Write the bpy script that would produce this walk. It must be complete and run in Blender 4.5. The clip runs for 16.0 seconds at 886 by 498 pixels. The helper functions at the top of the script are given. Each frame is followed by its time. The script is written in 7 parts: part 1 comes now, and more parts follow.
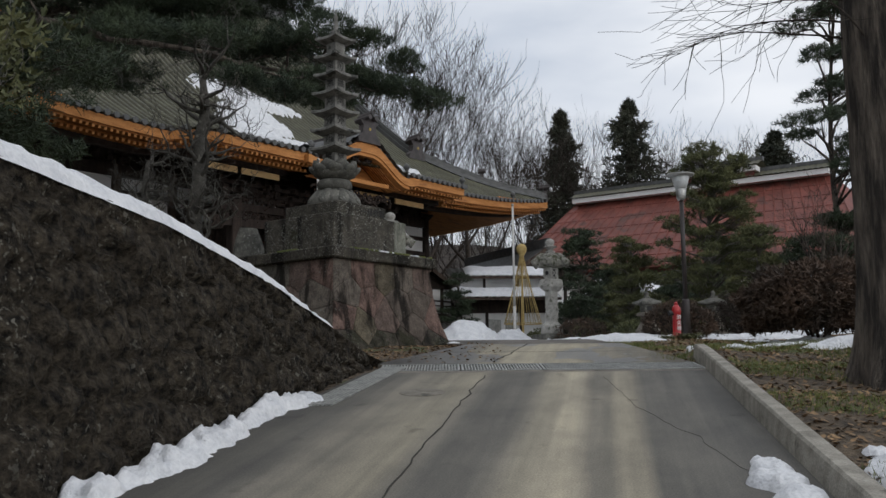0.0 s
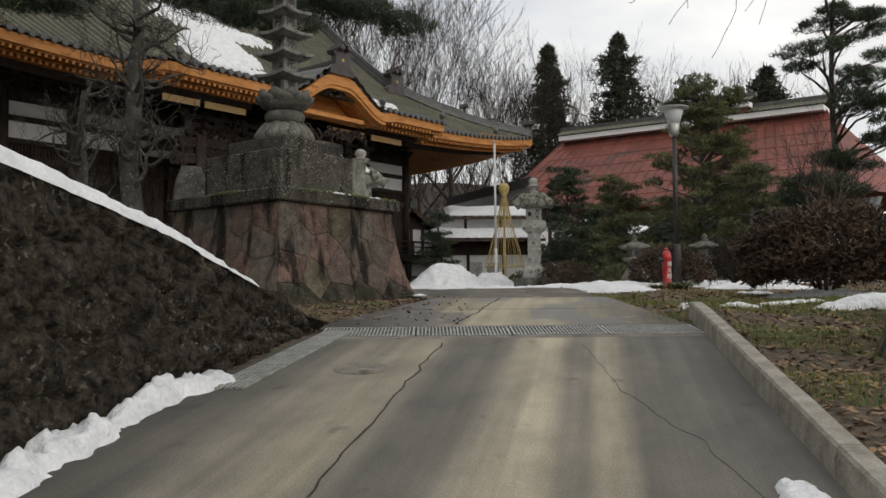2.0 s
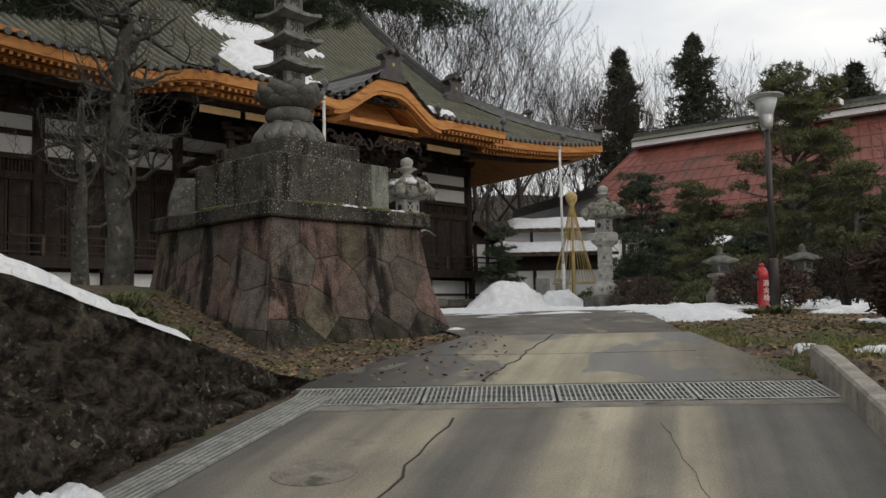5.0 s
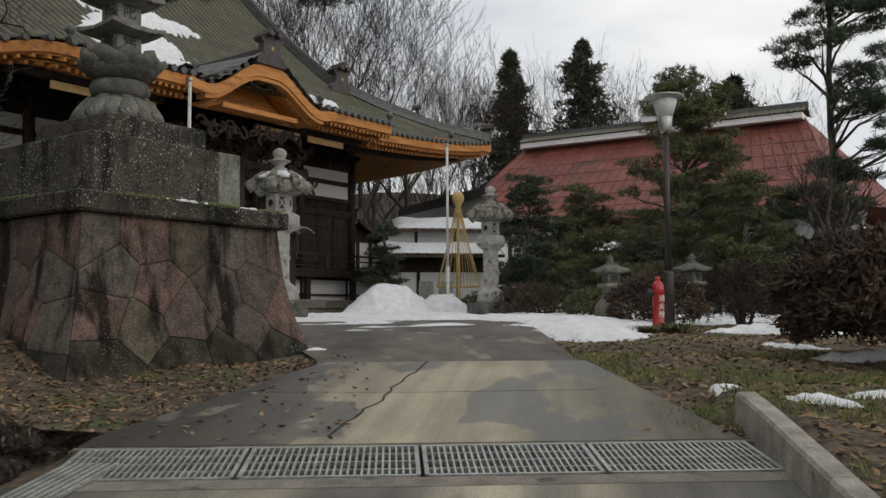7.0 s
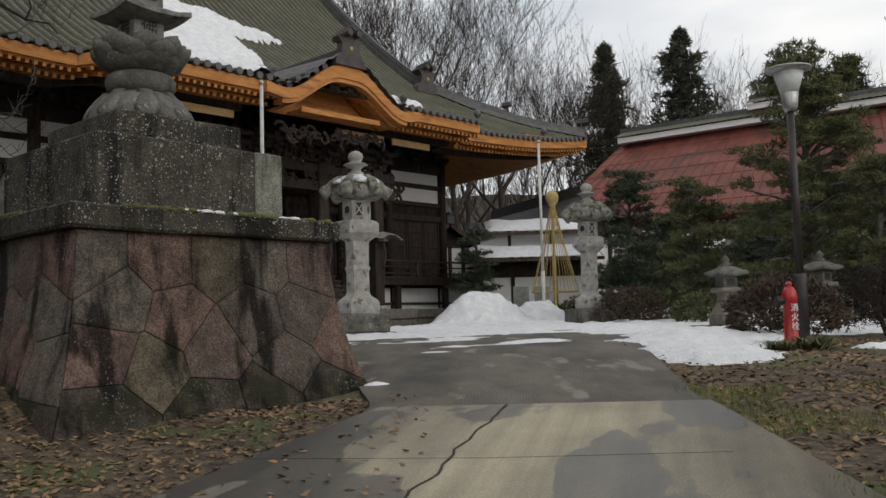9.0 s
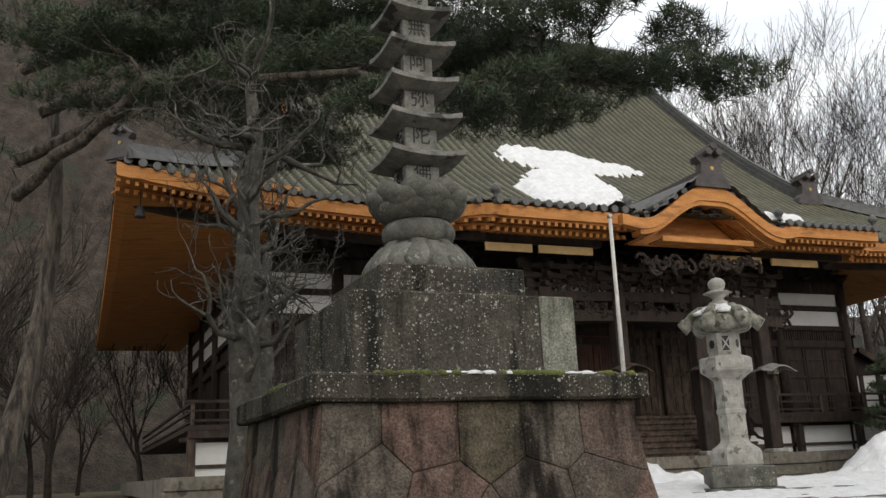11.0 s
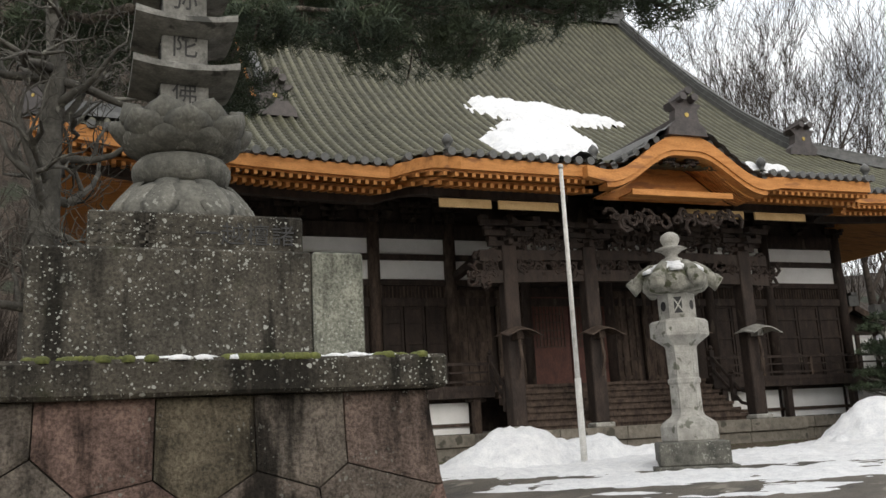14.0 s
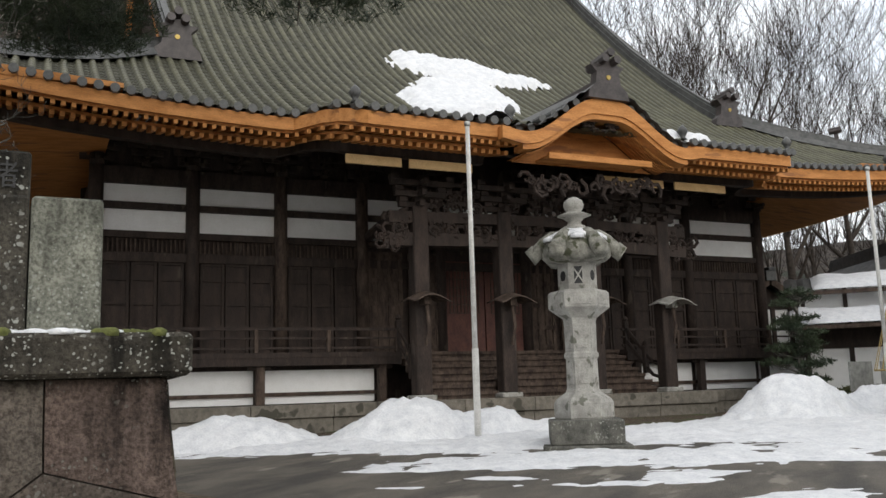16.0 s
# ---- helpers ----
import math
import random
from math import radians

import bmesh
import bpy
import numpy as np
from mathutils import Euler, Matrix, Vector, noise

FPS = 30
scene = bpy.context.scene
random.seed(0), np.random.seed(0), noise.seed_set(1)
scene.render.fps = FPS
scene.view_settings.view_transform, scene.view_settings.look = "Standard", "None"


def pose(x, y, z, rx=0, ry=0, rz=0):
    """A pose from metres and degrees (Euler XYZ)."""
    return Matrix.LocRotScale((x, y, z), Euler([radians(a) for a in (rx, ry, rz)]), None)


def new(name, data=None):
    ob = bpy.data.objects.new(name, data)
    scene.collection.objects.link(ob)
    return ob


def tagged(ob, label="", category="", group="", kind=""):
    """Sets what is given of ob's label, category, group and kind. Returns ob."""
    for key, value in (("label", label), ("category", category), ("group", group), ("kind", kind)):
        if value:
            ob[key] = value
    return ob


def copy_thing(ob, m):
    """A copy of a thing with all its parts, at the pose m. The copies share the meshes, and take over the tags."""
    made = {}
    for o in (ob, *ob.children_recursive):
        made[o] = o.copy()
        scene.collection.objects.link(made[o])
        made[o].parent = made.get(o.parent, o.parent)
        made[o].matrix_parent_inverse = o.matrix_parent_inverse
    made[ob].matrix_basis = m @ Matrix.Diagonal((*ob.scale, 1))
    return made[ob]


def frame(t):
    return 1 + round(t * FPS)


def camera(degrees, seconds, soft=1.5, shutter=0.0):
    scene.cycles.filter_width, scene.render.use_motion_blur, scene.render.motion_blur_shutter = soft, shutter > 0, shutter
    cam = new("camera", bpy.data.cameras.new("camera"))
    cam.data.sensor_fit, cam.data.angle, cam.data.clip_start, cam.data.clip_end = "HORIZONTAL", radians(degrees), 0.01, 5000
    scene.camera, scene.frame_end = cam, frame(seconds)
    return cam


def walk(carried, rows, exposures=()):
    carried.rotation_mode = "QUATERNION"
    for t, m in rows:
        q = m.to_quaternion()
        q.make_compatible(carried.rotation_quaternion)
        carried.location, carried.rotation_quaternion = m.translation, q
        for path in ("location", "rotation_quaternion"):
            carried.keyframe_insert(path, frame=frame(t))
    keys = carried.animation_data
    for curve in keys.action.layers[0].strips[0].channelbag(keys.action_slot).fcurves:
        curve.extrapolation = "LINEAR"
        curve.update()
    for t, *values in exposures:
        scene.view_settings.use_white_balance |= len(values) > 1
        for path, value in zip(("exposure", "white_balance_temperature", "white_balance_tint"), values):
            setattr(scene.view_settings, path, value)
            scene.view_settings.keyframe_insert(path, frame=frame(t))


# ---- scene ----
cam = camera(52.6, 16.0)
METRES, EYE, TILT, LEAN, TURN = 13.0, 1.5, 0.0, 0.0, 0.0
ROWS = [
    (0.0, 0.0, 0.0, 0.0, 0.07, 7.5, 0.5),
    (0.5, 0.0078, 0.031, 0.0062, -2.15, 6.73, 0.52),
    (1.0, 0.014, 0.063, 0.0115, -2.94, 6.25, -0.28),
    (1.5, 0.0226, 0.0968, 0.0158, -1.2, 4.37, 0.03),
    (2.0, 0.0273, 0.1284, 0.0203, -0.73, 3.54, 0.55),
    (2.5, 0.0354, 0.1599, 0.0228, 0.68, 3.36, 1.63),
    (3.0, 0.042, 0.1908, 0.0256, 1.88, 3.39, 2.23),
    (3.5, 0.0496, 0.2258, 0.0304, 3.38, 3.93, 1.63),
    (6.0, 0.0691, 0.3871, 0.0509, 4.15, 4.83, 1.25),
    (6.5, 0.073, 0.4164, 0.0567, 0.85, 5.14, 0.91),
    (7.0, 0.0768, 0.4501, 0.0601, -3.17, 4.16, 0.3),
    (7.5, 0.0811, 0.4814, 0.0629, -0.42, 3.34, -0.47),
    (8.0, 0.0829, 0.5171, 0.066, 0.68, 3.04, -1.23),
    (8.5, 0.0886, 0.5492, 0.0707, 0.78, 2.58, -0.36),
    (9.0, 0.0952, 0.5809, 0.0755, 3.24, 4.42, 1.58),
    (9.5, 0.0986, 0.6102, 0.081, 11.46, 9.22, 2.77),
    (10.0, 0.1064, 0.64, 0.087, 22.54, 13.5, 3.86),
    (12.5, 0.1557, 0.7836, 0.1017, 30.35, 13.15, 2.24),
    (13.0, 0.1602, 0.813, 0.1032, 28.87, 11.46, 2.9),
    (13.5, 0.1658, 0.8418, 0.1077, 27.34, 10.97, 3.08),
    (14.0, 0.1721, 0.87, 0.1123, 29.53, 11.5, 2.97),
    (14.5, 0.1708, 0.8971, 0.1163, 29.98, 12.24, 2.53),
    (15.0, 0.1781, 0.9239, 0.1184, 29.62, 11.4, 2.09),
    (15.5, 0.1826, 0.9484, 0.1197, 27.58, 9.91, 2.01),
    (16.0, 0.1864, 0.9693, 0.1233, 25.3, 8.91, 1.72),
]
walk(cam, [(t, pose(0, 0, EYE, TILT, LEAN, TURN) @ pose(METRES * x, METRES * y, METRES * z, 90 + pitch, roll, yaw)) for t, x, y, z, yaw, pitch, roll in ROWS],
     [(0.0, -0.72, 6250, 10), (0.5, -0.6, 6350, 10), (1.0, -0.52, 6450, 10), (2.0, -0.5, 6850, 9), (3.5, -0.6, 6800, 9), (6.0, -0.5, 6750, 9), (7.5, -0.67, 6700, 9), (8.0, -0.62, 6700, 9), (9.0, -0.58, 6700, 9), (9.5, -0.68, 6700, 9), (10.0, -0.3, 6750, 9), (12.5, 0.06, 6850, 9), (13.0, 0.17, 6850, 9), (14.0, 0.12, 6800, 9), (15.0, 0.02, 6650, 9), (16.0, 0.0, 6600, 9)])

# ---- world and sun: a thin overcast winter sky ----
SUN_EL, SUN_AZ = 24.0, 130.0
world = bpy.data.worlds.new("winter_sky")
scene.world = world
world.use_nodes = True
wn, wl = world.node_tree.nodes, world.node_tree.links
wn.clear()
w_out = wn.new("ShaderNodeOutputWorld")
w_bg = wn.new("ShaderNodeBackground")
w_sky = wn.new("ShaderNodeTexSky")
w_sky.sky_type = "NISHITA"
w_sky.sun_disc = False
w_sky.sun_elevation, w_sky.sun_rotation = radians(SUN_EL), radians(SUN_AZ)
w_sky.dust_density, w_sky.air_density = 2.0, 1.0
w_co = wn.new("ShaderNodeTexCoord")
w_map = wn.new("ShaderNodeMapping")
w_map.inputs["Scale"].default_value = (1.6, 1.6, 5.0)
w_no = wn.new("ShaderNodeTexNoise")
w_no.inputs["Scale"].default_value, w_no.inputs["Detail"].default_value = 1.7, 6
w_ramp = wn.new("ShaderNodeValToRGB")
w_ramp.color_ramp.elements[0].position, w_ramp.color_ramp.elements[0].color = 0.34, (11.2, 11.9, 13.0, 1)
w_ramp.color_ramp.elements[1].position, w_ramp.color_ramp.elements[1].color = 0.6, (16.6, 16.7, 16.9, 1)
w_mix = wn.new("ShaderNodeMixRGB")
w_mix.inputs[0].default_value = 0.86
wl.new(w_co.outputs["Generated"], w_map.inputs["Vector"])
wl.new(w_map.outputs[0], w_no.inputs["Vector"])
wl.new(w_no.outputs["Fac"], w_ramp.inputs[0])
wl.new(w_sky.outputs[0], w_mix.inputs[1])
wl.new(w_ramp.outputs[0], w_mix.inputs[2])
wl.new(w_mix.outputs[0], w_bg.inputs["Color"])
w_bg.inputs["Strength"].default_value = 0.1
wl.new(w_bg.outputs[0], w_out.inputs["Surface"])
sun = new("sun", bpy.data.lights.new("sun", "SUN"))
sun.data.energy, sun.data.angle, sun.data.color = 0.75, radians(32), (1.0, 0.96, 0.9)
sun.matrix_world = pose(0, 0, 60, 90 - SUN_EL, 0, 180 - SUN_AZ)

# ---- materials ----


def mat(name, c1, c2, scale=6.0, rough=0.8, bump=0.3, fine=40.0, c3=None, spot=0.62, spot_scale=9.0, stretch=(1, 1, 1), metal=0.0, rand=0.0, dist=0.01, pos=(0.35, 0.65), coords="Object", cluster=0.0, hue=None, spec=0.5):
    """Two colours mixed by noise at one scale, grain at a finer one, and spots or stains of a third colour."""
    m = bpy.data.materials.new(name)
    m.use_nodes = True
    n, l = m.node_tree.nodes, m.node_tree.links
    b = n["Principled BSDF"]
    b.inputs["Roughness"].default_value, b.inputs["Metallic"].default_value = rough, metal
    b.inputs["Specular IOR Level"].default_value = spec
    co, mp = n.new("ShaderNodeTexCoord"), n.new("ShaderNodeMapping")
    mp.inputs["Scale"].default_value = stretch
    l.new(co.outputs[coords], mp.inputs["Vector"])
    na = n.new("ShaderNodeTexNoise")
    na.inputs["Scale"].default_value, na.inputs["Detail"].default_value, na.inputs["Roughness"].default_value = scale, 8, 0.62
    l.new(mp.outputs[0], na.inputs["Vector"])
    ramp = n.new("ShaderNodeValToRGB")
    ramp.color_ramp.elements[0].position, ramp.color_ramp.elements[1].position = pos
    ramp.color_ramp.elements[0].color, ramp.color_ramp.elements[1].color = (*c1, 1), (*c2, 1)
    l.new(na.outputs["Fac"], ramp.inputs[0])
    nb = n.new("ShaderNodeTexNoise")
    nb.inputs["Scale"].default_value, nb.inputs["Detail"].default_value = fine, 4
    l.new(mp.outputs[0], nb.inputs["Vector"])
    grain = n.new("ShaderNodeMixRGB")
    grain.blend_type = "OVERLAY"
    grain.inputs[0].default_value = 0.55
    l.new(ramp.outputs[0], grain.inputs[1])
    l.new(nb.outputs["Fac"], grain.inputs[2])
    out = grain.outputs[0]
    if c3:
        nc = n.new("ShaderNodeTexNoise")
        nc.inputs["Scale"].default_value, nc.inputs["Detail"].default_value = spot_scale, 6
        l.new(mp.outputs[0], nc.inputs["Vector"])
        rc = n.new("ShaderNodeValToRGB")
        rc.color_ramp.elements[0].position, rc.color_ramp.elements[1].position = spot, spot + 0.05
        l.new(nc.outputs["Fac"], rc.inputs[0])
        fac = rc.outputs[0]
        if cluster:
            nd = n.new("ShaderNodeTexNoise")
            nd.inputs["Scale"].default_value, nd.inputs["Detail"].default_value = cluster, 3
            l.new(mp.outputs[0], nd.inputs["Vector"])
            rd_ = n.new("ShaderNodeValToRGB")
            rd_.color_ramp.elements[0].position, rd_.color_ramp.elements[1].position = 0.44, 0.66
            l.new(nd.outputs["Fac"], rd_.inputs[0])
            mu = n.new("ShaderNodeMath")
            mu.operation = "MULTIPLY"
            l.new(fac, mu.inputs[0])
            l.new(rd_.outputs[0], mu.inputs[1])
            fac = mu.outputs[0]
        mc = n.new("ShaderNodeMixRGB")
        mc.inputs[2].default_value = (*c3, 1)
        l.new(fac, mc.inputs[0])
        l.new(out, mc.inputs[1])
        out = mc.outputs[0]
    if hue:
        oj = n.new("ShaderNodeObjectInfo")
        mh_ = n.new("ShaderNodeMixRGB")
        mh_.blend_type = "MULTIPLY"
        mh_.inputs[2].default_value = (*hue, 1)
        l.new(oj.outputs["Random"], mh_.inputs[0])
        l.new(out, mh_.inputs[1])
        out = mh_.outputs[0]
    if rand:
        oi = n.new("ShaderNodeObjectInfo")
        hs = n.new("ShaderNodeHueSaturation")
        mr = n.new("ShaderNodeMapRange")
        mr.inputs["To Min"].default_value, mr.inputs["To Max"].default_value = 1 - rand, 1 + rand
        l.new(oi.outputs["Random"], mr.inputs["Value"])
        l.new(mr.outputs[0], hs.inputs["Value"])
        l.new(out, hs.inputs["Color"])
        out = hs.outputs[0]
    l.new(out, b.inputs["Base Color"])
    if bump:
        bp = n.new("ShaderNodeBump")
        bp.inputs["Strength"].default_value, bp.inputs["Distance"].default_value = bump, dist
        ad = n.new("ShaderNodeMath")
        ad.operation = "ADD"
        l.new(na.outputs["Fac"], ad.inputs[0])
        l.new(nb.outputs["Fac"], ad.inputs[1])
        l.new(ad.outputs[0], bp.inputs["Height"])
        l.new(bp.outputs[0], b.inputs["Normal"])
    return m




def road_material(name, damp):
    """Concrete with dried pale tyre lanes along the drive, dark asphalt margins, stains and grain; damp adds wet patches."""
    m = bpy.data.materials.new(name)
    m.use_nodes = True
    n, l = m.node_tree.nodes, m.node_tree.links
    b = n["Principled BSDF"]
    co = n.new("ShaderNodeTexCoord")
    sep = n.new("ShaderNodeSeparateXYZ")
    l.new(co.outputs["Object"], sep.inputs[0])

    def math_(op, a, c):
        q = n.new("ShaderNodeMath")
        q.operation = op
        for i, v in enumerate((a, c)):
            if isinstance(v, (int, float)):
                q.inputs[i].default_value = v
            else:
                l.new(v, q.inputs[i])
        return q.outputs[0]

    lane = math_("SUBTRACT", sep.outputs[0], math_("MULTIPLY", sep.outputs[1], 0.185))
    along = n.new("ShaderNodeCombineXYZ")
    l.new(lane, along.inputs[0])
    l.new(sep.outputs[1], along.inputs[1])

    def noise_(scale, stretch, detail=6, rough=0.5):
        mp = n.new("ShaderNodeMapping")
        mp.inputs["Scale"].default_value = stretch
        l.new(along.outputs[0], mp.inputs["Vector"])
        q = n.new("ShaderNodeTexNoise")
        q.inputs["Scale"].default_value, q.inputs["Detail"].default_value, q.inputs["Roughness"].default_value = scale, detail, rough
        l.new(mp.outputs[0], q.inputs["Vector"])
        return q.outputs["Fac"]

    def ramp_(fac, *stops):
        r = n.new("ShaderNodeValToRGB")
        for k, (p, c) in enumerate(stops):
            e = r.color_ramp.elements[k] if k < 2 else r.color_ramp.elements.new(p)
            e.position, e.color = p, (*c, 1)
        l.new(fac, r.inputs[0])
        return r.outputs[0]

    def times(a, c):
        q = n.new("ShaderNodeMixRGB")
        q.blend_type, q.inputs[0].default_value = "MULTIPLY", 1.0
        l.new(a, q.inputs[1])
        l.new(c, q.inputs[2])
        return q.outputs[0]

    wob = math_("MULTIPLY", math_("SUBTRACT", noise_(1.0, (1.2, 0.2, 1)), 0.5), 0.3)
    mr = n.new("ShaderNodeMapRange")
    mr.inputs["From Min"].default_value, mr.inputs["From Max"].default_value = -3.2, 2.2
    l.new(math_("ADD", lane, wob), mr.inputs["Value"])
    dark, mid, pale = (0.118, 0.111, 0.097), (0.195, 0.179, 0.147), (0.37, 0.332, 0.255)
    out = ramp_(mr.outputs[0], (0.06, (0.06, 0.056, 0.048)), (0.9, (0.085, 0.08, 0.07)), (0.15, dark), (0.2, mid), (0.27, (0.22, 0.2, 0.158)), (0.31, (0.26, 0.235, 0.18)), (0.335, mid), (0.36, dark), (0.425, dark), (0.452, mid), (0.475, (0.27, 0.245, 0.19)), (0.51, pale), (0.535, pale), (0.562, mid), (0.59, (0.19, 0.174, 0.14)), (0.605, (0.29, 0.26, 0.2)), (0.63, (0.25, 0.226, 0.175)), (0.648, dark), (0.8, (0.115, 0.11, 0.1)))
    if damp:
        out = ramp_(mr.outputs[0], (0.1, (0.12, 0.112, 0.098)), (0.74, (0.085, 0.076, 0.06)), (0.22, (0.17, 0.157, 0.13)), (0.29, (0.25, 0.228, 0.178)), (0.315, (0.2, 0.184, 0.15)), (0.34, (0.3, 0.275, 0.215)), (0.5, (0.28, 0.256, 0.2)), (0.58, (0.2, 0.184, 0.15)))
    out = times(out, ramp_(noise_(1.6, (3.0, 0.09, 1), 8, 0.6), (0.3, (0.72, 0.72, 0.72)), (0.7, (1.22, 1.2, 1.16))))
    out = times(out, ramp_(noise_(1.3, (1.2, 0.7, 1), 9, 0.65), (0.32, (0.74, 0.74, 0.74)), (0.62, (1.14, 1.13, 1.1))))
    if damp:
        spread = noise_(0.8, (1.5, 0.7, 1), 4)
        side = math_("MULTIPLY", math_("MINIMUM", math_("MAXIMUM", math_("SUBTRACT", -1.75, lane), 0.0), 0.5), 0.22)
        spread = math_("ADD", spread, side)
        out = times(out, ramp_(spread, (0.54, (1.1, 1.08, 1.04)), (0.555, (0.45, 0.45, 0.46))))
        l.new(ramp_(spread, (0.54, (0.8, 0.8, 0.8)), (0.555, (0.5, 0.42, 0.42))), b.inputs["Roughness"])
    else:
        b.inputs["Roughness"].default_value = 0.8
        out = times(out, ramp_(noise_(2.3, (1.0, 0.8, 1), 3), (0.66, (1, 1, 1)), (0.72, (0.7, 0.69, 0.68))))
    gr = n.new("ShaderNodeMixRGB")
    gr.blend_type, gr.inputs[0].default_value = "OVERLAY", 0.6
    fine = noise_(75, (1, 1, 1), 4)
    l.new(out, gr.inputs[1])
    l.new(fine, gr.inputs[2])
    l.new(gr.outputs[0], b.inputs["Base Color"])
    bp = n.new("ShaderNodeBump")
    bp.inputs["Strength"].default_value, bp.inputs["Distance"].default_value = 0.4, 0.005
    l.new(fine, bp.inputs["Height"])
    l.new(bp.outputs[0], b.inputs["Normal"])
    return m


def spotted_stone(name, tones, spots, grow=0.3, streak=0.0, moss=0.0, dist=0.012):
    """Weathered stone: a tone of its own for each piece, pitted grain, round lichen spots in clusters, dark run-off stains."""
    m = bpy.data.materials.new(name)
    m.use_nodes = True
    n, l = m.node_tree.nodes, m.node_tree.links
    b = n["Principled BSDF"]
    b.inputs["Roughness"].default_value, b.inputs["Specular IOR Level"].default_value = 0.93, 0.25
    co = n.new("ShaderNodeTexCoord")

    def noise_(scale, stretch=(1, 1, 1), detail=6, rough=0.6):
        mp = n.new("ShaderNodeMapping")
        mp.inputs["Scale"].default_value = stretch
        l.new(co.outputs["Object"], mp.inputs["Vector"])
        q = n.new("ShaderNodeTexNoise")
        q.inputs["Scale"].default_value, q.inputs["Detail"].default_value, q.inputs["Roughness"].default_value = scale, detail, rough
        l.new(mp.outputs[0], q.inputs["Vector"])
        return q.outputs["Fac"]

    def ramp_(fac, *stops):
        r = n.new("ShaderNodeValToRGB")
        for k, (p, c) in enumerate(stops):
            e = r.color_ramp.elements[k] if k < 2 else r.color_ramp.elements.new(p)
            e.position, e.color = p, (*c, 1)
        l.new(fac, r.inputs[0])
        return r.outputs[0]

    def blend(kind, fac, a, c):
        q = n.new("ShaderNodeMixRGB")
        q.blend_type = kind
        for k, v in enumerate((fac, a, c)):
            if isinstance(v, float):
                q.inputs[k].default_value = v
            elif isinstance(v, tuple):
                q.inputs[k].default_value = (*v, 1)
            else:
                l.new(v, q.inputs[k])
        return q.outputs[0]

    info = n.new("ShaderNodeObjectInfo")
    rr = n.new("ShaderNodeValToRGB")
    rr.color_ramp.interpolation = "CONSTANT"
    for k, c in enumerate(tones):
        e = rr.color_ramp.elements[k] if k < 2 else rr.color_ramp.elements.new(k / len(tones))
        e.position, e.color = k / len(tones), (*c, 1)
    l.new(info.outputs["Random"], rr.inputs[0])
    grain = noise_(55, detail=5, rough=0.7)
    out = blend("MULTIPLY", 1.0, rr.outputs[0], ramp_(noise_(5.5, detail=8), (0.3, (0.55, 0.55, 0.54)), (0.7, (1.4, 1.38, 1.34))))
    out = blend("MULTIPLY", 1.0, out, ramp_(grain, (0.36, (0.5, 0.49, 0.48)), (0.6, (1.3, 1.3, 1.3))))
    if moss:
        out = blend("MIX", ramp_(noise_(2.6, detail=8), (0.62 - moss, (0, 0, 0)), (0.7 - moss, (0.85, 0.85, 0.85))), out, (0.03, 0.031, 0.016))
    if streak:
        out = blend("MULTIPLY", streak, out, ramp_(noise_(3.4, (1.3, 1.3, 0.16), 7), (0.5, (1, 1, 1)), (0.6, (0.12, 0.115, 0.105))))
    cluster = ramp_(noise_(2.4, detail=5), (0.52 - grow * 0.3, (0, 0, 0)), (0.64 - grow * 0.3, (1, 1, 1)))
    for scale, size in ((22, 0.3), (52, 0.4)):
        warp = n.new("ShaderNodeMixRGB")
        warp.inputs[0].default_value = 0.03
        l.new(co.outputs["Object"], warp.inputs[1])
        nw = n.new("ShaderNodeTexNoise")
        nw.inputs["Scale"].default_value = 30
        l.new(co.outputs["Object"], nw.inputs["Vector"])
        l.new(nw.outputs["Color"], warp.inputs[2])
        vo = n.new("ShaderNodeTexVoronoi")
        vo.inputs["Scale"].default_value = scale
        l.new(warp.outputs[0], vo.inputs["Vector"])
        own = n.new("ShaderNodeSeparateColor")
        l.new(vo.outputs["Color"], own.inputs[0])
        lim = n.new("ShaderNodeMath")
        lim.operation = "MULTIPLY"
        l.new(own.outputs[0], lim.inputs[0])
        lim.inputs[1].default_value = size
        sub = n.new("ShaderNodeMath")
        sub.operation = "SUBTRACT"
        l.new(lim.outputs[0], sub.inputs[0])
        l.new(vo.outputs["Distance"], sub.inputs[1])
        dot = ramp_(sub.outputs[0], (0.0, (0, 0, 0)), (0.06, (0.9, 0.9, 0.9)))
        out = blend("MIX", blend("MULTIPLY", 1.0, dot, cluster), out, spots)
    l.new(out, b.inputs["Base Color"])
    bp = n.new("ShaderNodeBump")
    bp.inputs["Strength"].default_value, bp.inputs["Distance"].default_value = 0.9, dist
    l.new(grain, bp.inputs["Height"])
    l.new(bp.outputs[0], b.inputs["Normal"])
    return m


M_ROAD = road_material("worn_concrete_road", False)
M_ROADWET = road_material("damp_patched_concrete", True)
M_SOIL = mat("leaf_litter_soil", (0.036, 0.027, 0.018), (0.15, 0.11, 0.07), 9, 0.95, 0.9, 45, (0.075, 0.086, 0.03), 0.56, 1.3, dist=0.03)
M_GRAVEL = mat("muddy_gravel", (0.035, 0.03, 0.024), (0.125, 0.107, 0.083), 1.3, 0.7, 0.9, 60, (0.2, 0.18, 0.145), 0.62, 1.8, (1.3, 0.45, 1), dist=0.015)
M_SNOW = mat("old_snow", (0.62, 0.63, 0.655), (0.77, 0.775, 0.785), 5, 0.65, 0.6, 30, dist=0.04)
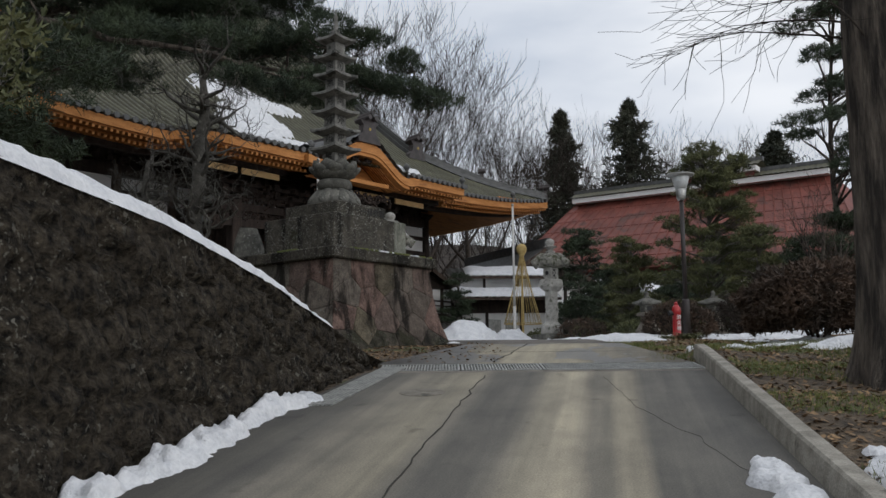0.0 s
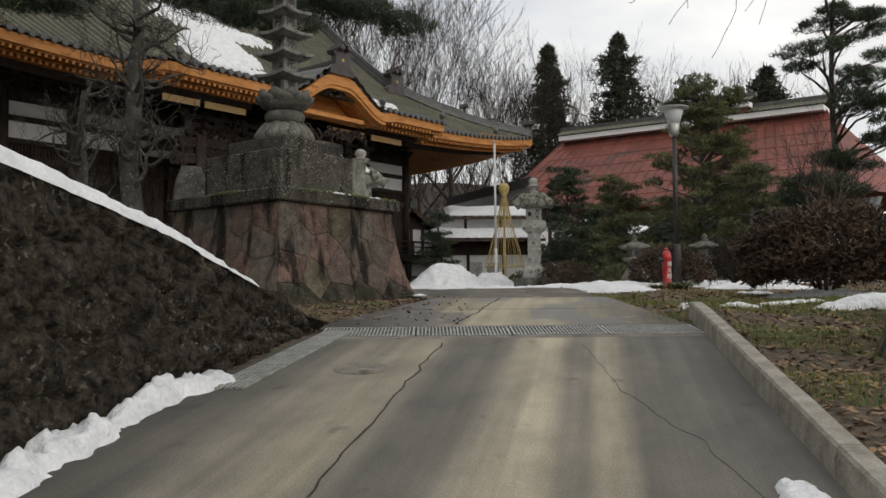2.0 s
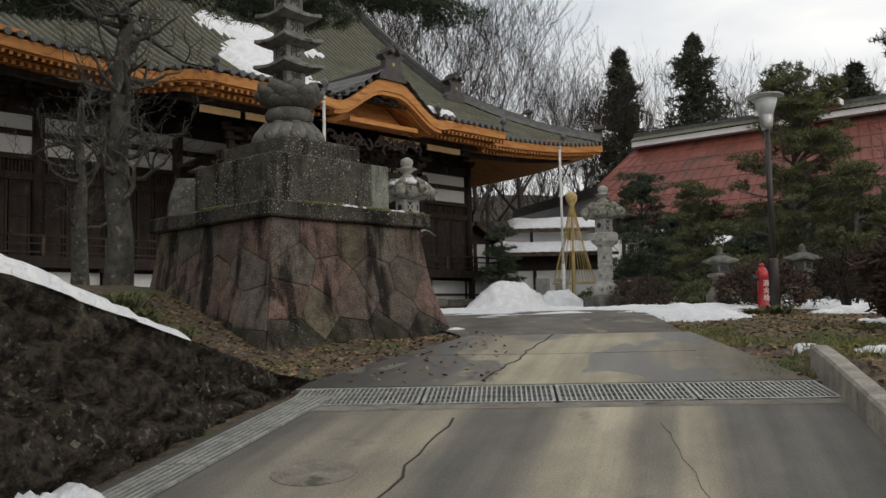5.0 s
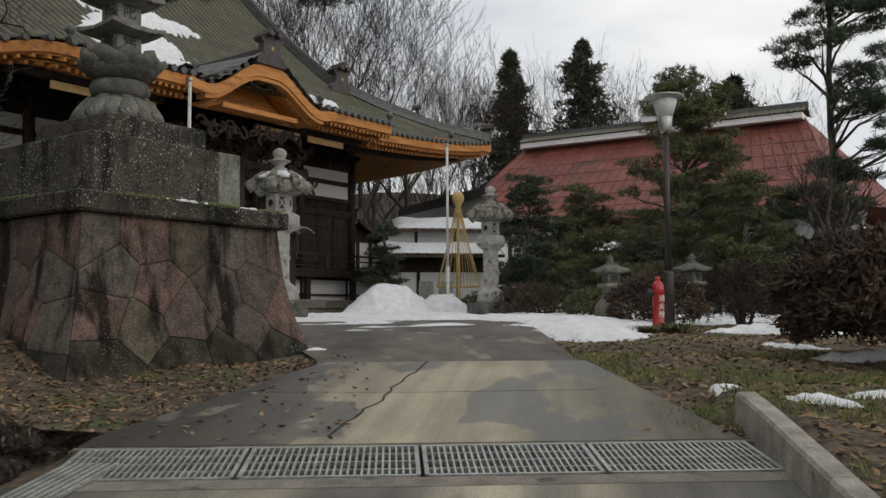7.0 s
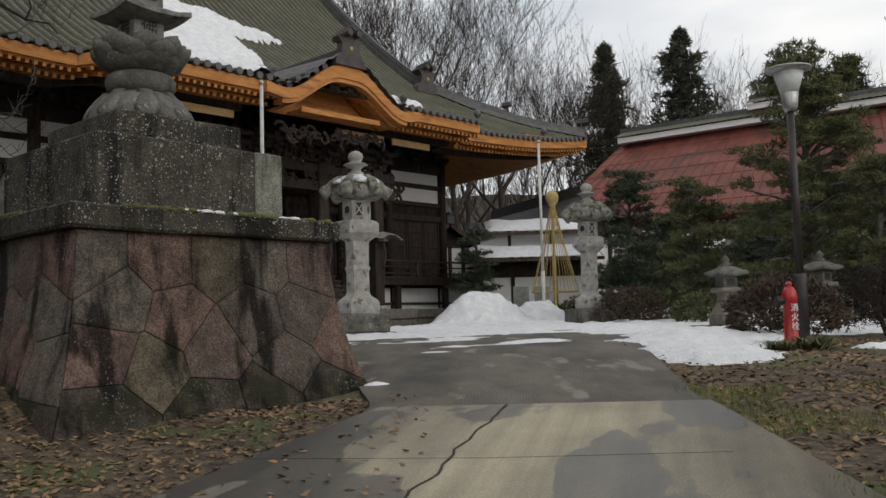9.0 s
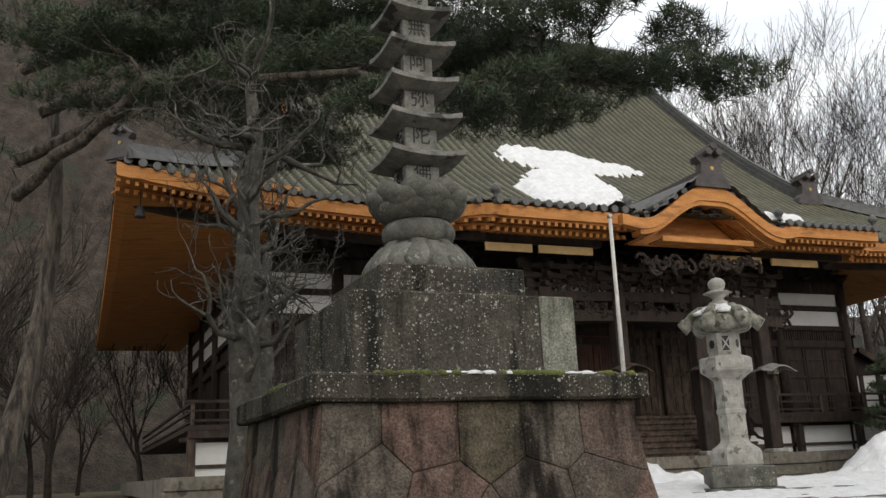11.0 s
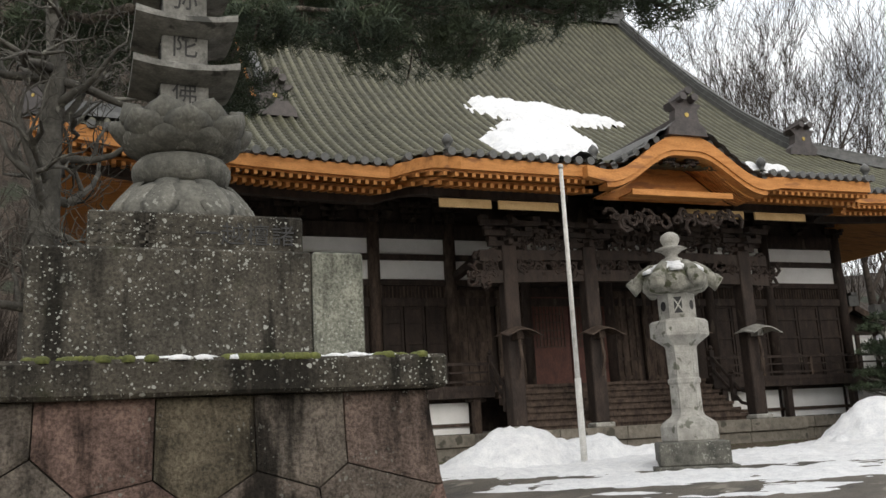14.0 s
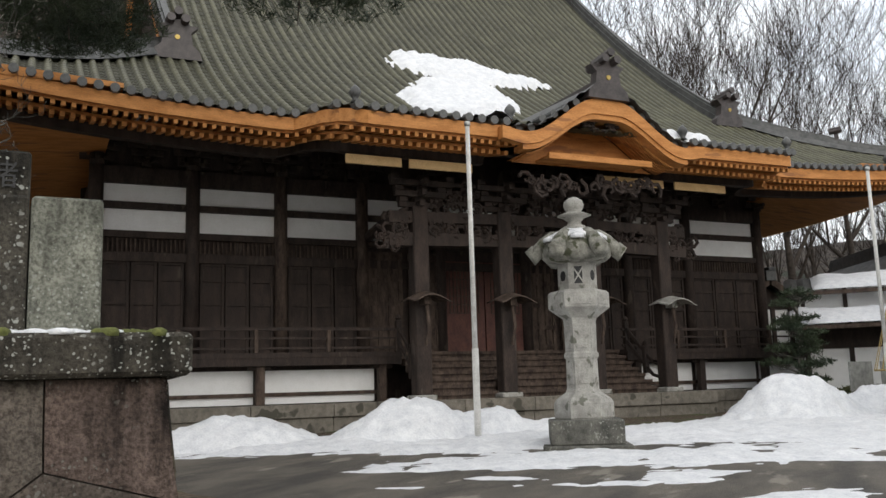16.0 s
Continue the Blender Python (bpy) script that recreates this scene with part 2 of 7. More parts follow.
M_WALLSTONE = mat("mossy_rubble_wall", (0.006, 0.005, 0.004), (0.08, 0.066, 0.048), 13, 0.95, 1.0, 34, (0.19, 0.18, 0.15), 0.59, 24, dist=0.07, cluster=2.0, spec=0.2, pos=(0.36, 0.66))
M_CONC = mat("weathered_concrete", (0.12, 0.108, 0.088), (0.23, 0.205, 0.17), 5, 0.9, 0.5, 70, (0.07, 0.065, 0.05), 0.6, 2.5)
M_STONE = mat("weathered_dark_granite", (0.05, 0.05, 0.043), (0.15, 0.145, 0.125), 5, 0.88, 0.7, 45, (0.29, 0.29, 0.26), 0.58, 26, cluster=2.2)
M_LICHEN = spotted_stone("lichen_spotted_granite", ((0.062, 0.056, 0.046), (0.07, 0.064, 0.053)), (0.36, 0.365, 0.33), 0.36, 0.85, 0.03)
M_PALEGREEN = spotted_stone("pale_green_lichen_granite", ((0.19, 0.195, 0.165), (0.2, 0.205, 0.175)), (0.34, 0.35, 0.31), 0.3, 0.6, 0.05)
M_KERB = mat("pale_worn_concrete", (0.19, 0.175, 0.145), (0.36, 0.335, 0.285), 5, 0.9, 0.5, 70, (0.1, 0.092, 0.075), 0.62, 3)
M_STONELT = mat("pale_granite", (0.24, 0.233, 0.212), (0.4, 0.388, 0.355), 5, 0.88, 0.45, 60, (0.13, 0.13, 0.105), 0.6, 6)
M_PINK = spotted_stone("pink_grey_tuff", ((0.155, 0.116, 0.1), (0.132, 0.119, 0.102), (0.128, 0.106, 0.09), (0.18, 0.122, 0.104), (0.14, 0.12, 0.087), (0.16, 0.138, 0.118)), (0.24, 0.24, 0.21), -0.05, 0.95, 0.0, 0.035)
M_FOOTSTONE = spotted_stone("mossy_footing_stone", ((0.08, 0.068, 0.055), (0.09, 0.078, 0.064), (0.074, 0.062, 0.05)), (0.2, 0.205, 0.17), 0.1, 0.85, 0.14, 0.04)
M_LANROOF = mat("mossy_pale_granite", (0.085, 0.084, 0.066), (0.3, 0.29, 0.25), 6, 0.9, 0.7, 45, (0.06, 0.063, 0.035), 0.55, 5)
M_MORTAR = mat("dark_joint", (0.03, 0.027, 0.022), (0.065, 0.058, 0.046), 8, 0.95, 0.4, 40)
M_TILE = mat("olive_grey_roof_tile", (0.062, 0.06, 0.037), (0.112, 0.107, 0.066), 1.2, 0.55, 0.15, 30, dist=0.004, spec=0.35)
# darker tile tone: the shade between the cover ribs, put into the colour
M_PANSHADE = mat("shade_toned_pan_tile", (0.033, 0.032, 0.021), (0.06, 0.058, 0.038), 1.5, 0.7, 0.15, 30, dist=0.004, spec=0.3)
M_TILEDK = mat("dark_ridge_tile", (0.045, 0.046, 0.045), (0.095, 0.095, 0.092), 4, 0.5, 0.2, 40)
M_RIDGEDK = mat("dark_brown_ridge_tile", (0.026, 0.02, 0.019), (0.06, 0.048, 0.045), 5, 0.5, 0.2, 40)
M_ORANGE = mat("new_cypress_wood", (0.4, 0.16, 0.042), (0.57, 0.255, 0.08), 2.5, 0.65, 0.2, 30, (0.3, 0.125, 0.045), 0.6, 1.2, stretch=(0.6, 3, 3), spec=0.3)
M_PALEWOOD = mat("pale_new_board", (0.55, 0.36, 0.16), (0.66, 0.46, 0.22), 3, 0.6, 0.2, 30)
M_DARKWOOD = mat("aged_dark_timber", (0.018, 0.0125, 0.01), (0.05, 0.034, 0.027), 5, 0.8, 0.5, 40, (0.08, 0.062, 0.05), 0.64, 3, stretch=(1, 1, 0.3), spec=0.4)
M_MIDWOOD = mat("weathered_grey_timber", (0.036, 0.025, 0.02), (0.115, 0.084, 0.066), 6, 0.85, 0.4, 40, stretch=(1, 1, 0.3), spec=0.25)
M_PLASTER = mat("white_plaster", (0.8, 0.795, 0.78), (0.86, 0.855, 0.845), 3, 0.9, 0.1, 40)
M_RED = mat("red_painted_sheet_roof", (0.13, 0.036, 0.026), (0.24, 0.07, 0.05), 0.9, 0.55, 0.2, 25, (0.11, 0.045, 0.035), 0.58, 0.7)
M_HYD = mat("red_enamel", (0.34, 0.014, 0.018), (0.42, 0.024, 0.026), 8, 0.35, 0.05, 50)
M_METAL = mat("galvanised_steel", (0.33, 0.33, 0.32), (0.48, 0.48, 0.46), 9, 0.45, 0.1, 60, metal=0.8)
M_GRATE = mat("grey_steel_grating", (0.26, 0.265, 0.25), (0.45, 0.45, 0.42), 8, 0.5, 0.15, 60, metal=0.5)
M_POSTBR = mat("brown_painted_post", (0.022, 0.017, 0.016), (0.036, 0.028, 0.026), 8, 0.5, 0.05, 60)
M_WHITEPOLE = mat("white_painted_pole", (0.5, 0.49, 0.46), (0.66, 0.65, 0.62), 6, 0.5, 0.1, 60)
M_GLASS = mat("frosted_lamp_glass", (0.5, 0.53, 0.53), (0.62, 0.64, 0.64), 6, 0.35, 0.05, 60)
M_BARK = mat("furrowed_bark", (0.026, 0.021, 0.017), (0.15, 0.125, 0.1), 9, 0.95, 1.0, 45, stretch=(1, 1, 0.16), dist=0.06, pos=(0.4, 0.62))
M_BARKLT = mat("smooth_grey_bark", (0.12, 0.112, 0.098), (0.24, 0.225, 0.2), 7, 0.9, 0.6, 40, (0.06, 0.057, 0.048), 0.58, 5)
M_BARKMID = mat("lichen_grey_bark", (0.036, 0.033, 0.028), (0.1, 0.094, 0.08), 7, 0.9, 0.6, 40, (0.17, 0.165, 0.14), 0.6, 9)
M_TWIG = mat("winter_twig", (0.03, 0.025, 0.021), (0.065, 0.054, 0.046), 4, 0.9, 0.0, spec=0.1)
M_PINE = mat("pine_needles", (0.018, 0.032, 0.018), (0.058, 0.08, 0.037), 1.2, 0.7, 0.0)
M_CEDAR = mat("cedar_foliage", (0.022, 0.03, 0.02), (0.06, 0.062, 0.036), 0.6, 0.8, 0.0)
M_CLIP = mat("clipped_evergreen", (0.045, 0.056, 0.022), (0.15, 0.152, 0.06), 1.4, 0.75, 0.0)
M_RUST = mat("bronze_winter_shrub", (0.04, 0.03, 0.022), (0.1, 0.062, 0.04), 2.0, 0.85, 0.0)
M_STRAW = mat("rice_straw", (0.34, 0.24, 0.085), (0.52, 0.39, 0.16), 8, 0.85, 0.3, 50)
M_MOSS = mat("moss", (0.05, 0.06, 0.015), (0.12, 0.13, 0.035), 12, 0.95, 0.8, 60)
M_HILL = mat("winter_wooded_hill", (0.028, 0.021, 0.016), (0.075, 0.058, 0.045), 0.9, 0.95, 0.8, 6, (0.035, 0.04, 0.026), 0.6, 0.25, dist=0.4)
M_BLACK = mat("black_paint", (0.012, 0.012, 0.012), (0.02, 0.02, 0.02), 8, 0.6, 0.0)
M_WHITEP = mat("white_paint", (0.75, 0.75, 0.74), (0.82, 0.82, 0.8), 8, 0.6, 0.0)
M_GOLD = mat("gilded_crest", (0.34, 0.24, 0.06), (0.44, 0.32, 0.1), 8, 0.45, 0.0, metal=0.6)
M_LEAF = mat("dry_fallen_leaf", (0.1, 0.06, 0.03), (0.32, 0.205, 0.105), 3, 0.9, 0.0)
M_GRASS = mat("grass_blade", (0.07, 0.1, 0.022), (0.19, 0.2, 0.06), 3, 0.85, 0.0)

# ---- mesh helpers ----


def part(name, bm, m, parent=None, label="", smooth=False):
    """Links a bmesh as one mesh object under a thing or a part."""
    me = bpy.data.meshes.new(name)
    bm.to_mesh(me)
    bm.free()
    if smooth:
        me.polygons.foreach_set("use_smooth", [True] * len(me.polygons))
    me.materials.append(m)
    ob = new(name, me)
    if parent:
        ob.parent = parent
    return tagged(ob, label)


def raw(name, verts, faces, m, parent=None, label="", smooth=False):
    me = bpy.data.meshes.new(name)
    me.from_pydata([tuple(v) for v in verts], [], faces)
    if smooth:
        me.polygons.foreach_set("use_smooth", [True] * len(me.polygons))
    me.materials.append(m)
    ob = new(name, me)
    if parent:
        ob.parent = parent
    return tagged(ob, label)


def share(src, name, parent, m):
    """Another object on the same mesh."""
    ob = new(name, src.data)
    ob.parent = parent
    ob.matrix_basis = m
    return ob


def thing(name, m, label, category, group="", kind=""):
    ob = new(name)
    ob.empty_display_size = 0.2
    ob.matrix_world = m
    return tagged(ob, label, category, group, kind)


def box(bm, x0, x1, y0, y1, z0, z1, m=None, bevel=0.0):
    vs = [bm.verts.new((x, y, z)) for z in (z0, z1) for y in (y0, y1) for x in (x0, x1)]
    if m:
        for v in vs:
            v.co = m @ v.co
    fs = [bm.faces.new([vs[i] for i in q]) for q in ((0, 2, 3, 1), (4, 5, 7, 6), (0, 1, 5, 4), (1, 3, 7, 5), (3, 2, 6, 7), (2, 0, 4, 6))]
    if bevel:
        es = {e for f in fs for e in f.edges}
        bmesh.ops.bevel(bm, geom=list(es), offset=bevel, segments=1, affect="EDGES")
    return bm


def boxes(*args, bevel=0.0):
    bm = bmesh.new()
    for a in args:
        box(bm, *a, bevel=bevel)
    return bm


def rings(bm, loops, close=True, cap=True):
    """Skins loops of equal length into a tube."""
    rows_ = [[bm.verts.new(p) for p in lp] for lp in loops]
    k = len(rows_[0])
    for a, b in zip(rows_, rows_[1:]):
        for i in range(k if close else k - 1):
            j = (i + 1) % k
            bm.faces.new((a[i], a[j], b[j], b[i]))
    if cap:
        bm.faces.new(rows_[0][::-1])
        bm.faces.new(rows_[-1])
    return bm


def lathe(bm, prof, seg=16, at=(0, 0, 0), turn=0.0):
    return rings(bm, [[(at[0] + r * math.cos(turn + 2 * math.pi * i / seg), at[1] + r * math.sin(turn + 2 * math.pi * i / seg), at[2] + z) for i in range(seg)] for r, z in prof])


def tube(bm, pts, radii, seg=6):
    pts = [Vector(p) for p in pts]
    loops = []
    side = None
    for i, p in enumerate(pts):
        ax = (pts[min(i + 1, len(pts) - 1)] - pts[max(i - 1, 0)]).normalized()
        ref = Vector((0, 0, 1)) if abs(ax.z) < 0.9 else Vector((1, 0, 0))
        side = ax.cross(ref).normalized() if side is None else (side - ax * side.dot(ax)).normalized()
        up = ax.cross(side)
        r = radii[i]
        loops.append([p + side * (r * math.cos(2 * math.pi * k / seg)) + up * (r * math.sin(2 * math.pi * k / seg)) for k in range(seg)])
    return rings(bm, loops)


def smoothstep(a, b, x):
    t = min(1.0, max(0.0, (x - a) / (b - a)))
    return t * t * (3 - 2 * t)


def interp(x, xs, ys):
    return float(np.interp(x, xs, ys))

# ---- ground, road, walls and kerb ----
WALL_Y = (-30.0, 0.0, 3.0, 5.0, 7.0, 8.6, 10.0, 10.96, 11.5)
WALL_Z = (3.0, 2.95, 2.9, 2.8, 2.63, 2.33, 1.94, 1.66, 1.57)


def road_z(y):
    return interp(y, (-200, -40, 0, 10.9, 14, 19, 25, 40, 400), (-7, -5.0, 0, 1.5, 1.83, 2.05, 2.18, 2.25, 2.3))


def foot_x(y):
    return -0.78 - 0.236 * (11 - max(y, -14))


def kerb_x(y):
    return interp(y, (-14, 5, 11.6), (-1.0, 2.18, 3.2))


def ground_z(x, y):
    z = road_z(y)
    back = smoothstep(0.52, 0.85, foot_x(y) - 0.1 - x)
    if y < 11.3:
        z += (interp(y, WALL_Y, WALL_Z) + 0.25 * smoothstep(0.3, 3.0, foot_x(y) - x) - z) * back
    else:
        k = smoothstep(0.6, 4.0, -0.9 + 0.15 * (y - 11) - x) * (1 - smoothstep(14, 22, y))
        z += 0.75 * k
    if y < 13.5:
        z += (0.17 + 0.1 * smoothstep(0.3, 2.5, x - kerb_x(y))) * smoothstep(0.05, 0.16, x - kerb_x(y)) * (1 - smoothstep(11.4, 13.5, y))
    z += 0.25 * smoothstep(6.5, 12, x) * (1 - smoothstep(24, 32, y))
    far = math.hypot(x, y - 20)
    if far > 60:
        z += 9.0 * smoothstep(60, 160, far) * smoothstep(-40, 60, y)
    return z


def path_left(y):
    return interp(y, (14.3, 16.5, 18.5, 21, 24.5, 27), (0.3, -0.2, -1.8, -5.8, -10, -12))


def path_right(y):
    return interp(y, (14.3, 17, 20, 23, 27), (2.72, 2.95, 3.2, 4.6, 8.0))


def drive_left(y):
    return -0.8 + 0.42 * max(0.0, y - 11.3)


def paved_drop(x, y):
    """The soil sheet dips under the drive, the drain and the path."""
    if y < 11.3:
        k = smoothstep(0.02, 0.3, x - foot_x(y)) * smoothstep(-0.02, 0.14, kerb_x(y) - x)
        return (0.75 if 10.2 < y < 11.35 else 0.14) * k
    lo, hi = (drive_left(y), 2.85) if y < 14.3 else (path_left(y), path_right(y))
    return (0.75 if y < 11.4 else 0.12) * smoothstep(0.05, 0.4, x - lo) * smoothstep(0.05, 0.4, hi - x) * (1 - smoothstep(26, 27, y))


def ground_top(x, y):
    """The soil as it lies, with its unevenness."""
    return ground_z(x, y) + 0.05 * noise.noise((x * 0.8, y * 0.8, 0)) + 0.02 * noise.noise((x * 3, y * 3, 4)) - 0.03 - paved_drop(x, y)


def axis(lo, hi, near_lo, near_hi, step):
    a = list(np.arange(near_lo, near_hi + 1e-6, step))
    d, v = step, near_hi
    while v < hi:
        d *= 1.35
        v += d
        a.append(v)
    d, v = step, near_lo
    while v > lo:
        d *= 1.35
        v -= d
        a.insert(0, v)
    return a


GX, GY = axis(-420, 420, -6, 10, 0.16), axis(-160, 520, -4, 30, 0.2)
gv = [(x, y, ground_top(x, y)) for y in GY for x in GX]
nx = len(GX)
gf = [(j * nx + i, j * nx + i + 1, (j + 1) * nx + i + 1, (j + 1) * nx + i) for j in range(len(GY) - 1) for i in range(nx - 1)]
ground = tagged(raw("ground", gv, gf, M_SOIL, smooth=True), "brown leaf-strewn soil with moss and thin grass", "ground", kind="structure")


def strip(name, left, right, y0, y1, step, lift, m, label, category, across=10, wob=0.0, kind="structure"):
    ys = np.arange(y0, y1 + 1e-6, step)
    vs, fs = [], []
    for y in ys:
        for i in range(across + 1):
            t = i / across
            x = left(y) * (1 - t) + right(y) * t
            yy = y + wob * noise.noise((x * 0.9, y * 0.3, 7))
            vs.append((x, yy, road_z(yy) + lift))
    w = across + 1
    for j in range(len(ys) - 1):
        for i in range(across):
            fs.append((j * w + i, j * w + i + 1, (j + 1) * w + i + 1, (j + 1) * w + i))
    return tagged(raw(name, vs, fs, m, smooth=True), label, category, kind=kind)


road = strip("road", lambda y: foot_x(y) + 0.02, lambda y: kerb_x(y) + 0.03, -14, 10.42, 0.4, 0.012, M_ROAD, "worn grey concrete drive with tyre tracks and cracks", "road")
path = strip("forecourt_path", path_left, path_right, 13.9, 27.0, 0.3, 0.008, M_GRAVEL, "dark wet gravel and mud of the forecourt", "path", 30, 0.25)


def crack(name, pts, wid, lift, label):
    bm = bmesh.new()
    loops = []
    for (x0, y0), (x1, y1) in zip(pts, pts[1:]):
        for t in np.linspace(0, 1, 14, endpoint=False):
            x, y = x0 + (x1 - x0) * t, y0 + (y1 - y0) * t
            x += 0.05 * noise.noise((x * 4, y * 4, 3)) + 0.02 * noise.noise((x * 14, y * 14, 6))
            w_ = wid * (0.6 + 0.6 * abs(noise.noise((x * 6, y * 6, 9))))
            z = road_z(y) + lift
            loops.append([(x - w_, y, z), (x + w_, y, z), (x + w_, y, z + 0.002), (x - w_, y, z + 0.002)])
    rings(bm, loops)
    return tagged(part(name, bm, M_CRACK), label, "crack", kind="structure")


M_CRACK = mat("dirt_filled_crack", (0.02, 0.018, 0.014), (0.045, 0.04, 0.03), 9, 0.95, 0.0)
crack("road_crack", [(-1.5, -1.0), (-0.36, 5.4), (0.0, 7.5), (0.5, 10.3)], 0.009, 0.014, "long dirt-filled crack along the drive")
crack("road_crack", [(0.62, 11.3), (0.95, 12.6), (1.35, 14.2)], 0.012, 0.016, "dirt-filled crack above the drain")
crack("road_crack", [(1.75, 9.9), (1.72, 8.2), (1.9, 6.9), (1.95, 5.6)], 0.0012, 0.014, "fine crack in the drive")
crack("road_crack", [(-0.2, 12.7), (1.2, 12.62), (2.6, 12.66)], 0.008, 0.016, "joint across the upper drive")

# ---- the temple hall ----
AX = radians(50)
T_D, T_N = Vector((math.cos(AX), math.sin(AX), 0)), Vector((math.sin(AX), -math.cos(AX), 0))
T_O = T_D * 24.1 - T_N * 31.0
TEMPLE = Matrix.Translation((T_O.x, T_O.y, 0)) @ pose(0, 0, 0, 0, 0, 50)
temple = thing("temple_hall", TEMPLE, "large dark timber temple hall with grey-green tiles and orange eaves", "temple")
HALF, EAVE, RIDGE_Y, RIDGE_Z, GAB = 15.6, -5.0, 10.0, 22.3, 9.75
PORCH, PORCH_Y = 6.45, -6.8
WALLU, WALL_TOP = 11.4, 9.05
PROF_Y = (-5.0, -3.5, -2.0, 0.0, 2.0, 4.3, 7.0, 10.0)
PROF_Z = (9.5, 10.35, 11.3, 12.75, 14.35, 16.4, 19.1, 22.3)
PPR_Y = (-6.8, -5.5, -4.0, -2.0, 0.0, 2.0, 4.3, 7.0, 10.0)
PPR_Z = (9.3, 9.65, 10.2, 11.4, 12.75, 14.35, 16.4, 19.1, 22.3)


def kara(u):
    """The rise of the cusped porch gable along the eave."""
    a = abs(u)
    return 0.56 * (1 - smoothstep(0.3, 2.1, a)) - 0.09 * math.exp(-((a - 2.4) / 0.5) ** 2)


def gable_z(u):
    """The top edge of the cusped bargeboard."""
    return 9.2 + kara(u) * 1.3 + 0.2 * (1 - smoothstep(0.0, 2.4, abs(u)))


def lift(u, y):
    return 0.75 * (abs(u) / HALF) ** 4 * (1 - smoothstep(-5, 0.5, y))


def porch_w(u):
    return 1 - smoothstep(PORCH - 0.25, PORCH + 1.1, abs(u))


def roof_z(u, y):
    a = interp(y, PROF_Y, PROF_Z)
    w = porch_w(u)
    if w > 0:
        a = a * (1 - w) + interp(y, PPR_Y, PPR_Z) * w
    return a + lift(u, y)


def hip_y(u):
    """How far back the front slope goes before the hip ridge."""
    return RIDGE_Y if abs(u) <= GAB else -0.2 - (abs(u) - GAB) * 4.8 / (HALF - GAB)


def front_y(u):
    w = porch_w(u)
    return EAVE * (1 - w) + PORCH_Y * w


PITCH, COURSE = 0.33, 0.3


def rib(u):
    """The round cover tiles stand proud of the pan tiles."""
    p = abs((u / PITCH) % 1.0 - 0.5)
    return 0.11 * math.sqrt(max(0.0, 1 - (p / 0.24) ** 2)) if p < 0.24 else -0.03 * math.cos((p - 0.24) / 0.26 * 1.4)


def tiled_slope():
    us = []
    k = int(HALF / PITCH)
    for i in range(-k, k + 1):
        for f in (0.0, 0.14, 0.27, 0.33, 0.42, 0.5, 0.58, 0.67, 0.73, 0.86):
            us.append((i + f) * PITCH)
    us = [u for u in us if -HALF <= u <= HALF]
    vs, fs, prev = [], [], None
    rows_ = int(15.2 / COURSE)
    for r in range(rows_ * 2 + 2):
        line = []
        for u in us:
            y0, y1 = front_y(u), hip_y(u)
            t = (r // 2 + r % 2 * 0.98) / rows_
            y = y0 + (RIDGE_Y - y0) * min(t, 1.0)
            yc = min(y, y1)
            z = roof_z(u, yc) + rib(u) * 1.0 + (0.028 if r % 2 == 0 else 0.0) * (1.0 if rib(u) <= 0 else 0.35)
            line.append(len(vs))
            vs.append((u, yc, z))
        if prev:
            for i in range(len(us) - 1):
                if vs[prev[i]][1] < vs[line[i]][1] or vs[prev[i + 1]][1] < vs[line[i + 1]][1] or r % 2 == 0:
                    if vs[prev[i]][1] < hip_y(us[i]) - 1e-6 or vs[prev[i + 1]][1] < hip_y(us[i + 1]) - 1e-6:
                        fs.append((prev[i], prev[i + 1], line[i + 1], line[i]))
        prev = line
    return vs, fs


tv, tf = tiled_slope()
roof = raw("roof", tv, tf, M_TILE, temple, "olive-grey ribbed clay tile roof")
# pan faces take the darker tone, painting in shade between the ribs
roof.data.materials.append(M_PANSHADE)
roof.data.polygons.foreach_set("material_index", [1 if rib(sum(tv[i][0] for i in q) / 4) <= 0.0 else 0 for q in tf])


def side_z(s, y):
    """Side slopes: s metres in from the side eave."""
    return interp(s, (0, 1.5, 3, 5.85), (9.5, 10.35, 11.3, 13.0)) + 0.75 * (1 - smoothstep(0, 5.5, s)) * (abs(y - 10) / 15) ** 4


def side_slope(sign):
    vs, fs = [], []
    n_y, n_s = 90, 14
    for j in range(n_y + 1):
        for i in range(n_s + 1):
            s = 5.85 * i / n_s
            lo, hi = -5 + s * 4.8 / 5.85, 25 - s * 4.8 / 5.85
            y = lo + (hi - lo) * j / n_y
            vs.append((sign * (HALF - s), y, side_z(s, y) + (0.05 if j % 2 else -0.02)))
    w = n_s + 1
    for j in range(n_y):
        for i in range(n_s):
            q = (j * w + i, j * w + i + 1, (j + 1) * w + i + 1, (j + 1) * w + i)
            fs.append(q if sign < 0 else q[::-1])
    return raw("side_roof", vs, fs, M_TILE, temple)


for sg in (-1, 1):
    side_slope(sg)
bv = [(u, y, roof_z(u * 1.0, 20 - y) if abs(u) > 8 else interp(20 - y, PROF_Y, PROF_Z)) for y in np.linspace(10, 25, 16) for u in np.linspace(-GAB, GAB, 20)]
bf = [(j * 20 + i, j * 20 + i + 1, (j + 1) * 20 + i + 1, (j + 1) * 20 + i) for j in range(15) for i in range(19)]
raw("back_roof", bv, bf, M_TILE, temple)
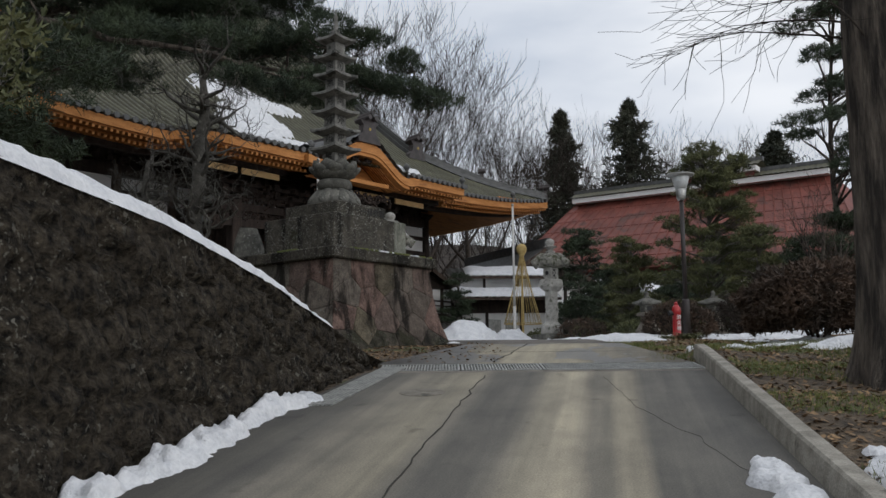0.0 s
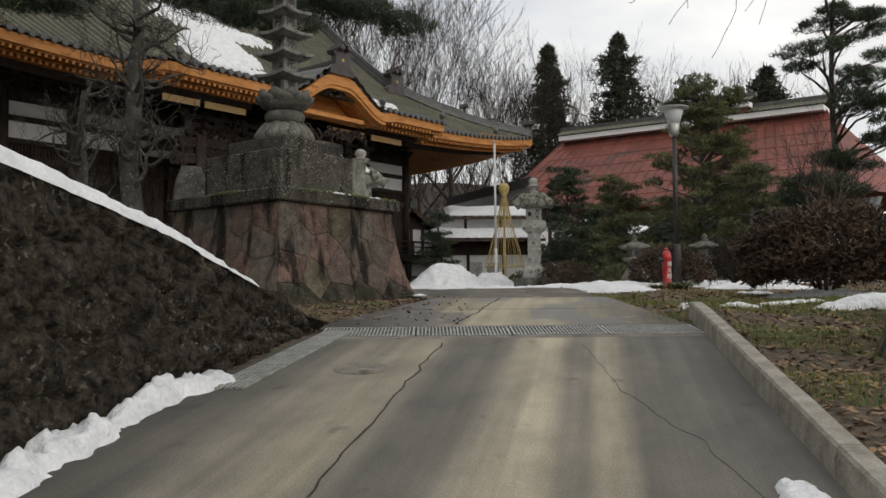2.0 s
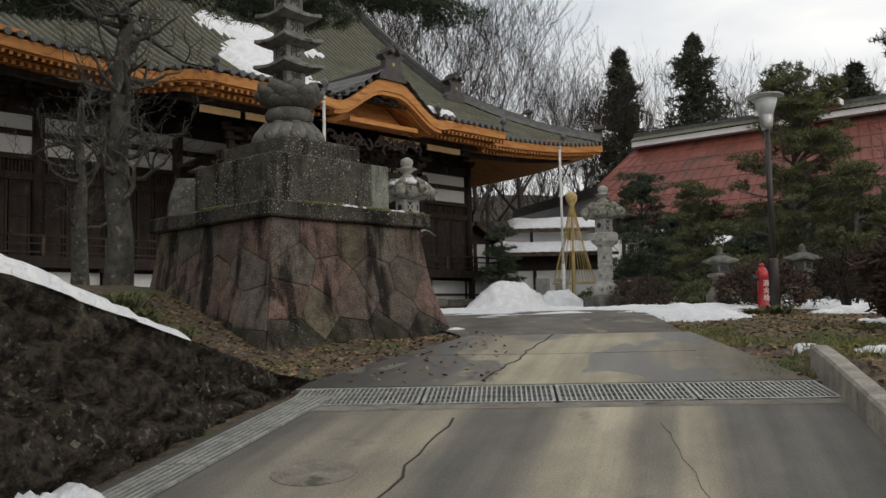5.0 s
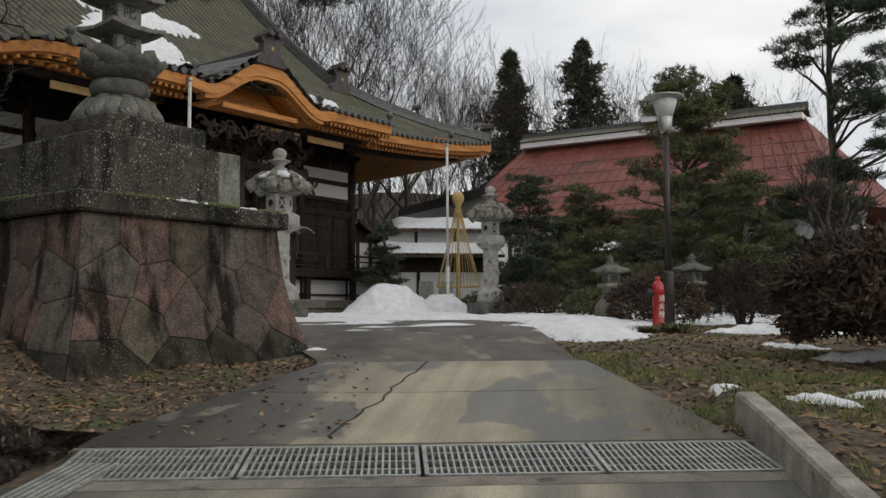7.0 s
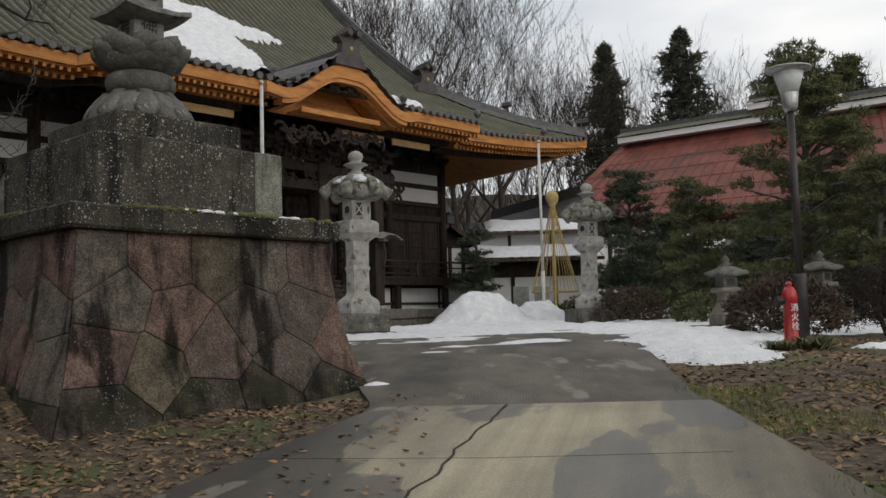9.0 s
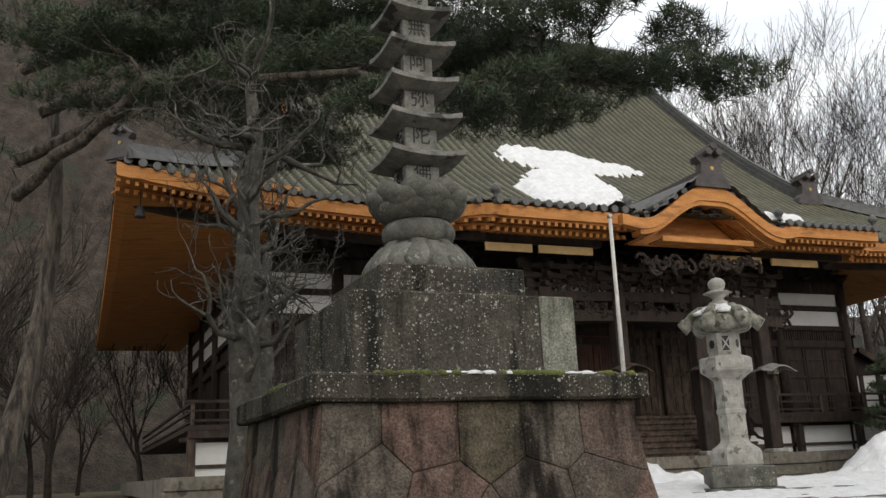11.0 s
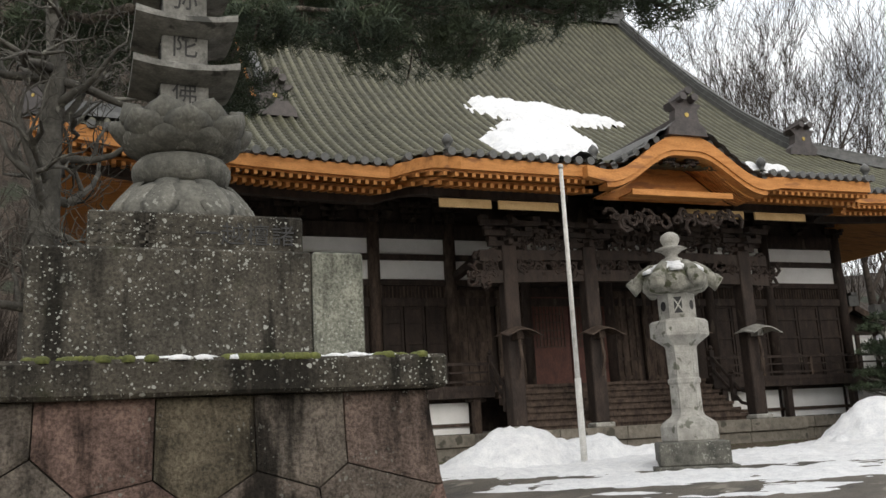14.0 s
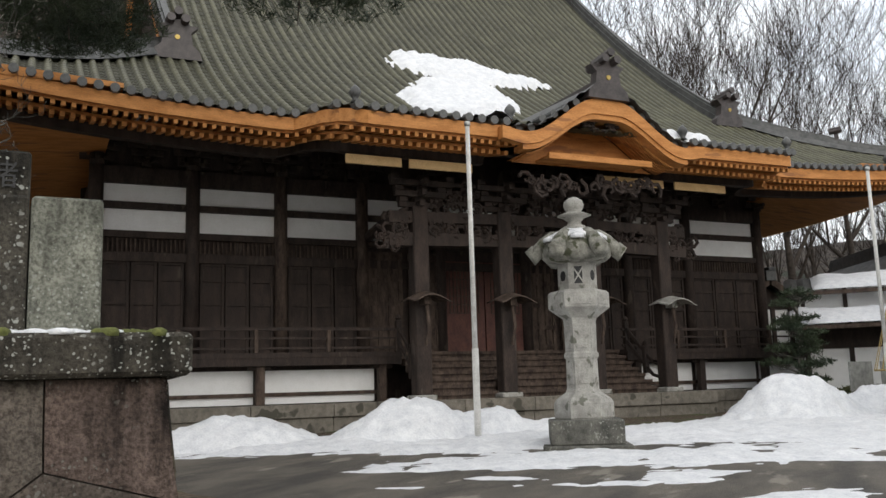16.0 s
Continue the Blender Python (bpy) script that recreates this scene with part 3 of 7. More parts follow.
# gable ends with orange bargeboards, and the ridges
for sg in (-1, 1):
    bm = bmesh.new()
    rings(bm, [[(sg * 9.0, y, max(12.4, interp(y if y < 10 else 20 - y, PROF_Y, PROF_Z) - 0.3)) for y in np.linspace(0, 20, 21)], [(sg * 9.0, y, 12.3) for y in np.linspace(0, 20, 21)]], close=False, cap=False)
    part("gable_wall", bm, M_DARKWOOD, temple)
    bm = bmesh.new()
    for half in (0, 1):
        ys = np.linspace(-0.6, 10, 14)
        yy = [y if not half else 20 - y for y in ys]
        rings(bm, [[(sg * (GAB - 0.1), y, interp(a, PROF_Y, PROF_Z) - 0.12), (sg * (GAB - 0.1), y, interp(a, PROF_Y, PROF_Z) - 0.75), (sg * (GAB - 0.32), y, interp(a, PROF_Y, PROF_Z) - 0.75), (sg * (GAB - 0.32), y, interp(a, PROF_Y, PROF_Z) - 0.12)] for y, a in zip(yy, ys)])
    part("bargeboard", bm, M_ORANGE, temple, "new orange timber bargeboard")
    bm = bmesh.new()
    ys = np.linspace(-0.9, 9.8, 20)
    for off, w, h in ((0.0, 0.42, 0.28), (0.0, 0.3, 0.5), (0.0, 0.16, 0.6)):
        rings(bm, [[(sg * (GAB - 0.2) - w / 2, y, roof_z(0 if abs(GAB) < 8 else GAB, y) - 0.05), (sg * (GAB - 0.2) + w / 2, y, roof_z(GAB, y) - 0.05), (sg * (GAB - 0.2) + w / 2, y, roof_z(GAB, y) + h), (sg * (GAB - 0.2) - w / 2, y, roof_z(GAB, y) + h)] for y in ys])
    part("descending_ridge", bm, M_TILEDK, temple, "dark layered ridge tiles")
    bm = bmesh.new()
    for w, h in ((0.5, 0.2), (0.36, 0.38), (0.18, 0.5)):
        loops = []
        for t in np.linspace(0, 1, 14):
            u = GAB + 0.15 + (HALF - GAB - 0.2) * t
            y = -0.5 + (-4.95 + 0.5) * t
            z = roof_z(u, y) - 0.05
            hh = h * (1.0 if t < 0.5 else 0.85) + 0.2 * max(0, t - 0.8)
            loops.append([(sg * u - 0.6 * w * sg, y - 0.6 * w, z), (sg * u + 0.6 * w * sg, y + 0.6 * w, z), (sg * u + 0.5 * w * sg, y + 0.5 * w, z + hh), (sg * u - 0.5 * w * sg, y - 0.5 * w, z + hh)])
        rings(bm, loops)
    part("corner_ridge", bm, M_TILEDK, temple, "dark layered ridge tiles")


def ridge_end(u, y, z, s, turn, name="ridge_end_tile"):
    """A demon-tile: stepped shield, flared foot, horned top and a gilt crest."""
    bm = bmesh.new()
    m = pose(u, y, z, 0, 0, turn)
    outline = [(-0.55, 0), (-0.5, 0.2), (-0.34, 0.34), (-0.3, 0.62), (-0.46, 0.78), (-0.28, 0.8), (-0.16, 0.92), (0.16, 0.92), (0.28, 0.8), (0.46, 0.78), (0.3, 0.62), (0.34, 0.34), (0.5, 0.2), (0.55, 0)]
    rings(bm, [[m @ Vector((a * s, k * s, b * s)) for a, b in outline] for k in (-0.12, 0.12)])
    for k in (-0.16, 0.16, 0.0):
        tube(bm, [m @ Vector((k * s, -0.3 * s, 0.9 * s + (0.16 * s if k == 0 else 0))), m @ Vector((k * s, 0.4 * s, 0.84 * s + (0.16 * s if k == 0 else 0)))], (0.1 * s, 0.1 * s), 8)
    ob = part(name, bm, M_RIDGEDK, temple, "dark horned ridge-end tile")
    bm = bmesh.new()
    lathe(bm, ((0.01, -0.14), (0.055, -0.14), (0.062, -0.1)), 12)
    for v in bm.verts:
        v.co = m @ Vector((v.co.x * s, v.co.z * s, 0.5 * s + v.co.y * s))
    part("crest", bm, M_GOLD, ob, "gilt round crest")


for sg in (-1, 1):
    ridge_end(sg * (GAB - 0.2), -1.0, roof_z(GAB, -1.0), 1.2, 0)
    ridge_end(sg * (HALF - 0.1), -4.9, roof_z(HALF - 0.1, -4.9), 0.75, sg * 40)
    ridge_end(sg * (GAB + 3.1), -2.75, roof_z(GAB + 3.1, -2.75) + 0.15, 0.6, sg * 40)

# main ridge
bm = bmesh.new()
for w, h in ((0.9, 0.5), (0.7, 0.95), (0.5, 1.25), (0.25, 1.4)):
    box(bm, -GAB, GAB, RIDGE_Y - w / 2, RIDGE_Y + w / 2, RIDGE_Z - 0.2, RIDGE_Z + h)
part("main_ridge", bm, M_TILEDK, temple)

# karahafu hood over the porch
bm = bmesh.new()
us = [i * 0.165 for i in range(-16, 17)]
loops = []
for y in np.linspace(PORCH_Y - 0.25, -1.6, 24):
    fade = 1.0
    loops.append([(u, y, max(roof_z(u, max(y, PORCH_Y)) - 0.1, 9.3 + kara(u) * 1.35 + 0.3 * (1 - smoothstep(0, 2.4, abs(u))) + 0.02 + 0.06 * (1 if i % 2 else 0) + 0.045 * (y - PORCH_Y)) if abs(u) < 2.5 else roof_z(u, max(y, PORCH_Y)) - 0.1) for i, u in enumerate(us)])
rings(bm, loops, close=False, cap=False)
part("hood_roof", bm, M_TILEDK, temple, "dark tiles of the cusped porch gable")
bm = bmesh.new()
for w, h in ((0.5, 0.2), (0.34, 0.36), (0.16, 0.46)):
    box(bm, -w / 2, w / 2, PORCH_Y - 0.1, -2.0, 10.0, 10.27 + h)
part("hood_ridge", bm, M_RIDGEDK, temple)
ridge_end(0, PORCH_Y - 0.2, 10.1, 1.1, 0)
bm = bmesh.new()
loops = []
for u in np.linspace(-3.0, 3.0, 49):
    z = gable_z(u)
    hgt = 0.3 + 0.1 * math.exp(-(u / 1.0) ** 2)
    loops.append([(u, PORCH_Y - 0.22, z), (u, PORCH_Y - 0.22, z - hgt), (u, PORCH_Y + 0.02, z - hgt), (u, PORCH_Y + 0.02, z)])
rings(bm, loops)
part("cusped_bargeboard", bm, M_ORANGE, temple, "new orange curved bargeboard")
loops = []
for u in np.linspace(-2.45, 2.45, 41):
    z = gable_z(u) - 0.3 - 0.1 * math.exp(-(u / 1.0) ** 2)
    loops.append([(u, PORCH_Y - 0.17, z), (u, PORCH_Y - 0.17, z - 0.13), (u, PORCH_Y + 0.25, z - 0.13), (u, PORCH_Y + 0.25, z)])
part("bargeboard_lip", rings(bmesh.new(), loops), M_ORANGE, temple, "moulded lower lip of the bargeboard")
bm = bmesh.new()
rings(bm, [[(u, PORCH_Y + 0.9, gable_z(u) - 0.5) for u in np.linspace(-2.1, 2.1, 31)], [(u, PORCH_Y + 0.9, 8.62) for u in np.linspace(-2.1, 2.1, 31)]], close=False, cap=False)
part("tympanum", bm, M_ORANGE, temple)
bm = bmesh.new()
rings(bm, [[(u, y, gable_z(u) - 0.46) for u in np.linspace(-2.3, 2.3, 41)] for y in (PORCH_Y + 0.0, PORCH_Y + 0.9)], close=False, cap=False)
part("vault_ceiling", bm, M_ORANGE, temple, "orange boarded vault under the porch gable")
for y in np.linspace(PORCH_Y + 0.12, PORCH_Y + 0.82, 7):
    loops = [[(u, y - 0.02, gable_z(u) - 0.465), (u, y + 0.02, gable_z(u) - 0.465), (u, y + 0.02, gable_z(u) - 0.51), (u, y - 0.02, gable_z(u) - 0.51)] for u in np.linspace(-2.2, 2.2, 31)]
    part("vault_rib", rings(bmesh.new(), loops), M_ORANGE, temple)
for k in range(7):
    part("soffit_board", boxes((-1.5 + k * 0.43, -1.08 + k * 0.43, PORCH_Y + 0.2, PORCH_Y + 0.88, 8.66, 8.7), bevel=0.006), M_ORANGE, temple)
part("soffit_rail", boxes((-1.55, 1.55, PORCH_Y + 0.12, PORCH_Y + 0.2, 8.58, 8.74), bevel=0.01), M_ORANGE, temple)
bm = bmesh.new()
for i in range(26):
    a = i * 0.7
    r = 0.16 + 0.07 * math.sin(i * 2.3)
    lathe(bm, ((0.01, -0.05), (0.09, -0.02), (0.06, 0.04), (0.01, 0.06)), 6, (0.55 * math.cos(a) * (0.4 + i / 40), PORCH_Y + 0.1, 9.52 + 0.13 * math.sin(a)))
part("carved_pendant", bm, M_DARKWOOD, temple, "dark carved openwork")

# eave edge: soffit, fascia, two tiers of rafters, round end tiles
E_U = list(np.linspace(-HALF, HALF, 131))


def eave_z(u):
    return roof_z(u, front_y(u))


def hood(u):
    return kara(u) * 1.2 if abs(u) < 2.6 else 0.0


def band(name, y_in, y_out, z_in, z_out, th, m, skip=0.0, label="", upto=99.0):
    """A board that follows the curve of the eave; y and z are measured from the tile edge."""
    obs = []
    runs = [[u for u in E_U if u <= -skip], [u for u in E_U if u >= skip]] if skip else [[u for u in E_U if abs(u) < upto]]
    for run in runs:
        bm = bmesh.new()
        rings(bm, [[(u, front_y(u) + y_out, eave_z(u) + z_out), (u, front_y(u) + y_in, eave_z(u) + z_in), (u, front_y(u) + y_in, eave_z(u) + z_in - th), (u, front_y(u) + y_out, eave_z(u) + z_out - th)] for u in run])
        obs.append(part(name, bm, m, temple, label))
    return obs


band("eave_fascia", 0.3, 0.02, -0.06, -0.06, 0.3, M_ORANGE, 2.5, "new orange timber fascia")
band("flying_soffit", 1.4, 0.15, -0.02, -0.36, 0.05, M_ORANGE, 2.5)
band("rafter_beam", 1.5, 0.6, -0.22, -0.43, 0.07, M_ORANGE, 2.5)
band("inner_beam", 1.75, 1.5, -0.32, -0.32, 0.3, M_DARKWOOD, 2.5)
band("lower_soffit", 5.2, 1.5, 0.75, -0.32, 0.06, M_DARKWOOD, 0, "", WALLU - 0.1)
band("corner_soffit", 5.2, 1.5, 0.75, -0.32, 0.06, M_ORANGE, WALLU - 0.35)
for sg in (-1, 1):
    bm = bmesh.new()
    loops = []
    for y in np.linspace(-5, 25, 40):
        s = 0.75 * (abs(y - 10) / 15) ** 4
        loops.append([(sg * (HALF - 0.02), y, 9.4 + s), (sg * (HALF - 0.02), y, 9.1 + s), (sg * (HALF - 0.3), y, 9.05 + s), (sg * (WALLU - 0.2), y, 9.55 + 0.3 * s), (sg * (WALLU - 0.2), y, 9.65 + 0.3 * s), (sg * (HALF - 0.3), y, 9.35 + s)])
    rings(bm, loops if sg < 0 else loops)
    part("side_eave", bm, M_ORANGE, temple, "new orange boarded side eave")

bm = boxes((-0.045, 0.045, 0, 1.3, -0.09, 0.0))
raf0 = part("rafter", bm, M_ORANGE, temple)
bm = boxes((-0.05, 0.05, 0, 1.1, -0.1, 0.0))
raf1 = part("rafter", bm, M_ORANGE, temple)
first = True
for i in range(-74, 75):
    u = i * 0.21
    if abs(u) > 2.5:
        for src, dy, dz, rx in ((raf0, 0.12, -0.42, 12), (raf1, 0.5, -0.53, 12)):
            m = pose(u, front_y(u) + dy, eave_z(u) + dz, rx, 0, 0)
            if first or (src is raf1 and i == -74):
                src.matrix_basis = m
            else:
                share(src, "rafter", temple, m)
        first = False
bm = bmesh.new()
lathe(bm, ((0.02, -0.1), (0.105, -0.1), (0.105, 0.25), (0.02, 0.25)), 10)
for v in bm.verts:
    v.co = Vector((v.co.x, v.co.z, v.co.y))
cap0 = part("eave_tile", bm, M_TILEDK, temple)
k = 0
for i in range(-int(HALF / PITCH), int(HALF / PITCH)):
    u = (i + 0.5) * PITCH
    m = pose(u, front_y(u), eave_z(u) + 0.02 + (hood(u) + 0.14 * (1 if abs(u) < 2.0 else 0) if abs(u) < 2.5 else 0), 0, 0, 0)
    if k == 0:
        cap0.matrix_basis = m
    else:
        share(cap0, "eave_tile", temple, m)
    k += 1
for u in (-PORCH, -2.6, 2.6, PORCH, 12.6):
    bm = bmesh.new()
    lathe(bm, ((0.12, 0), (0.06, 0.08), (0.1, 0.16), (0.15, 0.24), (0.1, 0.34), (0.02, 0.42)), 10, (u, front_y(u) + 0.12, eave_z(u) + 0.1))
    part("finial_tile", bm, M_TILEDK, temple, "dark bud-shaped finial tile", True)
# new pale boards behind the porch beam ends
for u0, u1 in ((-6.3, -4.9), (-4.7, -3.0), (0.9, 2.9), (3.3, 5.1)):
    part("eave_board", boxes((u0, u1, PORCH_Y + 1.4, PORCH_Y + 1.46, 8.4, 8.62)), M_PALEWOOD, temple, "pale new board")

# walls: posts, rails, plaster and boards
BAYS = (-11.4, -8.9, -6.45, -4.0, 4.0, 5.5, 8.1, 11.4)
for q in ((-WALLU + 0.1, WALLU - 0.1, 0.12, 0.3), (-WALLU + 0.1, -WALLU + 0.3, 0.3, 18), (WALLU - 0.3, WALLU - 0.1, 0.3, 18), (-WALLU + 0.1, WALLU - 0.1, 18, 18.2)):
    part("wall", boxes((*q, 4.2, 10.4)), M_DARKWOOD, temple)
for i, u in enumerate(BAYS + (-1.5, 1.5)):
    bm = bmesh.new()
    lathe(bm, ((0.19, 4.2), (0.19, 10.3)), 14, (u, 0.0, 0))
    part("post", bm, M_MIDWOOD if u in (-6.45, -4.0) else M_DARKWOOD, temple, smooth=True)
for y in (4.2, 8.4, 12.6, 16.8):
    for sg in (-1, 1):
        bm = bmesh.new()
        lathe(bm, ((0.19, 4.2), (0.19, 10.3)), 12, (sg * WALLU, y, 0))
        part("post", bm, M_DARKWOOD, temple, smooth=True)
for z0, z1 in ((8.12, 8.3), (8.8, 9.25), (7.34, 7.52), (6.7, 6.95)):
    for q in ((-WALLU, WALLU, -0.08, 0.1), (-WALLU - 0.08, -WALLU + 0.1, 0.1, 18), (WALLU - 0.1, WALLU + 0.08, 0.1, 18)):
        part("rail", boxes((*q, z0, z1)), M_DARKWOOD, temple)
for a, b in zip(BAYS, BAYS[1:]):
    for z0, z1 in ((7.52, 8.12), (8.3, 8.8)):
        part("plaster_panel", boxes((a + 0.17, b - 0.17, 0.06, 0.13, z0, z1)), M_PLASTER, temple, "white plaster panel")
for sg in (-1, 1):
    for a, b in ((0.2, 4.0), (4.4, 8.2), (8.6, 12.4), (12.8, 16.6)):
        for z0, z1 in ((7.52, 8.12), (8.3, 8.8)):
            x = sg * WALLU
            part("plaster_panel", boxes((min(x, x - sg * 0.1), max(x, x - sg * 0.1), a, b, z0, z1)), M_PLASTER, temple, "white plaster panel")
for sg in (-1, 1):
    bm = bmesh.new()
    lathe(bm, ((0.02, 0.3), (0.05, 0.28), (0.1, 0.2), (0.12, 0.05), (0.14, 0.0), (0.02, -0.02)), 12, (sg * 15.0, -4.4, 9.0))
    tube(bm, [(sg * 15.0, -4.4, 9.28), (sg * 15.0, -4.4, 9.75)], (0.012, 0.012), 4)
    part("wind_bell", bm, M_BLACK, temple, "dark bronze wind bell", True)

# ---- the temple's porch, veranda, steps and base ----
V_Y, V_U, V_Z = -2.2, 13.5, 4.15
part("wall_base", boxes((-WALLU, WALLU, -0.9, 0.1, 2.9, 4.0)), M_DARKWOOD, temple)
for i in range(14):
    a = -14.2 + i * 28.4 / 14
    b = a + 28.4 / 14 - 0.012
    for z0, z1, o in ((2.0, 2.52, 0.0), (2.53, 2.85, 0.06)):
        part("foundation_stone", boxes((a, b, -3.6 - o, -2.9, z0, z1), bevel=0.015), M_CONC, temple)
part("base_floor", boxes((-14.2, 14.2, -2.9, 19.5, 2.3, 2.82)), M_CONC, temple)
for i in range(5):
    a = -5.0 + i * 2.0
    for z0, z1, o in ((2.0, 2.5, 0.0), (2.51, 2.85, 0.07)):
        part("foundation_stone", boxes((a, a + 1.985, -4.5 - o, -3.66, z0, z1), bevel=0.015), M_CONC, temple)
for a, b in ((-13.3, -10.2), (-10.0, -7.6), (-7.4, -4.3), (4.3, 6.6), (6.8, 9.3), (9.5, 13.3)):
    part("skirt_panel", boxes((a, b, -1.62, -1.54, 3.15, 3.72)), M_PLASTER, temple, "white plaster skirting panel")
    part("skirt_panel", boxes((a, b, -1.62, -1.54, 2.86, 3.05)), M_PLASTER, temple, "white plaster skirting panel")
    part("skirt_rail", boxes((a - 0.1, b + 0.1, -1.68, -1.5, 3.05, 3.15)), M_MIDWOOD, temple)
part("skirt_back", boxes((-13.4, -4.2, -1.53, -1.45, 2.85, 3.9)), M_DARKWOOD, temple)
part("skirt_back", boxes((4.2, 13.4, -1.53, -1.45, 2.85, 3.9)), M_DARKWOOD, temple)
for u in (-13.4, -10.1, -7.5, -4.2, 4.2, 6.7, 9.4, 13.4):
    part("veranda_post", boxes((u - 0.11, u + 0.11, -2.05, -1.83, 2.83, 3.9), bevel=0.015), M_MIDWOOD if u < 0 else M_DARKWOOD, temple)
    part("bracket_arm", boxes((u - 0.3, u + 0.3, -2.02, -1.86, 3.72, 3.84), bevel=0.03), M_DARKWOOD, temple)
for sg in (-1, 1):
    a, b = (3.7, V_U) if sg > 0 else (-V_U, -3.7)
    part("veranda_floor", boxes((a, b, V_Y, 0.0, 4.02, V_Z), (a, b, V_Y + 0.02, V_Y + 0.2, 3.82, 4.02)), M_DARKWOOD, temple)
    part("veranda_floor", boxes((min(sg * WALLU, sg * V_U), max(sg * WALLU, sg * V_U), 0, 18, 4.02, V_Z)), M_DARKWOOD, temple)
    for z0, z1 in ((4.72, 4.8), (4.5, 4.55), (4.24, 4.3)):
        part("handrail", boxes((a - 0.1, b + 0.1, V_Y + 0.06, V_Y + 0.14, z0, z1)), M_DARKWOOD, temple)
        part("handrail", boxes((sg * V_U - 0.12 * sg - 0.04, sg * V_U - 0.12 * sg + 0.04, V_Y, 18, z0, z1)), M_DARKWOOD, temple)
    for u in np.linspace(a + 0.1, b - 0.1, 6):
        part("rail_post", boxes((u - 0.05, u + 0.05, V_Y + 0.04, V_Y + 0.16, V_Z, 4.72 + 0.02), bevel=0.01), M_MIDWOOD, temple)
    # stair balustrade
    u = sg * 3.75
    for dz in (0.25, 0.62):
        bm = bmesh.new()
        tube(bm, [(u, V_Y + 0.1, 4.2 + dz), (u, -3.3, 3.1 + dz), (u, -3.9, 2.95 + dz)], (0.05, 0.05, 0.05), 6)
        part("stair_rail", bm, M_DARKWOOD, temple)
    for y, z0, z1 in ((-3.85, 2.85, 3.75), (V_Y + 0.1, 4.1, 5.0), (-3.0, 3.4, 4.2)):
        bm = boxes((u - 0.075, u + 0.075, y - 0.075, y + 0.075, z0, z1), bevel=0.01)
        lathe(bm, ((0.05, z1), (0.09, z1 + 0.06), (0.06, z1 + 0.12), (0.01, z1 + 0.17)), 8, (u, y, 0))
        part("stair_post", bm, M_DARKWOOD, temple)
for i in range(7):
    z = 2.85 + (i + 1) * (V_Z - 2.85) / 7
    y = -3.75 + i * 0.3
    part("step", boxes((-3.6, 3.6, y, y + 0.36, z - 0.09, z), (-3.6, 3.6, y + 0.06, y + 0.36, z - 0.19, z - 0.09)), M_MIDWOOD, temple)
# the porch
P_Y = -3.75
part("landing", boxes((-3.6, 3.6, -1.65, 0, 4.0, V_Z)), M_DARKWOOD, temple)
for u in (-3.85, -1.4, 1.4, 3.85):
    part("plinth", boxes((u - 0.3, u + 0.3, P_Y - 0.4, P_Y + 0.2, 2.84, 2.98), bevel=0.03), M_STONELT, temple, "pale stone plinth")
    part("porch_post", boxes((u - 0.21, u + 0.21, P_Y - 0.31, P_Y + 0.11, 2.98, 7.75), bevel=0.03), M_DARKWOOD, temple)
    # hooded beam-end: a little curled metal cap on an arm
    bm = boxes((u - 0.09, u + 0.09, P_Y - 0.62, P_Y - 0.2, 5.22, 5.4))
    loops = []
    for s in np.linspace(-0.52, 0.52, 11):
        z = 5.5 - 0.24 * (s / 0.52) ** 2 + 0.1 * max(0, abs(s) - 0.4) * 5
        loops.append([(u + s, P_Y - 0.95, z - 0.05), (u + s, P_Y - 0.5, z + 0.06), (u + s, P_Y - 0.1, z + 0.02), (u + s, P_Y - 0.1, z - 0.02), (u + s, P_Y - 0.5, z + 0.02), (u + s, P_Y - 0.95, z - 0.08)])
    rings(bm, loops)
    part("beam_cap", bm, M_STONELT if u > 2 else M_MIDWOOD, temple, "curled weathered metal beam cap")
    bm = bmesh.new()
    tube(bm, [(u, P_Y - 0.5, 5.35), (u + 0.06, P_Y - 0.52, 4.7), (u - 0.02, P_Y - 0.48, 4.2)], (0.04, 0.05, 0.03), 6)
    part("hook", bm, M_MIDWOOD, temple)


def bracket(u, y, z, s, out):
    """A bracket set: bearing blocks and stepped arms, reaching out over the porch or eave."""
    bm = boxes((u - 0.24 * s, u + 0.24 * s, y - 0.24 * s, y + 0.24 * s, z, z + 0.2 * s))
    for k in range(3):
        zz, yy = z + (0.2 + 0.3 * k) * s, y - out * k * s
        w = (0.62 + 0.2 * k) * s
        box(bm, u - w, u + w, yy - 0.08 * s, yy + 0.08 * s, zz, zz + 0.16 * s)
        box(bm, u - 0.08 * s, u + 0.08 * s, yy - out * s - 0.2, y + 0.1, zz, zz + 0.16 * s)
        for q in (-w + 0.12 * s, 0, w - 0.12 * s):
            box(bm, u + q - 0.13 * s, u + q + 0.13 * s, yy - 0.13 * s, yy + 0.13 * s, zz + 0.16 * s, zz + 0.3 * s)
    return part("bracket_set", bm, M_DARKWOOD, temple)


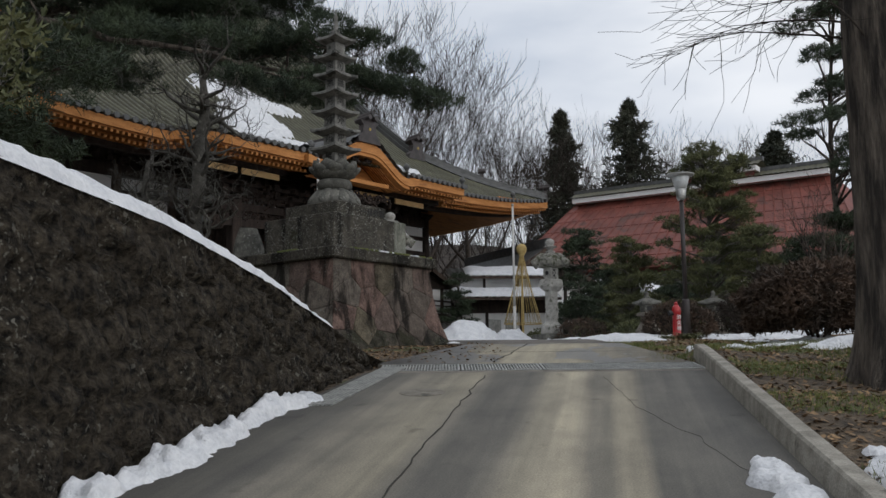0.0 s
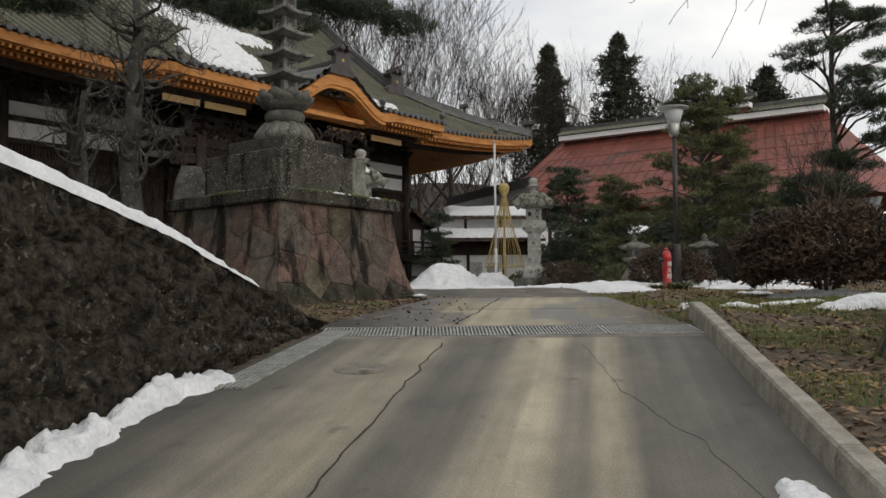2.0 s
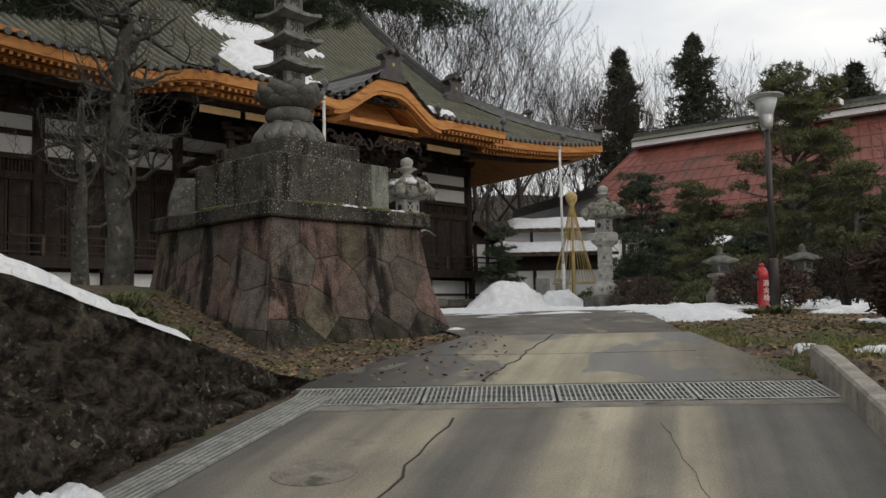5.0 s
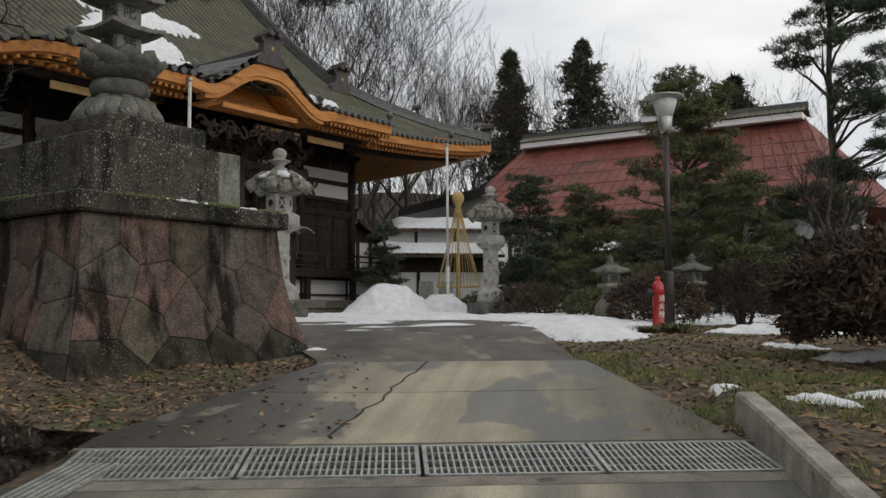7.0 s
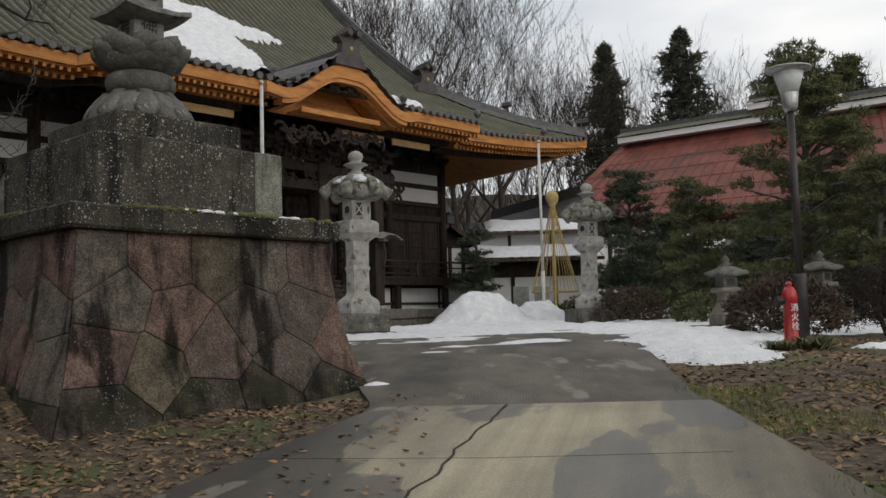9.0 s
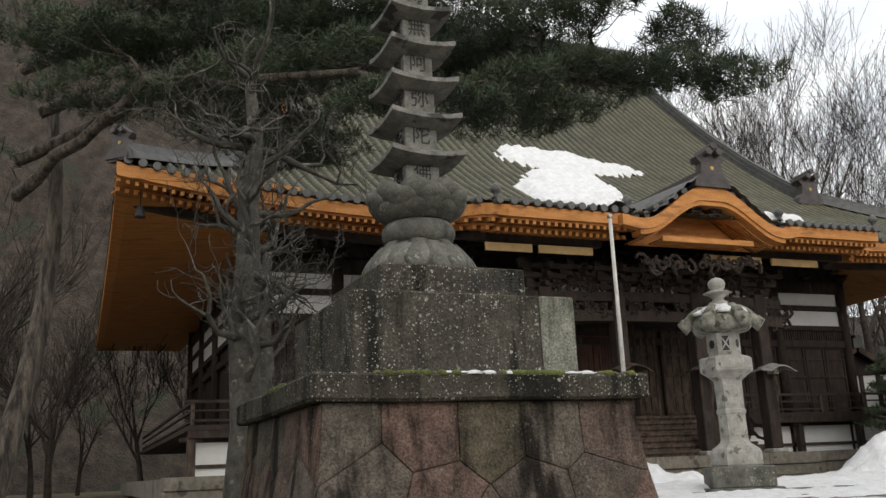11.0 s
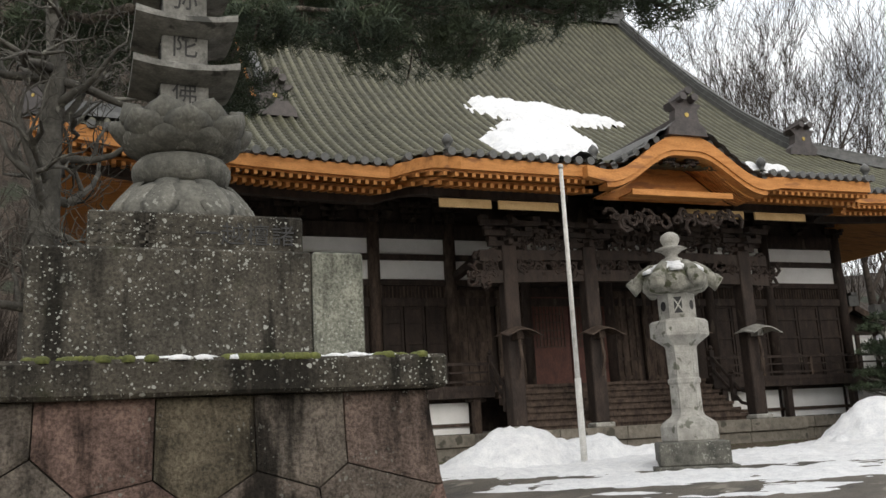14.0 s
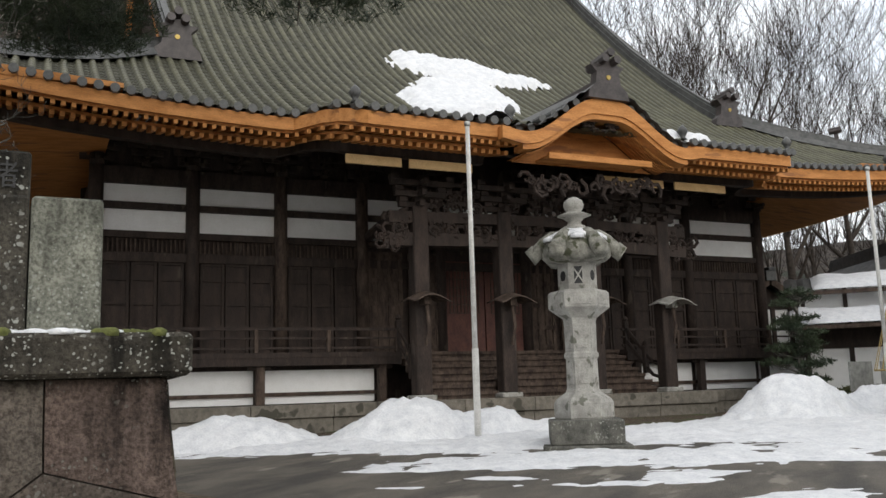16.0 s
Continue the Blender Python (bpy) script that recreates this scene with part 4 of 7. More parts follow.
for u in (-3.85, -1.4, 1.4, 3.85):
    bracket(u, P_Y - 0.1, 7.6, 0.85, 0.18)
for u in (-2.6, 0.0, 2.6):
    bracket(u, P_Y - 0.1, 7.85, 0.6, 0.2)
for u in BAYS + (-1.5, 1.5):
    bracket(u, -0.02, 9.25, 0.7, 0.42)
for u in (-10.15, -7.7, -5.2, 6.8, 9.7):
    bracket(u, -0.02, 9.3, 0.5, 0.4)
for z, h in ((6.75, 0.34), (7.35, 0.3)):
    loops = [[(u, P_Y - 0.25, z + 0.08 * math.cos(u / 3.9 * 1.5)), (u, P_Y + 0.05, z + 0.08 * math.cos(u / 3.9 * 1.5)), (u, P_Y + 0.05, z + h + 0.05 * math.cos(u / 3.9 * 1.5)), (u, P_Y - 0.25, z + h + 0.05 * math.cos(u / 3.9 * 1.5))] for u in np.linspace(-4.7, 4.7, 25)]
    part("porch_beam", rings(bmesh.new(), loops), M_DARKWOOD, temple)
rng = random.Random(5)


def carving(u0, u1, z0, z1, y, n, name, m):
    """Openwork of curling clouds and waves."""
    bm = bmesh.new()
    for i in range(n):
        cu, cz = rng.uniform(u0, u1), rng.uniform(z0, z1)
        r, tw, ph = rng.uniform(0.1, 0.26), rng.choice((-1, 1)), rng.uniform(0, 6.28)
        pts = [(cu + r * (1 - t * 0.75) * math.cos(ph + tw * t * 5.5), y - 0.1 * rng.random() - 0.08 * t, cz + r * (1 - t * 0.75) * math.sin(ph + tw * t * 5.5)) for t in np.linspace(0, 1, 7)]
        tube(bm, pts, [0.05, 0.055, 0.055, 0.05, 0.045, 0.04, 0.03], 5)
    return tagged(part(name, bm, M_DARKWOOD, temple), kind="stuff")


for a, b in ((-3.6, -1.6), (-1.2, 1.2), (1.6, 3.6)):
    carving(a, b, 7.05, 7.4, P_Y - 0.12, 26, "carved_frieze", M_MIDWOOD)
    carving(a, b, 7.7, 8.3, P_Y - 0.12, 26, "carved_frieze", M_MIDWOOD)
for sg in (-1, 1):
    carving(sg * 4.1 - 0.1, sg * 5.0, 6.7, 7.6, P_Y - 0.1, 26, "carved_nosing", M_DARKWOOD)
    for u in (1.4, 3.85):
        bm = bmesh.new()
        tube(bm, [(sg * u, P_Y, 6.9), (sg * u, -2.6, 7.5), (sg * u, -1.3, 7.75), (sg * u, 0.1, 7.6)], (0.16, 0.18, 0.17, 0.15), 8)
        part("rainbow_beam", bm, M_DARKWOOD, temple, "dark curved tie beam")
carving(-2.0, 2.0, 7.95, 8.3, PORCH_Y + 0.7, 34, "carved_frieze", M_MIDWOOD)
# the wall below the plaster: lattice strips, doors, boards
for a, b in zip(BAYS, BAYS[1:]):
    if b - a > 5:
        continue
    bm = bmesh.new()
    k = int((b - a - 0.4) / 0.11)
    for i in range(k):
        u = a + 0.22 + i * (b - a - 0.44) / (k - 1)
        box(bm, u - 0.018, u + 0.018, 0.02, 0.06, 6.95, 7.34)
    tagged(part("lattice", bm, M_MIDWOOD, temple, "grey timber lattice strip"), kind="stuff")
    k = 3 if b - a > 2.2 else 2
    for i in range(k):
        u0, u1 = a + 0.2 + i * (b - a - 0.4) / k, a + 0.2 + (i + 1) * (b - a - 0.4) / k
        bm = boxes((u0 + 0.02, u1 - 0.02, 0.05, 0.11, 4.2, 6.7), (u0 + 0.02, u0 + 0.09, 0.0, 0.06, 4.2, 6.7), (u1 - 0.09, u1 - 0.02, 0.0, 0.06, 4.2, 6.7))
        for z in (4.2, 4.95, 5.55, 6.2, 6.63):
            box(bm, u0 + 0.09, u1 - 0.09, 0.0, 0.06, z, z + 0.07)
        part("shutter", bm, M_DARKWOOD, temple, "dark boarded shutter")
for u0, u1 in ((-4.0, -2.7), (-2.6, -1.5), (1.5, 2.6), (2.7, 4.0)):
    bm = boxes((u0 + 0.06, u1 - 0.06, -0.06, 0.05, 4.2, 7.2))
    for z in (4.3, 4.9, 5.6, 6.3, 7.0):
        box(bm, u0 + 0.06, u1 - 0.06, -0.1, -0.05, z, z + 0.12)
    for q in np.linspace(u0 + 0.1, u1 - 0.2, 4):
        box(bm, q, q + 0.1, -0.1, -0.05, 4.2, 7.2)
    part("door", bm, M_MIDWOOD, temple, "weathered panelled timber door")
M_REDWOOD = mat("reddish_inner_door", (0.06, 0.016, 0.01), (0.11, 0.035, 0.022), 5, 0.6, 0.2, 40, stretch=(1, 1, 0.4))
for u0, u1 in ((-1.4, -0.02), (0.02, 1.4)):
    bm = boxes((u0, u1, -0.04, 0.05, 4.2, 7.0))
    part("inner_door", bm, M_REDWOOD, temple, "reddish timber door with pale lattice")
    bm = bmesh.new()
    for q in np.linspace(u0 + 0.2, u1 - 0.2, 9):
        box(bm, q - 0.012, q + 0.012, -0.07, -0.04, 5.4, 6.7)
    for z in np.linspace(5.4, 6.7, 6):
        box(bm, u0 + 0.18, u1 - 0.18, -0.07, -0.04, z - 0.012, z + 0.012)
    tagged(part("door_lattice", bm, M_MIDWOOD, temple), kind="stuff")
for a, b in ((-4.0, -1.4), (1.4, 4.0)):
    for z0, z1 in ((7.52, 8.1), (8.32, 8.78)):
        part("plaster_panel", boxes((a + 0.18, b - 0.18, 0.05, 0.1, z0, z1)), M_PLASTER, temple, "white plaster panel")

# ---- retaining wall, kerb, drains ----
vs, fs = [], []
ys = list(np.concatenate((np.arange(-14, 1, 0.25), np.arange(1, 11.5, 0.06)))) + [11.5]
NZ = 34
for y in ys:
    zt = interp(y, WALL_Y, WALL_Z)
    zb = road_z(y) - 0.15
    for k in range(NZ + 6):
        t = min(1.0, k / NZ)
        z = zb + (zt - zb) * t
        h = z - road_z(y)
        x = foot_x(y) - 0.1 - 0.2 * max(h, 0) * 1.0
        r = noise.noise((y * 1.6, z * 1.6, 1.5)) * 0.05 + noise.noise((y * 4.5, z * 4.5, 8)) * 0.055 + noise.noise((y * 11, z * 11, 3)) * 0.04
        c = noise.voronoi((y * 2.6, z * 3.2, 0.4))[0]
        r -= 0.09 * max(0.0, 1 - (c[1] - c[0]) * 6)
        if k <= NZ:
            vs.append((x + r * min(1, (1 - t) * 12 + 0.15), y, z))
        else:
            vs.append((x - (k - NZ) * 0.14, y, z - 0.002))
w = NZ + 6
for j in range(len(ys) - 1):
    for i in range(w - 1):
        fs.append((j * w + i, j * w + i + 1, (j + 1) * w + i + 1, (j + 1) * w + i))
tagged(raw("retaining_wall", vs, fs, M_WALLSTONE, smooth=True), "dark mossy rubble retaining wall beside the drive", "retaining wall", kind="structure")

kerb = thing("kerb", Matrix(), "weathered concrete kerb along the drive", "kerb", kind="structure")
for i in range(13):
    y0 = -12.0 + i * 1.82
    y1 = min(y0 + 1.81, 11.62)
    if y0 >= 11.6:
        break
    bm = bmesh.new()
    loops = []
    for y in np.linspace(y0, y1, 7):
        x, z = kerb_x(y), road_z(y)
        j = 0.008 * noise.noise((y * 5, 1, 1))
        loops.append([(x, y, z - 0.1), (x + 0.02, y, z + 0.17 + j), (x + 0.035, y, z + 0.19 + j), (x + 0.15, y, z + 0.19 + j), (x + 0.165, y, z + 0.17), (x + 0.17, y, z - 0.1)])
    rings(bm, loops)
    part("kerb_stone", bm, M_KERB, kerb)

# the cross drain: a trough with panels of steel grating
G_A, G_B = Vector((-0.76, 10.78, 0)), Vector((3.06, 10.78, 0))
drain = thing("drain_grating", Matrix(), "grey steel drain grating set across the drive", "drain", kind="structure")
gd = (G_B - G_A).normalized()
GM = Matrix.Translation((G_A.x, G_A.y, 1.491)) @ pose(0, 0, 0, 7.3, 0, 0)
GL = (G_B - G_A).length
for name, y0, y1, z0, z1 in (("trough", -0.3, 0.3, -0.5, -0.4), ("trough_side", -0.34, -0.29, -0.5, 0.0), ("trough_side", 0.29, 0.34, -0.5, 0.0)):
    part(name, boxes((-0.05, GL + 0.05, y0, y1, z0, z1, GM)), M_CONC if name == "trough_side" else M_BLACK, drain)
for k in range(4):
    a = k * GL / 4 + 0.01
    b = (k + 1) * GL / 4 - 0.01
    bm = bmesh.new()
    for y in (-0.28, 0.26):
        box(bm, a, b, y, y + 0.02, -0.06, 0.008, GM)
    for x in (a, b - 0.02):
        box(bm, x, x + 0.02, -0.28, 0.28, -0.06, 0.008, GM)
    nb = 26
    for i in range(nb):
        x = a + (i + 0.5) * (b - a) / nb
        box(bm, x - 0.006, x + 0.006, -0.27, 0.27, -0.05, 0.006, GM)
    for y in (-0.14, 0.0, 0.14):
        box(bm, a, b, y - 0.006, y + 0.006, -0.03, 0.001, GM)
    part("grating_panel", bm, M_GRATE, drain)
side_drain = thing("side_drain", Matrix(), "narrow grey steel drain cover along the wall", "drain", kind="structure")
for k in range(3):
    y0 = 8.3 + k * 0.82
    bm = bmesh.new()
    for i in range(7):
        loops = []
        for y in (y0, y0 + 0.8):
            x = foot_x(y) + 0.12 + i * 0.042
            z = road_z(y) + 0.016
            loops.append([(x, y, z), (x + 0.024, y, z), (x + 0.024, y, z + 0.016), (x, y, z + 0.016)])
        rings(bm, loops)
    part("grating_panel", bm, M_GRATE, side_drain)
apron = strip("upper_drive", drive_left, lambda y: 3.05 - 0.1 * (y - 11.3), 11.12, 14.35, 0.25, 0.014, M_ROADWET, "wet patched concrete above the drain", "road", 14)
lip = strip("drain_lip", lambda y: -0.7, lambda y: 3.05, 10.34, 10.44, 0.1, 0.014, M_CONC, "concrete lip of the drain", "road", 4)

# ---- the stone monument: battered base, slabs, seven-storey pagoda ----
M_AX = 51.5
MON = pose(-1.88, 15.35, 0, 0, 0, M_AX)
monument = thing("stone_monument_base", MON, "tall battered base of pink and grey stones with slab", "monument base")


def half_w(z):
    t = (3.19 - z) / 1.55
    return 1.16 + 0.1 * t + 0.26 * max(0.0, t) ** 2.4


def clip_poly(poly, a, n_):
    out = []
    for i in range(len(poly)):
        p, q = poly[i], poly[(i + 1) % len(poly)]
        dp, dq = (p[0] - a[0]) * n_[0] + (p[1] - a[1]) * n_[1], (q[0] - a[0]) * n_[0] + (q[1] - a[1]) * n_[1]
        if dp <= 0:
            out.append(p)
        if dp * dq < 0:
            t = dp / (dp - dq)
            out.append((p[0] + t * (q[0] - p[0]), p[1] + t * (q[1] - p[1])))
    return out


core = bmesh.new()
rings(core, [[(sx * (half_w(z) - 0.05), sy * (half_w(z) - 0.05), z) for sx, sy in ((-1, -1), (1, -1), (1, 1), (-1, 1))] for z in np.linspace(1.6, 3.19, 8)])
part("base_core", core, M_MORTAR, monument)
srng = random.Random(11)
for face in range(4):
    turn = pose(0, 0, 0, 0, 0, 90 * face)
    seeds = []
    for r in range(4):
        nrow = 5 if r % 2 else 4
        loose = 0.02 if r == 3 else 0.1
        for i in range(nrow):
            seeds.append((-1 + (i + 0.5) * 2 / nrow + srng.uniform(-0.12, 0.12), 1.66 + (r + 0.5) * 1.53 / 4 + srng.uniform(-loose, loose), r))
    for si, s in enumerate(seeds):
        poly = [(-1.0, 1.6), (1.0, 1.6), (1.0, 3.19), (-1.0, 3.19)]
        for o in seeds:
            if o is not s:
                mid = ((s[0] + o[0]) / 2, (s[1] + o[1]) / 2)
                d_ = ((o[0] - s[0]) * 1.35, o[1] - s[1])
                poly = clip_poly(poly, mid, d_)
        if len(poly) < 3:
            continue
        cx, cz = sum(p[0] for p in poly) / len(poly), sum(p[1] for p in poly) / len(poly)
        bulge = srng.uniform(0.0, 0.016)

        def put(p, f, out):
            x, z = cx + (p[0] - cx) * f, cz + (p[1] - cz) * f
            hw = half_w(z)
            return turn @ Vector((x * (hw + (out if abs(x) > 0.97 else 0)), -hw - out, z))

        dense = []
        for i in range(len(poly)):
            p, q = poly[i], poly[(i + 1) % len(poly)]
            for t in (0.0, 0.33, 0.67):
                dense.append((p[0] + t * (q[0] - p[0]), p[1] + t * (q[1] - p[1])))
        bm = bmesh.new()
        rings(bm, [[put(p, 0.999, -0.1) for p in dense], [put(p, 0.991, -0.02) for p in dense], [put(p, 0.982, 0.004) for p in dense], [put(p, 0.85, 0.007 + bulge * 0.4 + 0.005 * srng.random()) for p in dense], [put(p, 0.55, 0.009 + bulge * 0.8 + 0.006 * srng.random()) for p in dense], [put(p, 0.25, 0.01 + bulge + 0.005 * srng.random()) for p in dense]])
        mossy = s[2] == 0
        part("stone", bm, M_FOOTSTONE if mossy else M_PINK, monument)
bm = boxes((-1.26, 1.26, -1.26, 1.26, 3.19, 3.37), bevel=0.02)
bmesh.ops.subdivide_edges(bm, edges=bm.edges, cuts=3, use_grid_fill=True)
for v in bm.verts:
    v.co += Vector((noise.noise(v.co * 2.1), noise.noise(v.co * 2.3 + Vector((5, 0, 0))), noise.noise(v.co * 1.7 + Vector((0, 9, 0))))) * 0.018
part("cap_slab", bm, M_LICHEN, monument, "dark mossy cap slab")
for a, b, nm in ((-0.85, 0.625, "inscribed_block"), (0.632, 0.93, "end_block")):
    bm = boxes((a, b, -0.84, 0.84, 3.37, 4.0), bevel=0.014)
    part(nm, bm, M_LICHEN if nm == "inscribed_block" else M_PALEGREEN, monument, "dark granite block spotted with pale lichen" if nm == "inscribed_block" else "pale grey-green lichened block")
bm = boxes((-0.56, 0.63, -0.63, 0.63, 4.0, 4.25), bevel=0.012)
part("step_block", bm, M_LICHEN, monument, "dark granite block with carved writing")
for i, (x0, x1, y0, y1) in enumerate(((-0.72, -0.38, -1.25, -1.1), (0.86, 1.1, -1.2, -0.95), (0.15, 0.5, -1.26, -1.2), (-1.25, -1.1, -0.4, 0.1))):
    bm = bmesh.new()
    for q in range(40):
        x, y = min(1.22, max(-1.22, srng.gauss((x0 + x1) / 2, (x1 - x0) / 3))), max(-1.23, srng.gauss((y0 + y1) / 2, (y1 - y0) / 3))
        r_ = srng.uniform(0.015, 0.045)
        lathe(bm, ((r_, -0.02), (r_ * 0.85, 0.006), (r_ * 0.4, 0.016)), 7, (x, y, 3.375))
    tagged(part("moss_cushion", bm, M_MOSS, monument, "olive moss cushion", True), kind="stuff")
bm = bmesh.new()
for q in range(150):
    x, y = srng.uniform(-0.35, 0.95), srng.uniform(-1.2, -0.9) + 0.03 * math.sin(q)
    lathe(bm, ((0.06, -0.01), (0.05, 0.01), (0.02, 0.018)), 7, (x, y, 3.372))
tagged(part("snow_crust", bm, M_SNOW, None, smooth=True), "thin crust of old snow on the cap slab", "snow", kind="stuff").matrix_world = MON

pagoda = thing("stone_pagoda", MON @ Matrix.Translation((0, 0, 4.25)), "grey seven-storey stone pagoda on lotus pedestal", "pagoda")


def petals(owner, n_, r0, z0, r1, z1, wid, curl, phase=0.0, thick=0.05):
    """A ring of rounded pointed petals from (r0, z0) out and up to (r1, z1)."""
    loops = []
    for t in np.linspace(0, 1, 10):
        r = r0 + (r1 - r0) * math.sin(t * 1.57) - curl * max(0, t - 0.6)
        z = z0 + (z1 - z0) * t
        ww = wid * (0.6 + 0.8 * t if t < 0.5 else math.sqrt(max(0.02, 1 - ((t - 0.5) / 0.5) ** 2.6)))
        loops.append([(r + thick * d_, s * ww, z) for s, d_ in ((-1, -0.3), (-0.5, 0.6), (0, 1), (0.5, 0.6), (1, -0.3), (0, -0.8))])
    first_ = part("petal", rings(bmesh.new(), loops), M_STONE, owner, "", True)
    for i in range(n_):
        m = pose(0, 0, 0, 0, 0, 360 * (i + phase) / n_)
        if i:
            share(first_, "petal", owner, m)
        else:
            first_.matrix_basis = m


pagoda.scale = (0.9, 0.9, 1)
bm = bmesh.new()
lathe(bm, ((0.5, 0.0), (0.52, 0.04), (0.49, 0.14), (0.4, 0.25), (0.27, 0.31)), 32)
petals(part("lotus_base", bm, M_STONE, pagoda, "inverted lotus dome", True), 8, 0.33, 0.3, 0.52, 0.01, 0.13, 0, 0.5, 0.03)
bm = bmesh.new()
lathe(bm, ((0.2, 0.29), (0.31, 0.31), (0.34, 0.38), (0.34, 0.43), (0.3, 0.48), (0.2, 0.5)), 28)
part("collar", bm, M_STONE, pagoda, "", True)
bm = bmesh.new()
lathe(bm, ((0.22, 0.48), (0.4, 0.56), (0.44, 0.66), (0.36, 0.74)), 24)
throne = part("lotus_throne", bm, M_STONE, pagoda, "upturned lotus petals", True)
petals(throne, 8, 0.24, 0.5, 0.46, 0.73, 0.165, 0.05, 0, 0.06)
petals(throne, 8, 0.24, 0.52, 0.43, 0.81, 0.165, 0.12, 0.5, 0.06)
M_PAG = mat("pagoda_granite", (0.1, 0.098, 0.088), (0.24, 0.235, 0.215), 6, 0.85, 0.4, 50, (0.05, 0.05, 0.045), 0.6, 5)


def glyph(chars, size, m, mt, parent, name="lettering", depth=0.004):
    cu = bpy.data.curves.new(name, "FONT")
    cu.body, cu.size, cu.extrude, cu.align_x, cu.align_y = chars, size, depth, "CENTER", "CENTER"
    tmp = bpy.data.objects.new(name, cu)
    scene.collection.objects.link(tmp)
    me = bpy.data.meshes.new_from_object(tmp)
    bpy.data.objects.remove(tmp)
    me.materials.append(mt)
    ob = new(name, me)
    ob.parent = parent
    ob.matrix_basis = m
    return ob


for k in range(7):
    z0 = 0.76 + 0.333 * k
    w = 0.165 - 0.006 * k
    rw = 0.36 - 0.012 * k
    body = part("storey", boxes((-w, w, -w, w, z0, z0 + 0.25), bevel=0.006), M_PAG, pagoda)
    if k < 6:
        for turn in (0, 270):
            glyph("佛陀弥阿無南"[k], 0.19 if k else 0.18, pose(0, 0, 0, 0, 0, turn) @ pose(0, -w - 0.001, z0 + 0.135, 90, 0, 0), M_BLACK, body)
    bm = bmesh.new()
    loops = []
    for r, z, lift_ in ((w + 0.02, 0.2, 0), (rw - 0.03, 0.225, 0.03), (rw, 0.235, 0.035), (rw, 0.27, 0.045), (rw * 0.7, 0.31, 0.01), (w + 0.03, 0.345, 0)):
        lp = []
        for e in range(4):
            for q in (-1, -0.6, 0, 0.6):
                c = abs(q) ** 2
                x, y = r * q, -r
                for _ in range(e):
                    x, y = -y, x
                lp.append((x, y, z0 + z + lift_ * c))
        loops.append(lp)
    rings(bm, loops)
    part("roof_stone", bm, M_PAG, pagoda, "flared stone roof")
bm = bmesh.new()
zt = 0.76 + 0.333 * 7
lathe(bm, ((0.13, zt), (0.13, zt + 0.05), (0.06, zt + 0.07), (0.09, zt + 0.12), (0.04, zt + 0.15), (0.06, zt + 0.2), (0.035, zt + 0.23), (0.055, zt + 0.29), (0.03, zt + 0.32), (0.05, zt + 0.37), (0.02, zt + 0.42), (0.01, zt + 0.5)), 12)
part("spire", bm, M_PAG, pagoda, "ringed stone spire", True)
# carved writing on the step block that is too worn to read
wg = part("worn_glyph", boxes((-0.04, 0.04, -0.003, 0.0, -0.06, -0.045), (-0.045, 0.045, -0.003, 0.0, 0.0, 0.014), (-0.008, 0.008, -0.003, 0.0, -0.07, 0.07), (-0.03, 0.03, -0.003, 0.0, 0.045, 0.058)), M_MORTAR, monument)
wg.matrix_basis = pose(-0.5, -0.632, 4.125)
for i in range(1, 5):
    share(wg, "worn_glyph", monument, pose(-0.5 + i * 0.125, -0.632, 4.125, 0, srng.choice((0, 180)), 0))
for i, ch in enumerate("諸檀越一"):
    glyph(ch, 0.14, pose(0.51 - i * 0.145, -0.632, 4.125, 90, 0, 0), M_BLACK, monument)

# upright rough memorial stone beside the base
bm = bmesh.new()
loops = []
for t in np.linspace(0, 1, 10):
    w = 0.36 * (1 - 0.2 * t) * (1 - max(0, t - 0.7) ** 1.5 * 2.6)
    cx = 0.05 * math.sin(t * 3) + 0.09 * t
    loops.append([(cx + w * math.cos(a) * (1 + 0.1 * math.sin(3 * a + t * 5)), 0.42 * w * math.sin(a), 1.75 * t) for a in np.linspace(0, 2 * math.pi, 14, endpoint=False)])
rings(bm, loops)
ms = tagged(part("memorial_stone", bm, M_STONE, None), "rough pointed dark memorial stone standing by the base", "memorial stone")
ms.matrix_world = pose(-3.7, 16.5, 2.35, 0, 0, 30)

# ---- stone lanterns, poles, lamp, hydrant ----


def hexa(bm, prof, at=(0, 0, 0), turn=0.0):
    return lathe(bm, prof, 6, at, turn)


